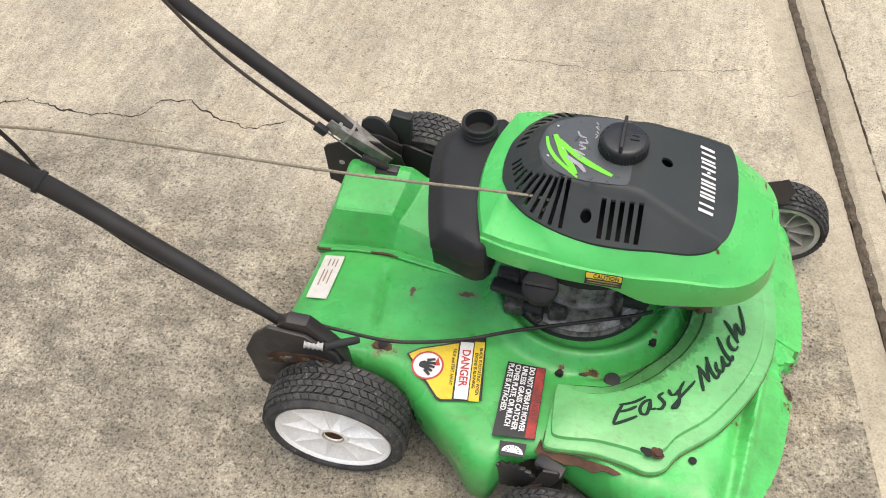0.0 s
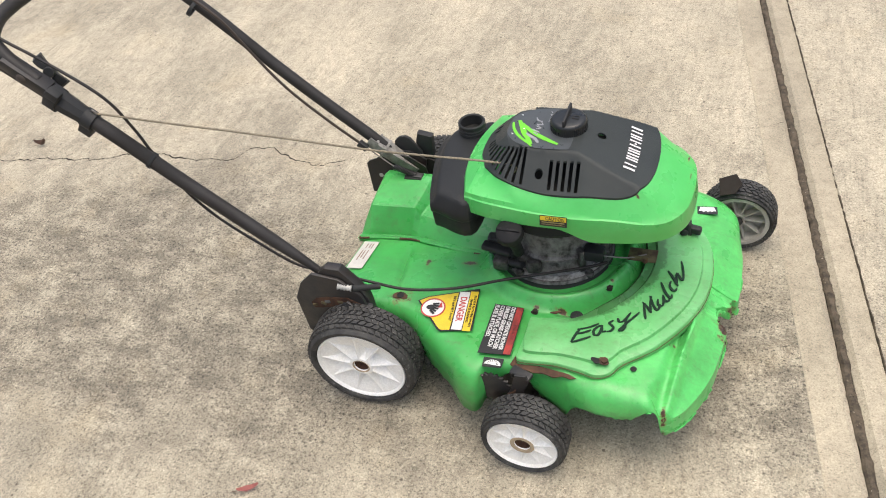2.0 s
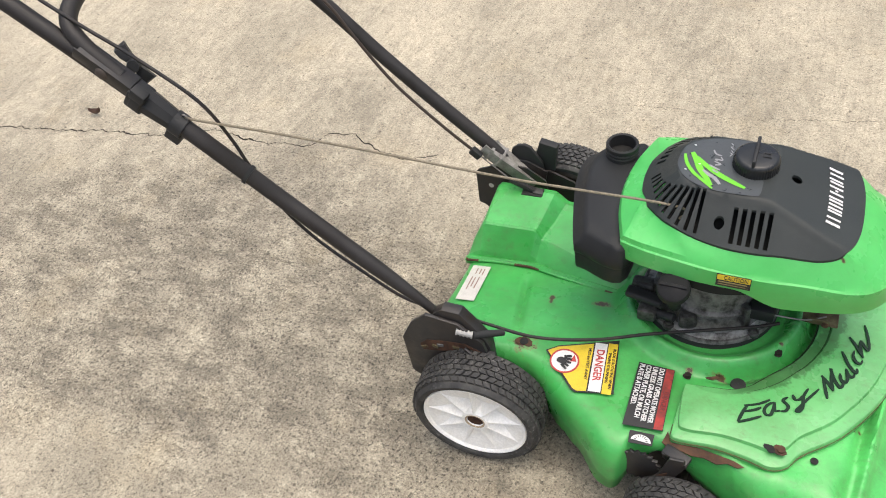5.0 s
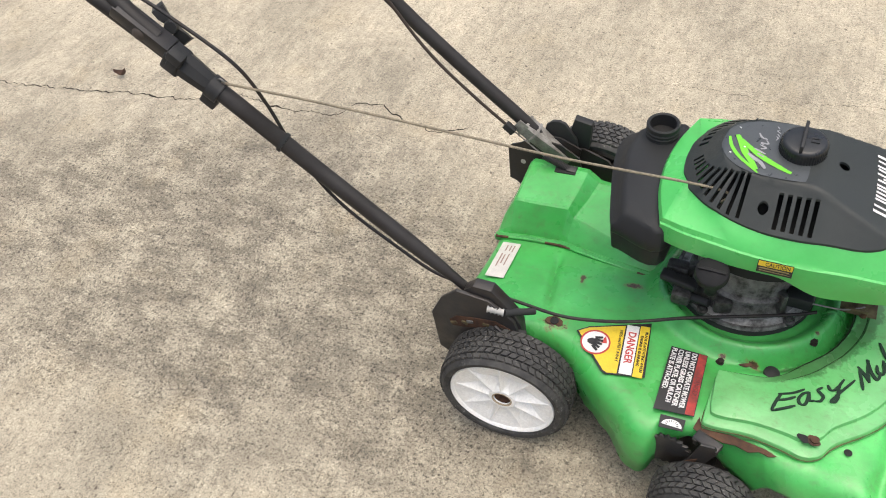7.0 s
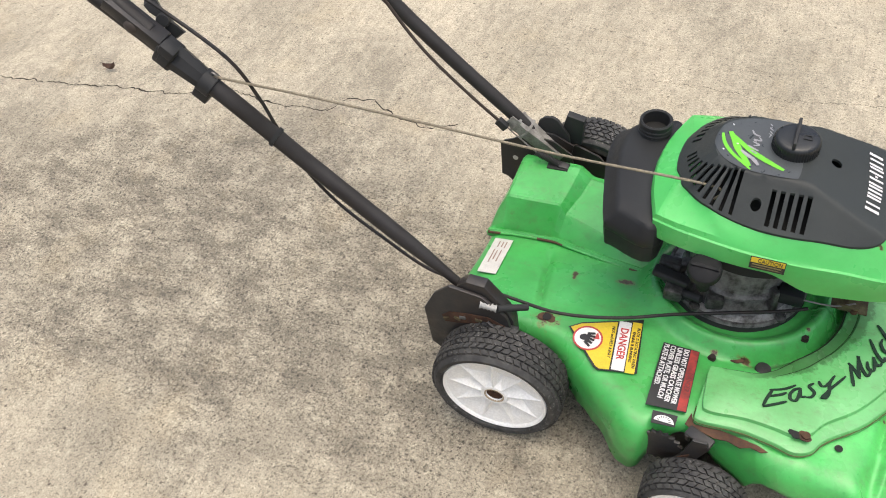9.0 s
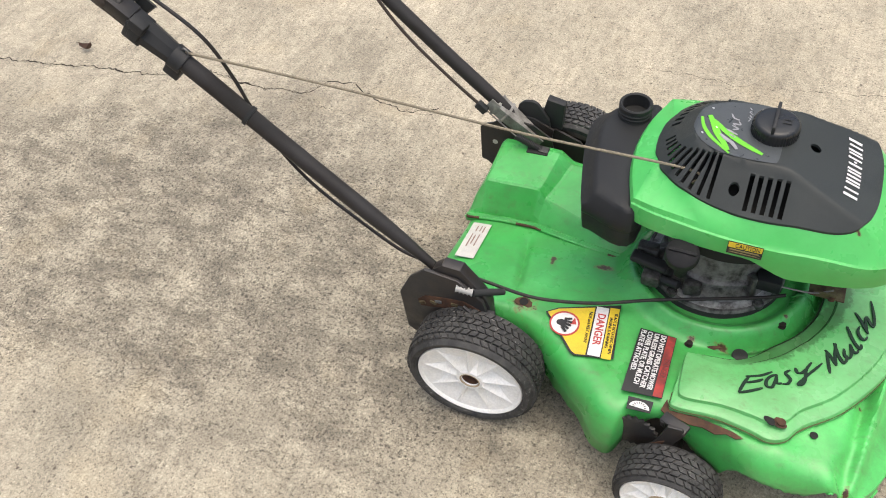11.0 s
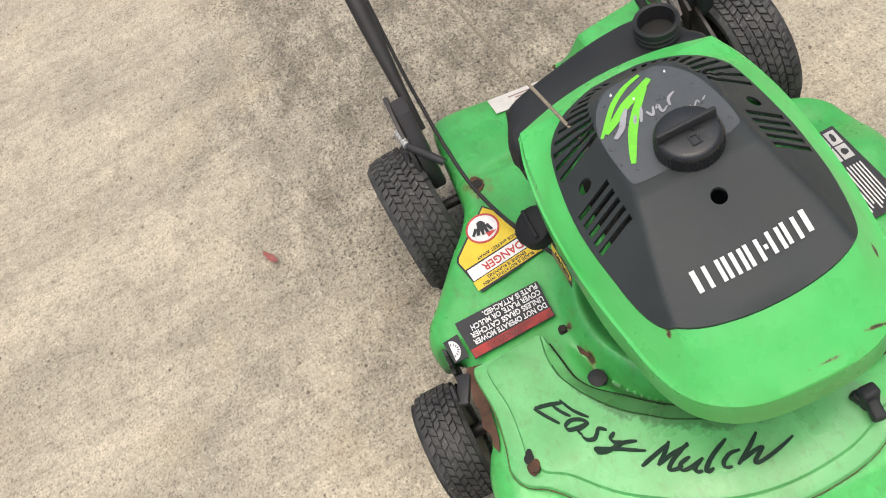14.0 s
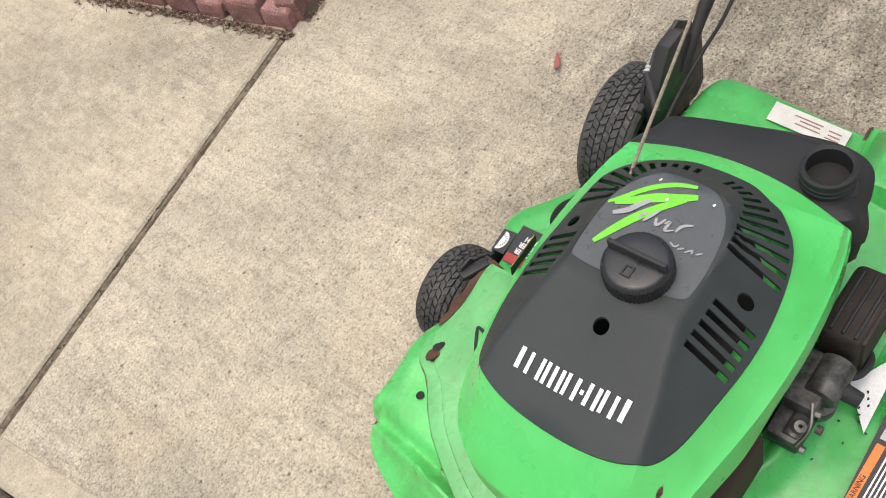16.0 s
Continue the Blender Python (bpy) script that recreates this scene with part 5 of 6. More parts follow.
lfoot = part("handle_bracket", join(upright([(-0.142, 0.172), (-0.1415, 0.104), (-0.13, 0.1), (-0.118, 0.088), (-0.03, 0.1), (-0.012, 0.13), (-0.02, 0.178), (-0.05, 0.198), (-0.1, 0.202), (-0.12, 0.186), (-0.136, 0.179)], 0.1245, 0.1275), upright([(-0.1, 0.17), (-0.03, 0.13), (-0.022, 0.185), (-0.055, 0.2), (-0.09, 0.2)], 0.1385, 0.142)), BLACKSTEEL, mower, "black steel handle bracket with punched holes")
CLIP = frame_on((-0.099, 0.1285, 0.215), (-0.78, 0, 0.625), (0, 1, 0))
part("zinc_clip", join(moved(loft([[Vector((x, w * u, h * v)) for u, v in ((-1, -0.6), (-1, 0.8), (-0.85, 1), (0.85, 1), (1, 0.8), (1, -0.6))] for x, w, h in ((-0.078, 0.0065, 0.0125), (-0.04, 0.0105, 0.0128), (0.0, 0.0142, 0.013), (0.014, 0.0145, 0.013))]), CLIP),
                       *[moved(box((x, -0.015, -0.01), (x + 0.005, 0.015, 0.0162), 0.0012), CLIP) for x in (-0.008, 0.012)], moved(box((0.012, -0.0146, -0.012), (0.03, -0.0126, 0.011), 0.0008), CLIP)), GREYBRACKET, lfoot, "dull grey zinc clip")
part("punched_hole", moved(lathe([(0.0001, 0), (0.0045, 0), (0.005, -0.001)], 14), pose(-0.1165, 0.1241, 0.1465, 90)), OFFWHITE, lfoot)
part("cable_stop", moved(box((-0.008, -0.006, -0.007), (0.012, 0.005, 0.006), 0.002), frame_on((-0.13, 0.109, 0.226), (-0.75, 0.0, 0.66), (0, 1, 0))), BLACKPLASTIC, lfoot, "small black cable stop")
part("height_lever", upright([(-0.06, 0.16), (-0.085, 0.205), (-0.082, 0.219), (-0.073, 0.2275), (-0.06, 0.2305), (-0.05, 0.2265), (-0.031, 0.198), (-0.029, 0.18), (-0.04, 0.162)], 0.143, 0.1495, 0.0016), BLACKPLASTIC, mower, "rounded black height lever")
part("lever_grip", upright([(-0.038, 0.234), (-0.009, 0.2285), (-0.013, 0.178), (-0.04, 0.178), (-0.046, 0.203)], 0.151, 0.166, 0.0022), BLACKPLASTIC, mower, "black grip of the height lever")
part("axle_plate", join(upright([(-0.06, 0.17), (-0.05, 0.1), (0.04, 0.09), (0.055, 0.125), (0.02, 0.165), (-0.02, 0.18)], 0.147, 0.151)), BLACKSTEEL, mower, "dark axle plate")
part("cable_slot", moved(box((-0.017, -0.009, -0.003), (0.017, 0.009, 0.002), 0.0008), pose(-0.033, 0.097, 0.1755, 4, 0, 3)), HOLE, mower, "dark slot in the rear tunnel")
# return spring from the slot up to the cable
lo, hi = Vector((-0.03, 0.099, 0.177)), Vector((-0.07, 0.098, 0.1935))
ax = (hi - lo).normalized()
side = ax.cross(Vector((0, 1, 0))).normalized()
coil = [lo.lerp(hi, i / 160) + (side * math.cos(i * math.pi / 5) + Vector((0, 1, 0)) * math.sin(i * math.pi / 5)) * 0.0048 for i in range(161)]
spring = part("coil_spring", tube(coil, 0.0013, 5, 1), BLACKSTEEL, mower, "black coil spring hooked into a slot")
part("spring_core", cyl(lo, hi, 0.0042, None, 10), BLACKPLASTIC, spring)
part("spring_hook", moved(box((-0.007, -0.0065, -0.0015), (0.009, 0.0065, 0.0022), 0.001), pose(-0.0255, 0.0985, 0.1775, 4, 6, 3)), BLACKSTEEL, spring)
part("spring_wire", tube([hi, (-0.098, 0.104, 0.208), (-0.13, 0.109, 0.228)], 0.0011, 6, 4), STEEL, spring, "thin bare steel wire")

# ---------- front wheel brackets ----------
part("front_bracket", join(upright([(0.272, 0.164), (0.289, 0.166), (0.294, 0.155), (0.276, 0.112), (0.282, 0.07), (0.264, 0.068), (0.25, 0.1), (0.262, 0.125)], -0.305, -0.301, 0.001), moved(box((-0.019, -0.0075, -0.003), (0.017, 0.0075, 0.004), 0.0025), pose(0.28, -0.293, 0.156, 10, -6, -24)), moved(box((-0.018, -0.0085, -0.012), (-0.012, -0.0055, 0.002), 0.001), pose(0.28, -0.293, 0.156, 10, -6, -24))), BLACKSTEEL, mower, "black front axle bracket with a bent clip")
part("bracket_rust", upright([(0.258, 0.118), (0.272, 0.132), (0.268, 0.108), (0.256, 0.1)], -0.3062, -0.305, 0), RUST, mower)
part("height_quadrant", join(upright([(0.232 + (0.027 if i % 2 else 0.032) * math.cos(a), 0.118 + (0.027 if i % 2 else 0.032) * math.sin(a)) for i, a in ((i, math.pi * 2 * i / 40) for i in range(40))], -0.299, -0.294)), BLACKSTEEL, mower, "blackened toothed height quadrant")
part("front_axle", cyl((0.287, -0.318, 0.0677), (0.287, -0.24, 0.0677), 0.008, None, 14), BLACKSTEEL, mower)
part("wheel_bracket", moved(sheet([(-0.02, -0.014), (0.006, -0.018), (0.022, -0.004), (0.016, 0.016), (-0.014, 0.016)], 0.004), pose(0.522, 0.199, 0.146, 38, -20, 10)), ink("brown_black_steel", (0.024, 0.018, 0.014), 0.7), mower, "rusty brown front wheel bracket")
part("front_axle", cyl((0.545, 0.198, 0.0677), (0.53, 0.17, 0.0677), 0.008, None, 14), BLACKSTEEL, mower)
part("rear_axle", cyl((0.003, -0.245, 0.0957), (0.003, 0.165, 0.0957), 0.007, None, 14), BLACKSTEEL, mower)

# ---------- engine under the shroud ----------
EC = (0.27, -0.03)
block = part("crankcase", moved(join(lathe([(0.0001, 0.075), (0.06, 0.075), (0.066, 0.06), (0.07, 0.018), (0.078, 0.003), (0.086, -0.002), (0.09, -0.006), (0.0915, -0.009), (0.0915, -0.014)], 56)), pose(*EC, 0.172)), GREASE, mower, "greasy grey engine crankcase with oily dirt")
part("base_ring", moved(lathe([(0.088, 0.008), (0.0925, 0.0075), (0.0945, 0.003), (0.0945, -0.01)], 56), pose(*EC, 0.1605)), BLACKPLASTIC, block, "black base ring")
# filler under the shroud, its shade put into the near-black colour
part("blower_housing", moved(lathe([(0.0001, 0.115), (0.1, 0.11), (0.103, 0.07), (0.09, 0.055), (0.0001, 0.05)], 48), pose(0.275, -0.03, 0.215)), HOLE, block)
rnd = random.Random(5)
for k in range(13):
    a = radians(-168 + 15 * k + rnd.uniform(-4, 4))
    if 4 <= k <= 7:
        continue
    r, h = rnd.uniform(0.066, 0.082), rnd.uniform(0.012, 0.05)
    d = Vector((math.cos(a), math.sin(a), 0))
    p = Vector((*EC, 0.174)) + d * r
    if k % 3 == 0:
        part("case_bolt", cyl(p, p + Vector((0, 0, 0.012)), 0.0055, 0.005, 6), ALU if k % 2 else GREASE, block)
    else:
        part("case_rib", moved(box((-0.009, -rnd.uniform(0.003, 0.009), 0), (0.012, rnd.uniform(0.003, 0.009), h), 0.002), frame_on(p, d, (-d.y, d.x, 0))), GREASE if k % 2 else ALU, block)
for m in (box((0.185, -0.116, 0.18), (0.21, -0.09, 0.2), 0.004), box((0.17, -0.088, 0.186), (0.2, -0.07, 0.222), 0.004), moved(box((-0.012, -0.008, 0), (0.012, 0.006, 0.022), 0.004), pose(0.252, -0.106, 0.182, 0, 0, 15))):
    part("case_lug", m, CARB, block, "oily cast lug")
part("flange", moved(lathe([(0.066, 0.019), (0.072, 0.0145), (0.084, 0.0118), (0.0885, 0.011), (0.0895, 0.006)], 56), pose(*EC, 0.1625)), worn("dusty_casting", (0.56, 0.56, 0.53), (0.13, 0.125, 0.115), 0.5, 0.2, 55, 0.5, 300).m, block, "dusty grey crankcase flange")
part("flange_rim", moved(lathe([(0.088, 0.0105), (0.089, 0.013), (0.092, 0.0128), (0.094, 0.0085)], 56), pose(*EC, 0.1625)), GREASE, block)
OILPOSE = frame_on((0.2345, -0.153, 0.302), (1, 0, 0.0), (0, 0.9, 0.42))
oil = part("oil_cap", moved(join(lathe([(0.0001, 0.012), (0.0165, 0.0105), (0.0195, 0.008), (0.0206, 0.0), (0.0208, -0.004), (0.0165, -0.007), (0.0105, -0.009), (0.0095, -0.018), (0.0085, -0.075)], 32)), OILPOSE), ink("black_cap_plastic", (0.011, 0.0115, 0.0125), 0.7), mower, "round black oil filler cap")
part("finger_bar", moved(box((-0.017, -0.002, 0.0085), (0.017, 0.002, 0.014), 0.001), OILPOSE), ink("black_cap_plastic", (0.011, 0.0115, 0.0125), 0.7), oil)
part("case_nut", join(cyl((0.254, -0.093, 0.186), (0.254, -0.087, 0.197), 0.0085, 0.008, 6, 0.001), cyl((0.254, -0.087, 0.197), (0.254, -0.0855, 0.2005), 0.004, 0.0038, 12)), ALU, block, "dull bright hex nut")
part("case_ledge", moved(lathe([(0.062, 0.041), (0.07, 0.0395), (0.0735, 0.036), (0.073, 0.031), (0.066, 0.027)], 56), pose(*EC, 0.168)), GREASE, block, "cast ledge round the crankcase")
for x, y in ((0.228, -0.109), (0.209, -0.096), (0.337, -0.09)):
    part("flange_bolt", join(cyl((x, y, 0.172), (x, y, 0.178), 0.0075, None, 20, 0.001), cyl((x, y, 0.178), (x, y, 0.183), 0.005, None, 6, 0.0008)), CARB, block, "greasy flange bolt")
part("breather_arm", join(moved(box((-0.024, -0.009, -0.005), (0.026, 0.009, 0.005), 0.0035, 3), pose(0.19, -0.1, 0.214, 0, 6, -5)), tube([(0.17, -0.08, 0.2), (0.2, -0.1, 0.19), (0.235, -0.112, 0.196)], 0.006, 10, 5)), BLACKPLASTIC, mower, "black breather pipe")
gov = part("governor_bracket", join(box((0.392, -0.07, 0.196), (0.436, -0.042, 0.1985), 0.001), box((0.398, -0.072, 0.198), (0.425, -0.069, 0.208), 0.001)), OLIVESTEEL, mower, "grimy olive steel governor bracket")
part("cable_clamp", box((0.326, -0.086, 0.197), (0.358, -0.064, 0.217), 0.003), BLACKPLASTIC, gov)
part("clamp_screw", cyl((0.42, -0.07, 0.198), (0.42, -0.07, 0.204), 0.005, 0.0045, 8), RUST, gov)
part("throttle_wire", tube([(0.356, -0.078, 0.206), (0.395, -0.075, 0.206), (0.42, -0.06, 0.204)], 0.0012, 6, 4), STEEL, gov)
filt = part("air_filter", join(*[box((0.122, 0.07, 0.17), (0.2, 0.108, 0.236), 0.008, 3)] + [box((0.128, 0.104, 0.176), (0.194, 0.1105, 0.23), 0.002)]), worn("grimy_filter_plastic", (0.045, 0.036, 0.029), (0.02, 0.016, 0.013), 0.7, 0, 40, 0.4, 400).m, mower, "ridged black air filter box")
for k in range(3):
    part("filter_rib", box((0.13, 0.078 + 0.011 * k, 0.234), (0.195, 0.081 + 0.011 * k, 0.2385), 0.001), BLACKPLASTIC, filt)
carb = part("carburettor", join(box((0.206, 0.07, 0.17), (0.262, 0.1, 0.21), 0.004), cyl((0.206, 0.096, 0.203), (0.246, 0.096, 0.203), 0.0155, None, 20, 0.002), box((0.25, 0.07, 0.165), (0.29, 0.1, 0.19), 0.003), cyl((0.262, 0.09, 0.185), (0.285, 0.09, 0.185), 0.009, None, 14, 0.001)), CARB, mower, "grimy cast carburettor")
part("primer", cyl((0.228, 0.108, 0.2), (0.228, 0.126, 0.198), 0.0085, 0.007, 16, 0.002), BLACKPLASTIC, carb)
part("carb_screw", moved(lathe([(0.002, 0.003), (0.0055, 0.003), (0.0065, 0.0), (0.0065, -0.004)], 16), pose(0.275, 0.094, 0.196, -20, 0, 0)), STEEL, carb)
part("float_bowl", cyl((0.236, 0.092, 0.158), (0.236, 0.092, 0.176), 0.016, 0.017, 20, 0.002), ALU, carb)
for x, y, z in ((0.212, 0.101, 0.194), (0.212, 0.101, 0.178), (0.258, 0.101, 0.2), (0.284, 0.1005, 0.171)):
    part("carb_bolt", cyl((x, y - 0.002, z), (x, y + 0.004, z), 0.004, 0.0036, 6), STEEL, carb)
part("choke_spring", tube([(0.262 + 0.004 * math.cos(t), 0.104 + 0.001 * t / 6.3, 0.176 + 0.004 * math.sin(t)) for t in (i * math.pi / 5 for i in range(50))], 0.0008, 5, 1), STEEL, carb)
part("fuel_line", tube([(0.215, 0.1, 0.19), (0.2, 0.112, 0.182), (0.178, 0.113, 0.176), (0.165, 0.1, 0.17)], 0.0035, 8, 5), BLACKPLASTIC, carb, "black rubber fuel line")
part("carb_link", tube([(0.255, 0.095, 0.21), (0.275, 0.103, 0.205), (0.29, 0.098, 0.188)], 0.0015, 6, 4), STEEL, carb)
muff = part("muffler", join(box((0.31, 0.03, 0.172), (0.425, 0.082, 0.24), 0.006), box((0.42, 0.045, 0.16), (0.437, 0.09, 0.164), 0.001)), ink("burnt_brown_steel", (0.052, 0.035, 0.024), 0.85), mower, "rusty brown muffler")
part("muffler_plate", box((0.418, 0.05, 0.168), (0.44, 0.088, 0.1705), 0.0008), RUST, muff)
part("muffler_label", box((0.4215, 0.056, 0.1706), (0.4305, 0.084, 0.1712)), ink("tan_label", (0.24, 0.14, 0.07)), muff, smooth=False)
cover_knob = part("cover_knob", join(moved(box((-0.0065, -0.0085, -0.017), (0.0065, 0.0085, 0.016), 0.0035, 3), pose(0.471, 0.037, 0.179, 0, -8, 0)), moved(box((-0.002, -0.006, -0.0065), (0.022, 0.006, 0.0065), 0.003, 3), pose(0.471, 0.037, 0.181, 0, 4, -8)), moved(box((-0.012, -0.005, -0.006), (0.002, 0.005, 0.006), 0.003, 2), pose(0.471, 0.033, 0.176, 0, 20, 30))), BLACKPLASTIC, mower, "chunky black cover knob")
part("knob_stud", cyl((0.471, 0.037, 0.15), (0.471, 0.037, 0.168), 0.0045, None, 10), BLACKSTEEL, cover_knob)

# ---------- holes, bolts and rust on the deck ----------
for x, y, r in ((0.434, -0.249, 0.0042), (0.044, -0.181, 0.0055), (0.381, 0.161, 0.0035)):
    part("hole", moved(lathe([(0.0001, 0), (r, 0.0), (r * 1.05, 0.0006), (r * 1.15, 0)], 16), pose(x, y, deck_top(x, y) + 0.0022)), HOLE, deck_ob)
part("rust_ring", moved(ragged(0, 0, 0, 0.0125, 0.0105, 8, 20), pose(0.044, -0.181, deck_top(0.044, -0.181) + 0.0018)), RUST, deck_ob, "rust round an empty bolt hole", smooth=False)
for x, y, r in ((0.268, -0.171, 0.0045), (0.372, -0.109, 0.0048)):
    part("rusty_bolt", join(ragged(x, y, deck_top(x, y) + 0.0014, r * 1.6, r * 1.4, 5, 18), cyl((x, y, deck_top(x, y)), (x, y, deck_top(x, y) + 0.0042), r, r * 0.9, 10)), ink("brown_black_steel", (0.024, 0.018, 0.014), 0.7), deck_ob, smooth=False)
part("rusty_slot", join(ragged(0.297, -0.163, deck_top(0.297, -0.163) + 0.0008, 0.0115, 0.0045, 6, 22)), RUST, deck_ob, "rusty slot beside the mulch plate", smooth=False)
part("plate_slot", ragged(0.382, -0.258, 0.1733, 0.0085, 0.0062, 3, 18), HOLE, plate, smooth=False)
part("rusty_bolt", join(ragged(0.393, -0.258, 0.1737, 0.0095, 0.007, 4, 18), cyl((0.394, -0.257, 0.17), (0.394, -0.257, 0.176), 0.0052, None, 10)), RUST, plate, smooth=False)
part("plug", moved(lathe([(0.0001, 0.003), (0.005, 0.003), (0.0085, 0.0015), (0.009, -0.002)], 20), pose(0.332, -0.164, deck_top(0.332, -0.164) + 0.002) @ Matrix.Diagonal((1.15, 1.15, 1, 1))), BLACKPLASTIC, deck_ob, "black rubber plug")
part("rust_strip", sheet([(0.262, -0.262), (0.268, -0.277), (0.3, -0.274), (0.345, -0.279), (0.358, -0.284), (0.35, -0.2875), (0.338, -0.285), (0.326, -0.29), (0.31, -0.286), (0.295, -0.288), (0.283, -0.285), (0.272, -0.288), (0.258, -0.28)], 0.0012, Matrix.Translation((0, 0, 0.1572))), RUST, deck_ob, "bare rusty strip beside the mulch plate", smooth=False)


# ---------- printed labels on the deck ----------
def label_base(name, pts, material, label, lift=0.0016, z=None):
    cx, cy = sum(p[0] for p in pts) / len(pts), sum(p[1] for p in pts) / len(pts)
    return part(name, sheet(pts, 0.0007, Matrix.Translation((0, 0, (deck_top(cx, cy) if z is None else z) + lift))), material, mower, label, smooth=False), (deck_top(cx, cy) if z is None else z) + lift


def strip(x0, x1, y0, y1, z):
    return sheet([(x0, y0), (x1, y0), (x1, y1), (x0, y1)], 0.0003, Matrix.Translation((0, 0, z)))


danger, lz = label_base("danger_label", [(0.078, -0.188), (0.092, -0.176), (0.17, -0.143), (0.184, -0.231), (0.135, -0.243), (0.128, -0.24)], BLACKINK, "yellow danger label with a hand symbol", 0.002, 0.1585)


def on_label(x, dy, z):
    """A pose on the danger label: text runs to the right side, dy along the text from the label's middle line."""
    return frame_on((x + 0.13 * dy, -0.195 - 0.99 * dy, z), (0.13, -0.99, 0), (0.99, 0.13, 0))


def field(x, half0, half1, wide, z):
    return sheet([(-half0, -wide / 2), (half1, -wide / 2), (half1, wide / 2), (-half0, wide / 2)], 0.0003, on_label(x, 0, z))


part("yellow_field", sheet([(0.081, -0.188), (0.093, -0.178), (0.1385, -0.159), (0.1485, -0.2375), (0.136, -0.2405), (0.13, -0.238)], 0.0003, Matrix.Translation((0, 0, lz + 0.0004))), YELLOW, danger, smooth=False)
part("white_field", field(0.1535, 0.04, 0.0405, 0.0165, lz + 0.0004), WHITEINK, danger, smooth=False)
part("yellow_edge", field(0.1695, 0.044, 0.04, 0.0125, lz + 0.0004), YELLOW, danger, smooth=False)
part("red_word", letters("DANGER", 0.0145, on_label(0.1535, -0.003, lz + 0.0006), fit=0.052, bold=0.0003), REDINK, danger, smooth=False)
ringc = Vector((0.108, -0.199, lz + 0.0005))
part("white_disc", cyl(ringc, ringc + Vector((0, 0, 0.0003)), 0.02, None, 28), WHITEINK, danger, smooth=False)
part("red_ring", moved(lathe([(0.0178, 0.0003), (0.0178, 0.0007), (0.0202, 0.0007), (0.0202, 0.0)], 32), Matrix.Translation(ringc)), REDINK, danger, smooth=False)
palm = [ragged(ringc.x - 0.004, ringc.y - 0.0005, ringc.z + 0.001, 0.0068, 0.0075, 2, 14)]
for k in range(5):
    p = ringc + Vector((-0.002, 0.006 - 0.0033 * k, 0.001))
    q = ringc + Vector((0.0105 - abs(k - 1.5) * 0.0018, 0.0095 - 0.0058 * k, 0.001))
    w = (q - p).cross(Vector((0, 0, 1))).normalized() * 0.0021
    palm.append(sheet([p + w, p - w, q - w * 0.7, q + w * 0.7], 0.0003, Matrix.Translation((0, 0, p.z + 0.0012))))
part("red_wedge", sheet([(ringc.x + 0.0075, ringc.y + 0.001), (ringc.x + 0.0155, ringc.y + 0.0025), (ringc.x + 0.0105, ringc.y + 0.0135)], 0.0003, Matrix.Translation((0, 0, ringc.z + 0.0016))), REDINK, danger, smooth=False)
part("palm_symbol", join(*palm), BLACKINK, danger, smooth=False)
for words, x, wide in (("BLADE IS ROTATING WHEN", 0.1724, 0.066), ("ENGINE IS RUNNING", 0.1669, 0.05)):
    part("small_words", letters(words, 0.0056, on_label(x, -0.002, lz + 0.0006), fit=wide, bold=0.0001), BLACKINK, danger, smooth=False)
part("small_words", letters("NDS and FEET AWAY", 0.006, on_label(0.139, -0.001, lz + 0.0006), fit=0.052, bold=0.00005), BLACKINK, danger, smooth=False)

operate, oz = label_base("warning_label", [(0.204, -0.172), (0.2515, -0.172), (0.256, -0.268), (0.206, -0.273)], BLACKINK, "black and red warning label with white lettering", 0.0015, 0.1615)
part("red_band", sheet([(0.2405, -0.173), (0.2508, -0.173), (0.2552, -0.2672), (0.2442, -0.2684)], 0.0003, Matrix.Translation((0, 0, oz + 0.0004))), worn("weathered_red_print", (0.4, 0.05, 0.042), (0.16, 0.035, 0.03), 0.6, 0, 60, 0.1, 300).m, operate, smooth=False)
part("red_band_word", letters("DANGER", 0.0098, frame_on((0.2478, -0.224, oz + 0.0006), (0.04, -1, 0), (1, 0.04, 0)), fit=0.03, bold=0.0002), ink("dark_red_word", (0.14, 0.02, 0.02)), operate, smooth=False)
for i, (body, w) in enumerate((("DO NOT OPERATE MOWER", 0.087), ("UNLESS GRASS CATCHER", 0.087), ("COVER PLATE, OR MULCH", 0.084), ("PLATE IS ATTACHED.", 0.066))):
    x = 0.2365 - 0.0088 * i
    part("white_line", letters(body, 0.0092, frame_on((x, -0.1745 - w / 2, oz + 0.0006), (0.03, -1, 0), (1, 0.03, 0)), fit=w, bold=0.00022), WHITEINK, operate, smooth=False)

gauge, gz = label_base("height_label", [(0.2165, -0.2755), (0.2475, -0.2735), (0.2475, -0.2905), (0.2185, -0.2935)], BLACKINK, "small black label with a white dial", 0.0015, 0.157)
part("white_dial", sheet([(0.233 + 0.0125 * math.cos(a), -0.288 + 0.0095 * math.sin(a)) for a in (math.pi * i / 14 for i in range(15))], 0.0003, Matrix.Translation((0, 0, gz + 0.0005))), WHITEINK, gauge, smooth=False)
part("dial_marks", join(*[moved(strip(0.006, 0.0088, -0.0004, 0.0004, gz + 0.0009), Matrix.Translation((0.233, -0.288, 0)) @ Matrix.Rotation(math.pi * (i + 0.5) / 8, 4, "Z")) for i in range(8)]), BLACKINK, gauge, smooth=False)
fg, fz = label_base("height_label", [(0.478, 0.12), (0.511, 0.124), (0.508, 0.143), (0.475, 0.139)], BLACKINK, "small black label with a white dial", 0.003)
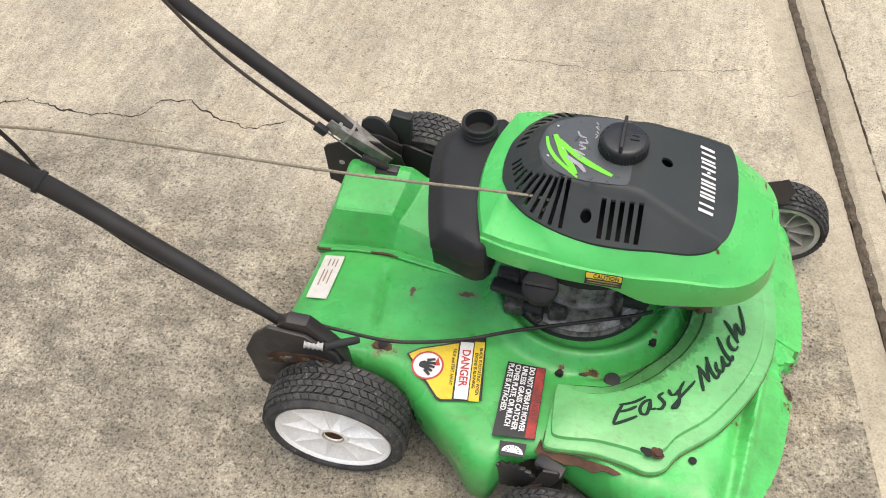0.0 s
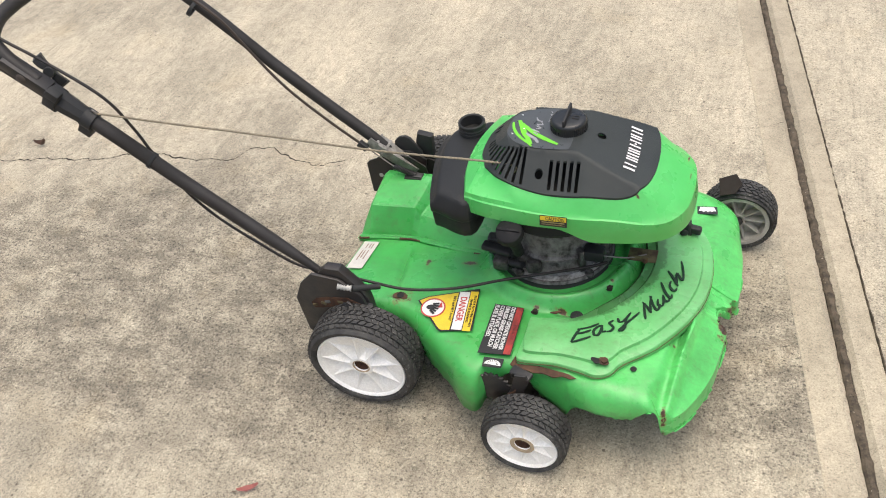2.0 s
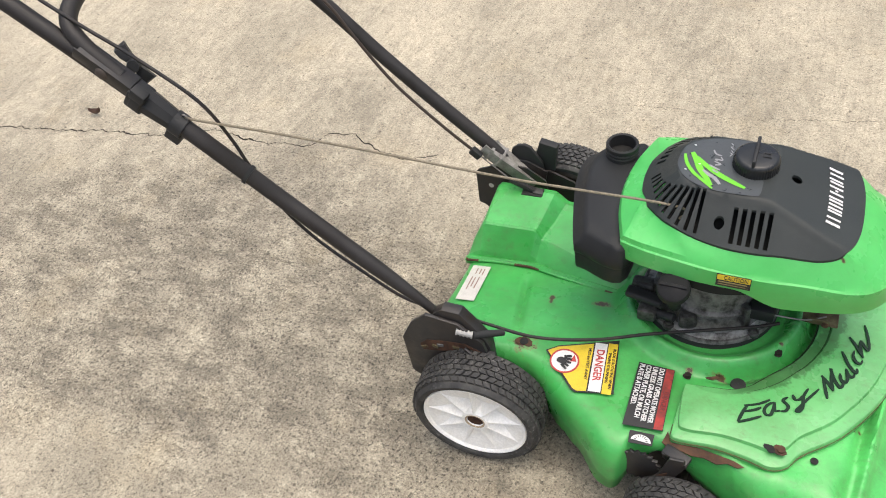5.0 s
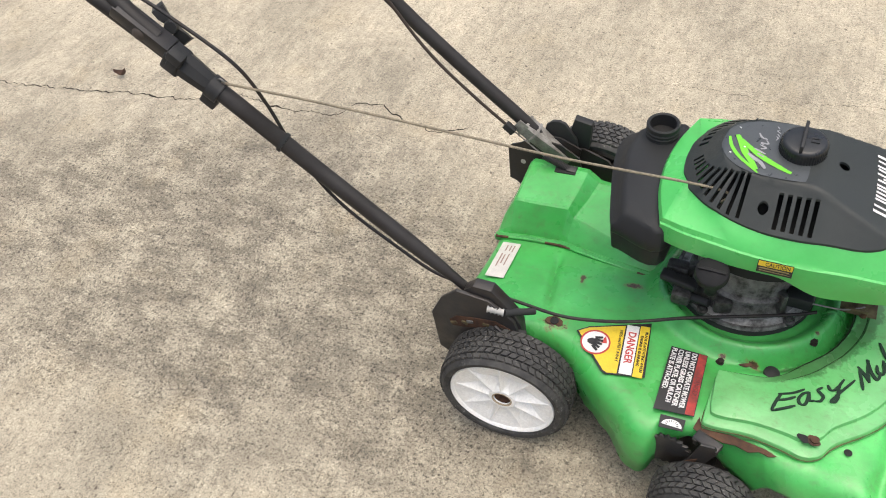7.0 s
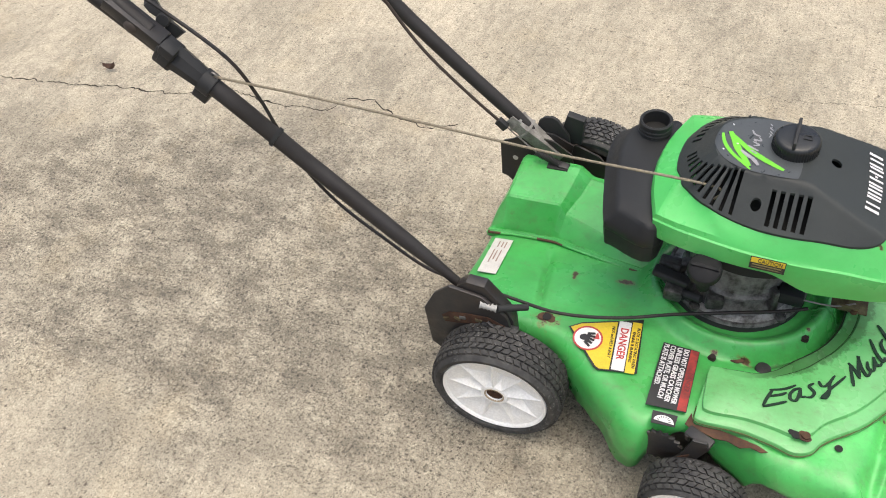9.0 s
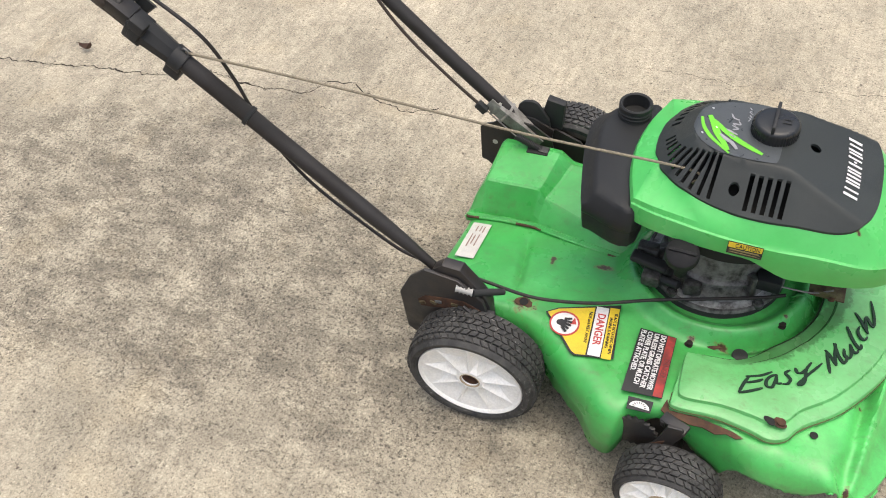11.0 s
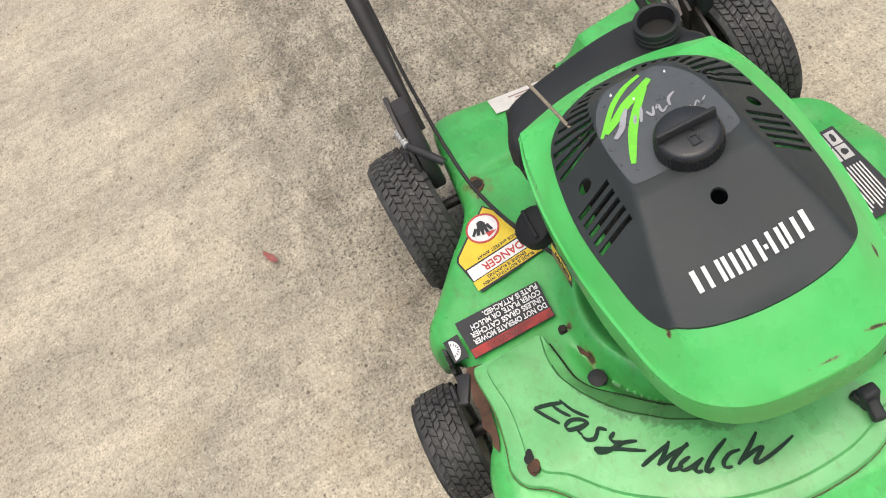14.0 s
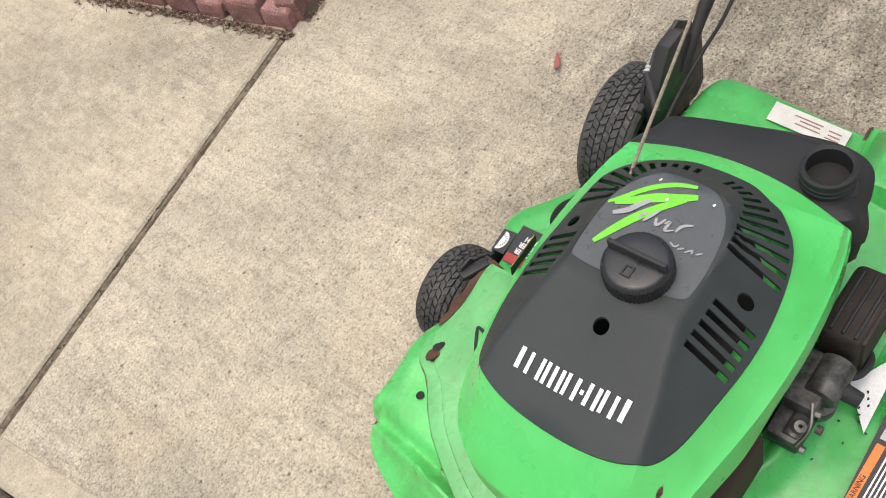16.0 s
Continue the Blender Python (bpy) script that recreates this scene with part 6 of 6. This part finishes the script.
part("white_dial", sheet([(0.4805, 0.1375), (0.503, 0.1403), (0.5065, 0.1335), (0.5075, 0.1295), (0.504, 0.1305), (0.501, 0.1272), (0.4975, 0.1295), (0.4945, 0.1262), (0.491, 0.1287), (0.4875, 0.1252), (0.4845, 0.128), (0.479, 0.1272)], 0.0003, Matrix.Translation((0, 0, fz + 0.0005))), WHITEINK, fg, smooth=False)

# the data plate on the sloping rear
rz = [deck_top(x, -0.08) + 0.0036 for x in (-0.092, -0.06)]
RM = frame_on((-0.0755, -0.073, (rz[0] + rz[1]) / 2 - 0.0016), (0.06, -1, 0.215), (1, 0.06, (rz[1] - rz[0]) / 0.032))
data = part("data_label", sheet([(-0.044, -0.0145), (0.046, -0.0145), (0.046, 0.0145), (-0.044, 0.0145)], 0.0006, RM), ink("dirty_white_label", (0.6, 0.58, 0.53)), mower, "dirty white data label", smooth=False)
part("label_bars", join(*[sheet([(a, b), (a + w, b), (a + w, b + 0.0018), (a, b + 0.0018)], 0.0003, RM @ Matrix.Translation((0, 0, 0.0005))) for a, b, w in ((-0.036, 0.006, 0.016), (-0.036, 0.001, 0.014), (-0.036, -0.005, 0.015), (-0.014, 0.004, 0.03), (-0.012, -0.002, 0.024), (-0.014, -0.007, 0.034))]), ink("faded_brown_print", (0.27, 0.17, 0.13)), data, "rows of faded print", smooth=False)

tri, tz = label_base("triangle_label", [(0.148, 0.131), (0.238, 0.136), (0.199, 0.105)], WHITEINK, "torn white triangular label spotted with oil", 0.002, 0.1535)
part("oil_spots", join(*[ragged(0.2 + 0.006 * k, 0.122 + 0.003 * (k % 3), tz + 0.0006, 0.0017, 0.0014, k, 9) for k in range(6)]), BLACKINK, tri, smooth=False)
rnd = random.Random(9)
for k in range(14):
    x, y = rnd.uniform(0.14, 0.3), rnd.uniform(0.108, 0.145)
    part("oil_speck", ragged(x, y, deck_top(x, y) + 0.003, rnd.uniform(0.0008, 0.002), rnd.uniform(0.0008, 0.0016), k, 9), BLACKINK, deck_ob, smooth=False)
warn, wz = label_base("hazard_label", [(0.19, 0.142), (0.308, 0.148), (0.306, 0.196), (0.188, 0.19)], BLACKINK, "orange and black hazard label with pictograms", 0.0025, 0.1475)
part("orange_band", strip(0.238, 0.306, 0.1485, 0.156, wz + 0.0005), ORANGE, warn, smooth=False)
part("warning_word", letters("WARNING", 0.0072, frame_on((0.286, 0.1523, wz + 0.0009), (-1, 0, 0), (0, -1, 0)), fit=0.03), BLACKINK, warn, smooth=False)
for i in range(2):
    for j in range(3):
        f = part("pictogram", strip(0.193 + 0.021 * i, 0.212 + 0.021 * i, 0.1485 + 0.0135 * j, 0.16 + 0.0135 * j, wz + 0.0005), ink("grey_pictogram", (0.5, 0.49, 0.47)), warn, smooth=False)
        part("symbol", ragged(0.2025 + 0.021 * i, 0.154 + 0.0135 * j, wz + 0.001, 0.006, 0.0035, i * 3 + j, 11), BLACKINK, f, smooth=False)
for k in range(8):
    part("hazard_line", strip(0.242, 0.301 - 0.004 * (k % 3), 0.16 + 0.0036 * k, 0.1615 + 0.0036 * k, wz + 0.0005), WHITEINK, warn, "row of unreadable print", smooth=False)
# caution label on the shroud's side
CM = frame_on((0.3015, -0.1488, 0.3335), (1, 0.02, 0.0), (0, 0.03, 1)) @ Matrix.Translation((0, 0.001, 0.0035)) @ Matrix.Rotation(radians(-10), 4, "X") @ Matrix.Diagonal((0.88, 1.05, 1, 1))
caution = part("caution_label", sheet([(-0.0225, -0.008), (0.0225, -0.008), (0.0225, 0.008), (-0.0225, 0.008)], 0.0006, CM), BLACKINK, shroud_ob, "small yellow and black caution label", smooth=False)
part("yellow_band", sheet([(-0.0215, 0.0005), (0.0215, 0.0005), (0.0215, 0.0072), (-0.0215, 0.0072)], 0.0003, CM @ Matrix.Translation((0, 0, 0.0005))), YELLOW, caution, smooth=False)
part("caution_print", join(*[sheet([(-0.019, b), (a, b), (a, b + 0.0012), (-0.019, b + 0.0012)], 0.0003, CM @ Matrix.Translation((0, 0, 0.0005))) for a, b in ((0.018, -0.0025), (0.016, -0.006))]), ink("tan_print", (0.3, 0.25, 0.1)), caution, "rows of unreadable print", smooth=False)
part("caution_word", letters("CAUTION", 0.0075, CM @ Matrix.Translation((0.003, 0.0038, 0.0008)), fit=0.031), BLACKINK, caution, smooth=False)
part("caution_lines", join(*[sheet([(-0.02, y), (0.02, y), (0.02, y + 0.0008), (-0.02, y + 0.0008)], 0.0003, CM @ Matrix.Translation((0, 0, 0.0006))) for y in (-0.006, -0.0032)]), ink("dull_yellow_print", (0.12, 0.1, 0.05)), caution, smooth=False)

# ---------- brick edging, planting bed and litter ----------
edging = thing("brick_edging", "low edging of weathered red scalloped bricks round the bed", "edging")


def brick_mesh(seed, length=0.124, width=0.045, height=0.052):
    """A moulded edging brick: wavy long sides, tumbled edges."""
    r = random.Random(seed)
    loops = []
    for z, k in ((0.0, 1.0), (height * 0.86, 1.0), (height * 0.97, 0.975), (height, 0.9)):
        pts = []
        for i in range(7):
            t = i / 6
            pts.append((lerp(-length / 2, length / 2, t), -width / 2 + 0.004 * math.sin(t * math.pi * 2)))
        for i in range(7):
            t = 1 - i / 6
            pts.append((lerp(-length / 2, length / 2, t), width / 2 + 0.004 * math.sin(t * math.pi * 2)))
        loops.append([Vector((x * (1 - (1 - k) * 0.6) + r.uniform(-0.0013, 0.0013), y * k + r.uniform(-0.0013, 0.0013), z + r.uniform(-0.0015, 0.0015))) for x, y in pts])
    return brick_data(loft(loops))


def brick_data(bm):
    me = bpy.data.meshes.new("brick")
    bm.to_mesh(me)
    bm.free()
    me.materials.append(BRICKMAT)
    return me


def stepped_brick(seed):
    """A two-part edging brick: a proud block and a lower wing set back from it; its length along x, its front at y = 0."""
    r = random.Random(seed)
    loops = []
    for x, front, back, top in ((0.0, 0.003, 0.064, 0.049), (0.004, 0.0, 0.066, 0.055), (0.074, 0.0, 0.066, 0.056), (0.078, 0.003, 0.066, 0.052), (0.0785, 0.012, 0.066, 0.02), (0.0815, 0.012, 0.066, 0.02), (0.082, 0.007, 0.068, 0.035), (0.086, 0.005, 0.068, 0.039), (0.142, 0.005, 0.066, 0.038), (0.147, 0.008, 0.064, 0.033)):
        j = lambda: r.uniform(-0.001, 0.001)
        loops.append([Vector((x + j(), 0.002, 0)), Vector((x + j(), front * 0.85 + 0.001 + j(), top - 0.006)), Vector((x + j(), front + 0.004, top + j())), Vector((x + j(), lerp(front, back, 0.5), top + j())), Vector((x + j(), back - 0.004, top + j())), Vector((x + j(), back + j(), top - 0.004)), Vector((x + j(), back, 0))])
    return brick_data(loft(loops))


shapes, steps = [brick_mesh(s) for s in range(4)], [stepped_brick(s) for s in range(3)]
rnd = random.Random(3)
for i in range(9):
    b = new("brick", shapes[i % 4])
    b.parent = edging
    p = on_slab(-0.268 - 0.151 * i, -1.014 - 0.004 * i + rnd.uniform(-0.004, 0.004), -0.004 + rnd.uniform(-0.004, 0.002))
    b.matrix_basis = Matrix.Translation(p) @ pose(0, 0, 0, rnd.uniform(-2, 4), rnd.uniform(-3, 3), math.degrees(TURN) + rnd.uniform(5, 10))
for i in range(6):
    b = new("brick", steps[i % 3])
    b.parent = edging
    p = on_slab(-0.178 + rnd.uniform(-0.003, 0.003), -1.144 - 0.171 * i, -0.002 + rnd.uniform(-0.003, 0.003))
    b.matrix_basis = Matrix.Translation(p) @ pose(0, 0, 0, rnd.uniform(-2, 2), rnd.uniform(-2, 2), math.degrees(TURN) + 90 + rnd.uniform(-2, 2))


# low dark brown bank along the long brick row
dirt_strip("edging_dirt", (-1.2, -0.984), (-0.215, -0.986), 0.02, 0.0, 5, "low dark brown bank against the bricks", 0.012, DARKBROWN)


def scatter_mat(name, colors, rough=0.8):
    k = Mat(name, colors[0], rough)
    geo = k.t.nodes.new("ShaderNodeNewGeometry")
    n = len(colors)
    col = k.ramp(geo.outputs["Random Per Island"], [(i / (n - 1), c) for i, c in enumerate(colors)])
    k.set_color(k.mix(0.6, col, k.ramp(k.noise(120, 3), [(0.3, 0.6), (0.7, 1.1)]), "MULTIPLY"))
    return k.bump(k.noise(200, 3), 0.4, 0.001).m


LITTER = scatter_mat("dead_leaf_litter", [(0.06, 0.036, 0.024), (0.15, 0.085, 0.052), (0.2, 0.125, 0.078), (0.085, 0.05, 0.034), (0.29, 0.2, 0.13), (0.16, 0.086, 0.056), (0.05, 0.031, 0.022), (0.46, 0.38, 0.3), (0.14, 0.08, 0.055), (0.34, 0.27, 0.22)])


def leaf(bm, m, length, width, curl, r):
    """A curled dead leaf with an uneven outline."""
    rows = []
    for i in range(6):
        t = i / 5
        w = width * math.sin(math.pi * (0.07 + 0.86 * t)) ** 0.8 / 2 * r.uniform(0.82, 1.12)
        z = curl * length * (t - 0.5) ** 2 * 2
        rows.append([bm.verts.new(m @ Vector((length * (t - 0.5), o * w, z + abs(o) * curl * width * 0.8))) for o in (-1, 0, 1)])
    for a, b in zip(rows, rows[1:]):
        for k in range(2):
            bm.faces.new((a[k], a[k + 1], b[k + 1], b[k]))


bed = bmesh.new()
bmesh.ops.create_grid(bed, x_segments=40, y_segments=40, size=1.0)
for v in bed.verts:
    s, n = -1.19 + v.co.x, -2.05 + v.co.y
    v.co = on_slab(s, n, 0.012 + 0.012 * noise.noise((s * 6, n * 6, 0)))
tagged(part("planting_bed", bed, SOIL, None, "dark mulched soil inside the brick edging", kind="structure"), "", "ground")
lit = bmesh.new()
rnd = random.Random(11)
for i in range(5200):
    near = i < 4200
    s, n = (rnd.uniform(-0.85, -0.25), rnd.uniform(-1.62, -1.045)) if near else (rnd.uniform(-1.7, -0.22), rnd.uniform(-2.6, -1.07))
    m = Matrix.Translation(on_slab(s, n, 0.018 + rnd.uniform(0, 0.022))) @ Euler((rnd.gauss(0, 0.45), rnd.gauss(0, 0.4), rnd.uniform(0, 6.3))).to_matrix().to_4x4()
    if i % 5 < 3:
        leaf(lit, m, rnd.uniform(0.015, 0.065), rnd.uniform(0.001, 0.005), rnd.uniform(-0.1, 0.15), rnd)
    else:
        leaf(lit, m, rnd.uniform(0.016, 0.052) * (1.5 if i % 17 == 0 else 1), rnd.uniform(0.008, 0.03) * (1.4 if i % 17 == 0 else 1), rnd.uniform(-0.4, 0.5), rnd)
for i in range(1700):
    # dirt and crumbs that spill along the foot of the bricks
    s, n = (rnd.uniform(-1.1, -0.2), -0.985 + abs(rnd.gauss(0, 0.012))) if i % 6 == 0 else (-0.176 + abs(rnd.gauss(0, 0.009)), rnd.uniform(-1.75, -0.985))
    m = Matrix.Translation(on_slab(s, n, rnd.uniform(0.0008, 0.004))) @ Euler((rnd.gauss(0, 0.3), rnd.gauss(0, 0.3), rnd.uniform(0, 6.3))).to_matrix().to_4x4()
    leaf(lit, m, rnd.uniform(0.003, 0.014), rnd.uniform(0.0015, 0.006), 0.3, rnd)
tagged(part("leaf_litter", lit, LITTER, None, "brown dead leaves and bark chips covering the bed", kind="stuff"), "", "leaf litter")

GRASSGREEN = scatter_mat("weed_green", [(0.032, 0.08, 0.024), (0.055, 0.125, 0.036), (0.042, 0.1, 0.026)], 0.6)
weed = thing("weed", "small green weed growing beside the bricks", "weed", -0.475, -1.075, 0)
wb = bmesh.new()
rnd = random.Random(4)
for i in range(26):
    a = rnd.uniform(0, 6.3)
    m = Matrix.Translation((0.018 * math.cos(a), 0.014 * math.sin(a), 0.014 + rnd.uniform(0, 0.03))) @ Euler((rnd.gauss(0, 0.4), rnd.uniform(-0.9, 0.0), a)).to_matrix().to_4x4()
    leaf(wb, m, rnd.uniform(0.026, 0.058), rnd.uniform(0.008, 0.016), 0.3, rnd)
part("leaves", wb, GRASSGREEN, weed)
part("stem", tube([(0, 0, -0.02), (0.002, 0.001, 0.02), (0.0, 0.003, 0.045)], 0.0016, 6, 3), GRASSGREEN, weed)


def fallen_leaf(name, x, y, size, turn, colors, label, broad=0.3, curl=0.35):
    ob = thing(name, label, "leaf", x, y, 0.0)
    b = bmesh.new()
    leaf(b, pose(0, 0, 0.0035, 6, -4, turn), size, size * broad, curl, random.Random(7))
    part("blade", b, scatter_mat(name + "_skin", colors, 0.7), ob)
    part("stalk", moved(tube([(-size * 0.45, 0, 0.005), (-size * 0.62, 0.001, 0.004), (-size * 0.8, 0.003, 0.002)], 0.0006, 5, 3), pose(0, 0, 0, 0, 0, turn)), LITTER, ob)
    return ob


fallen_leaf("fallen_leaf", -0.124, -0.495, 0.036, 30, [(0.3, 0.1, 0.085), (0.38, 0.14, 0.12)], "small curled red leaf fallen on the concrete")
fallen_leaf("dead_leaf", -1.15, 0.264, 0.029, 20, [(0.08, 0.045, 0.03), (0.12, 0.07, 0.05)], "curled dark brown leaf fallen on the concrete", 0.6, 0.7)
fallen_leaf("dead_leaf", -0.415, -1.053, 0.062, 62, [(0.1, 0.062, 0.038), (0.16, 0.1, 0.065)], "curled brown leaf lying beside the weed", 0.42, 0.4)
fallen_leaf("dead_leaf", -0.452, -1.05, 0.05, -20, [(0.085, 0.05, 0.032), (0.13, 0.08, 0.052)], "dark brown leaf lying beside the weed", 0.4, 0.5)
fallen_leaf("pale_leaf", -0.076, -1.312, 0.05, 40, [(0.3, 0.275, 0.255), (0.42, 0.385, 0.36)], "pale grey dead leaf lying on the bed", 0.8, 0.3).location.z = 0.045
fallen_leaf("pale_petal", -0.52, -1.267, 0.034, 70, [(0.62, 0.5, 0.47), (0.75, 0.66, 0.62)], "pale pink fallen petal on the leaf litter", 0.6, 0.4).location.z = 0.045
twig = tagged(part("twig", tube([(-0.262, -1.02, 0.003), (-0.245, -1.012, 0.004), (-0.222, -0.992, 0.003)], 0.0012, 6, 4), LITTER, None, "thin dry twig lying on the concrete"), "", "twig")

# the crack that wanders across the driveway
CRACK = [(-2.6, 0.02), (-1.7, 0.12), (-1.205, 0.193), (-1.052, 0.225), (-0.955, 0.235), (-0.839, 0.287), (-0.699, 0.274), (-0.598, 0.29), (-0.577, 0.337), (-0.52, 0.346), (-0.443, 0.313), (-0.365, 0.304), (-0.32, 0.332), (-0.22, 0.41), (-0.1, 0.5), (0.0, 0.583), (0.145, 0.59), (0.262, 0.592), (0.429, 0.633), (0.53, 0.644)]


def crack(line, width, seed, name, label, z=0.0006):
    r = random.Random(seed)
    pts = []
    for (x0, y0), (x1, y1) in zip(line, line[1:]):
        k = max(int(math.hypot(x1 - x0, y1 - y0) / 0.006), 1)
        pts += [(lerp(x0, x1, i / k) + r.gauss(0, 0.001), lerp(y0, y1, i / k) + r.gauss(0, 0.0016) + 0.012 * noise.noise((lerp(x0, x1, i / k) * 22, seed, 0)) + 0.005 * noise.noise((lerp(x0, x1, i / k) * 60, seed, 3))) for i in range(k)]
    pts.append(line[-1])
    bm = bmesh.new()
    row = []
    for x, y in pts:
        w = width * (r.uniform(0.2, 0.7) + 0.8 * max(noise.noise((x * 14, y * 14, seed)), 0))
        row.append((bm.verts.new((x, y - w, z)), bm.verts.new((x, y + w, z))))
    for a, b in zip(row, row[1:]):
        bm.faces.new((a[0], b[0], b[1], a[1]))
    return tagged(part(name, bm, CRACKED, None, label, smooth=False, kind="structure"), "", "crack")


crack(CRACK[:13], 0.0024, 2, "crack_1", "fine dark crack across the concrete")
crack(CRACK[12:], 0.0006, 6, "crack_3", "hairline end of the crack")
crack([(-0.7, 0.275), (-0.62, 0.255), (-0.52, 0.262), (-0.42, 0.25)], 0.0005, 5, "crack_2", "hairline branch of the crack")
crack([(0.565, 0.592), (0.576, 0.596), (0.605, 0.609)], 0.0009, 7, "crack_4", "short crack across the tooled margin", -0.0024)
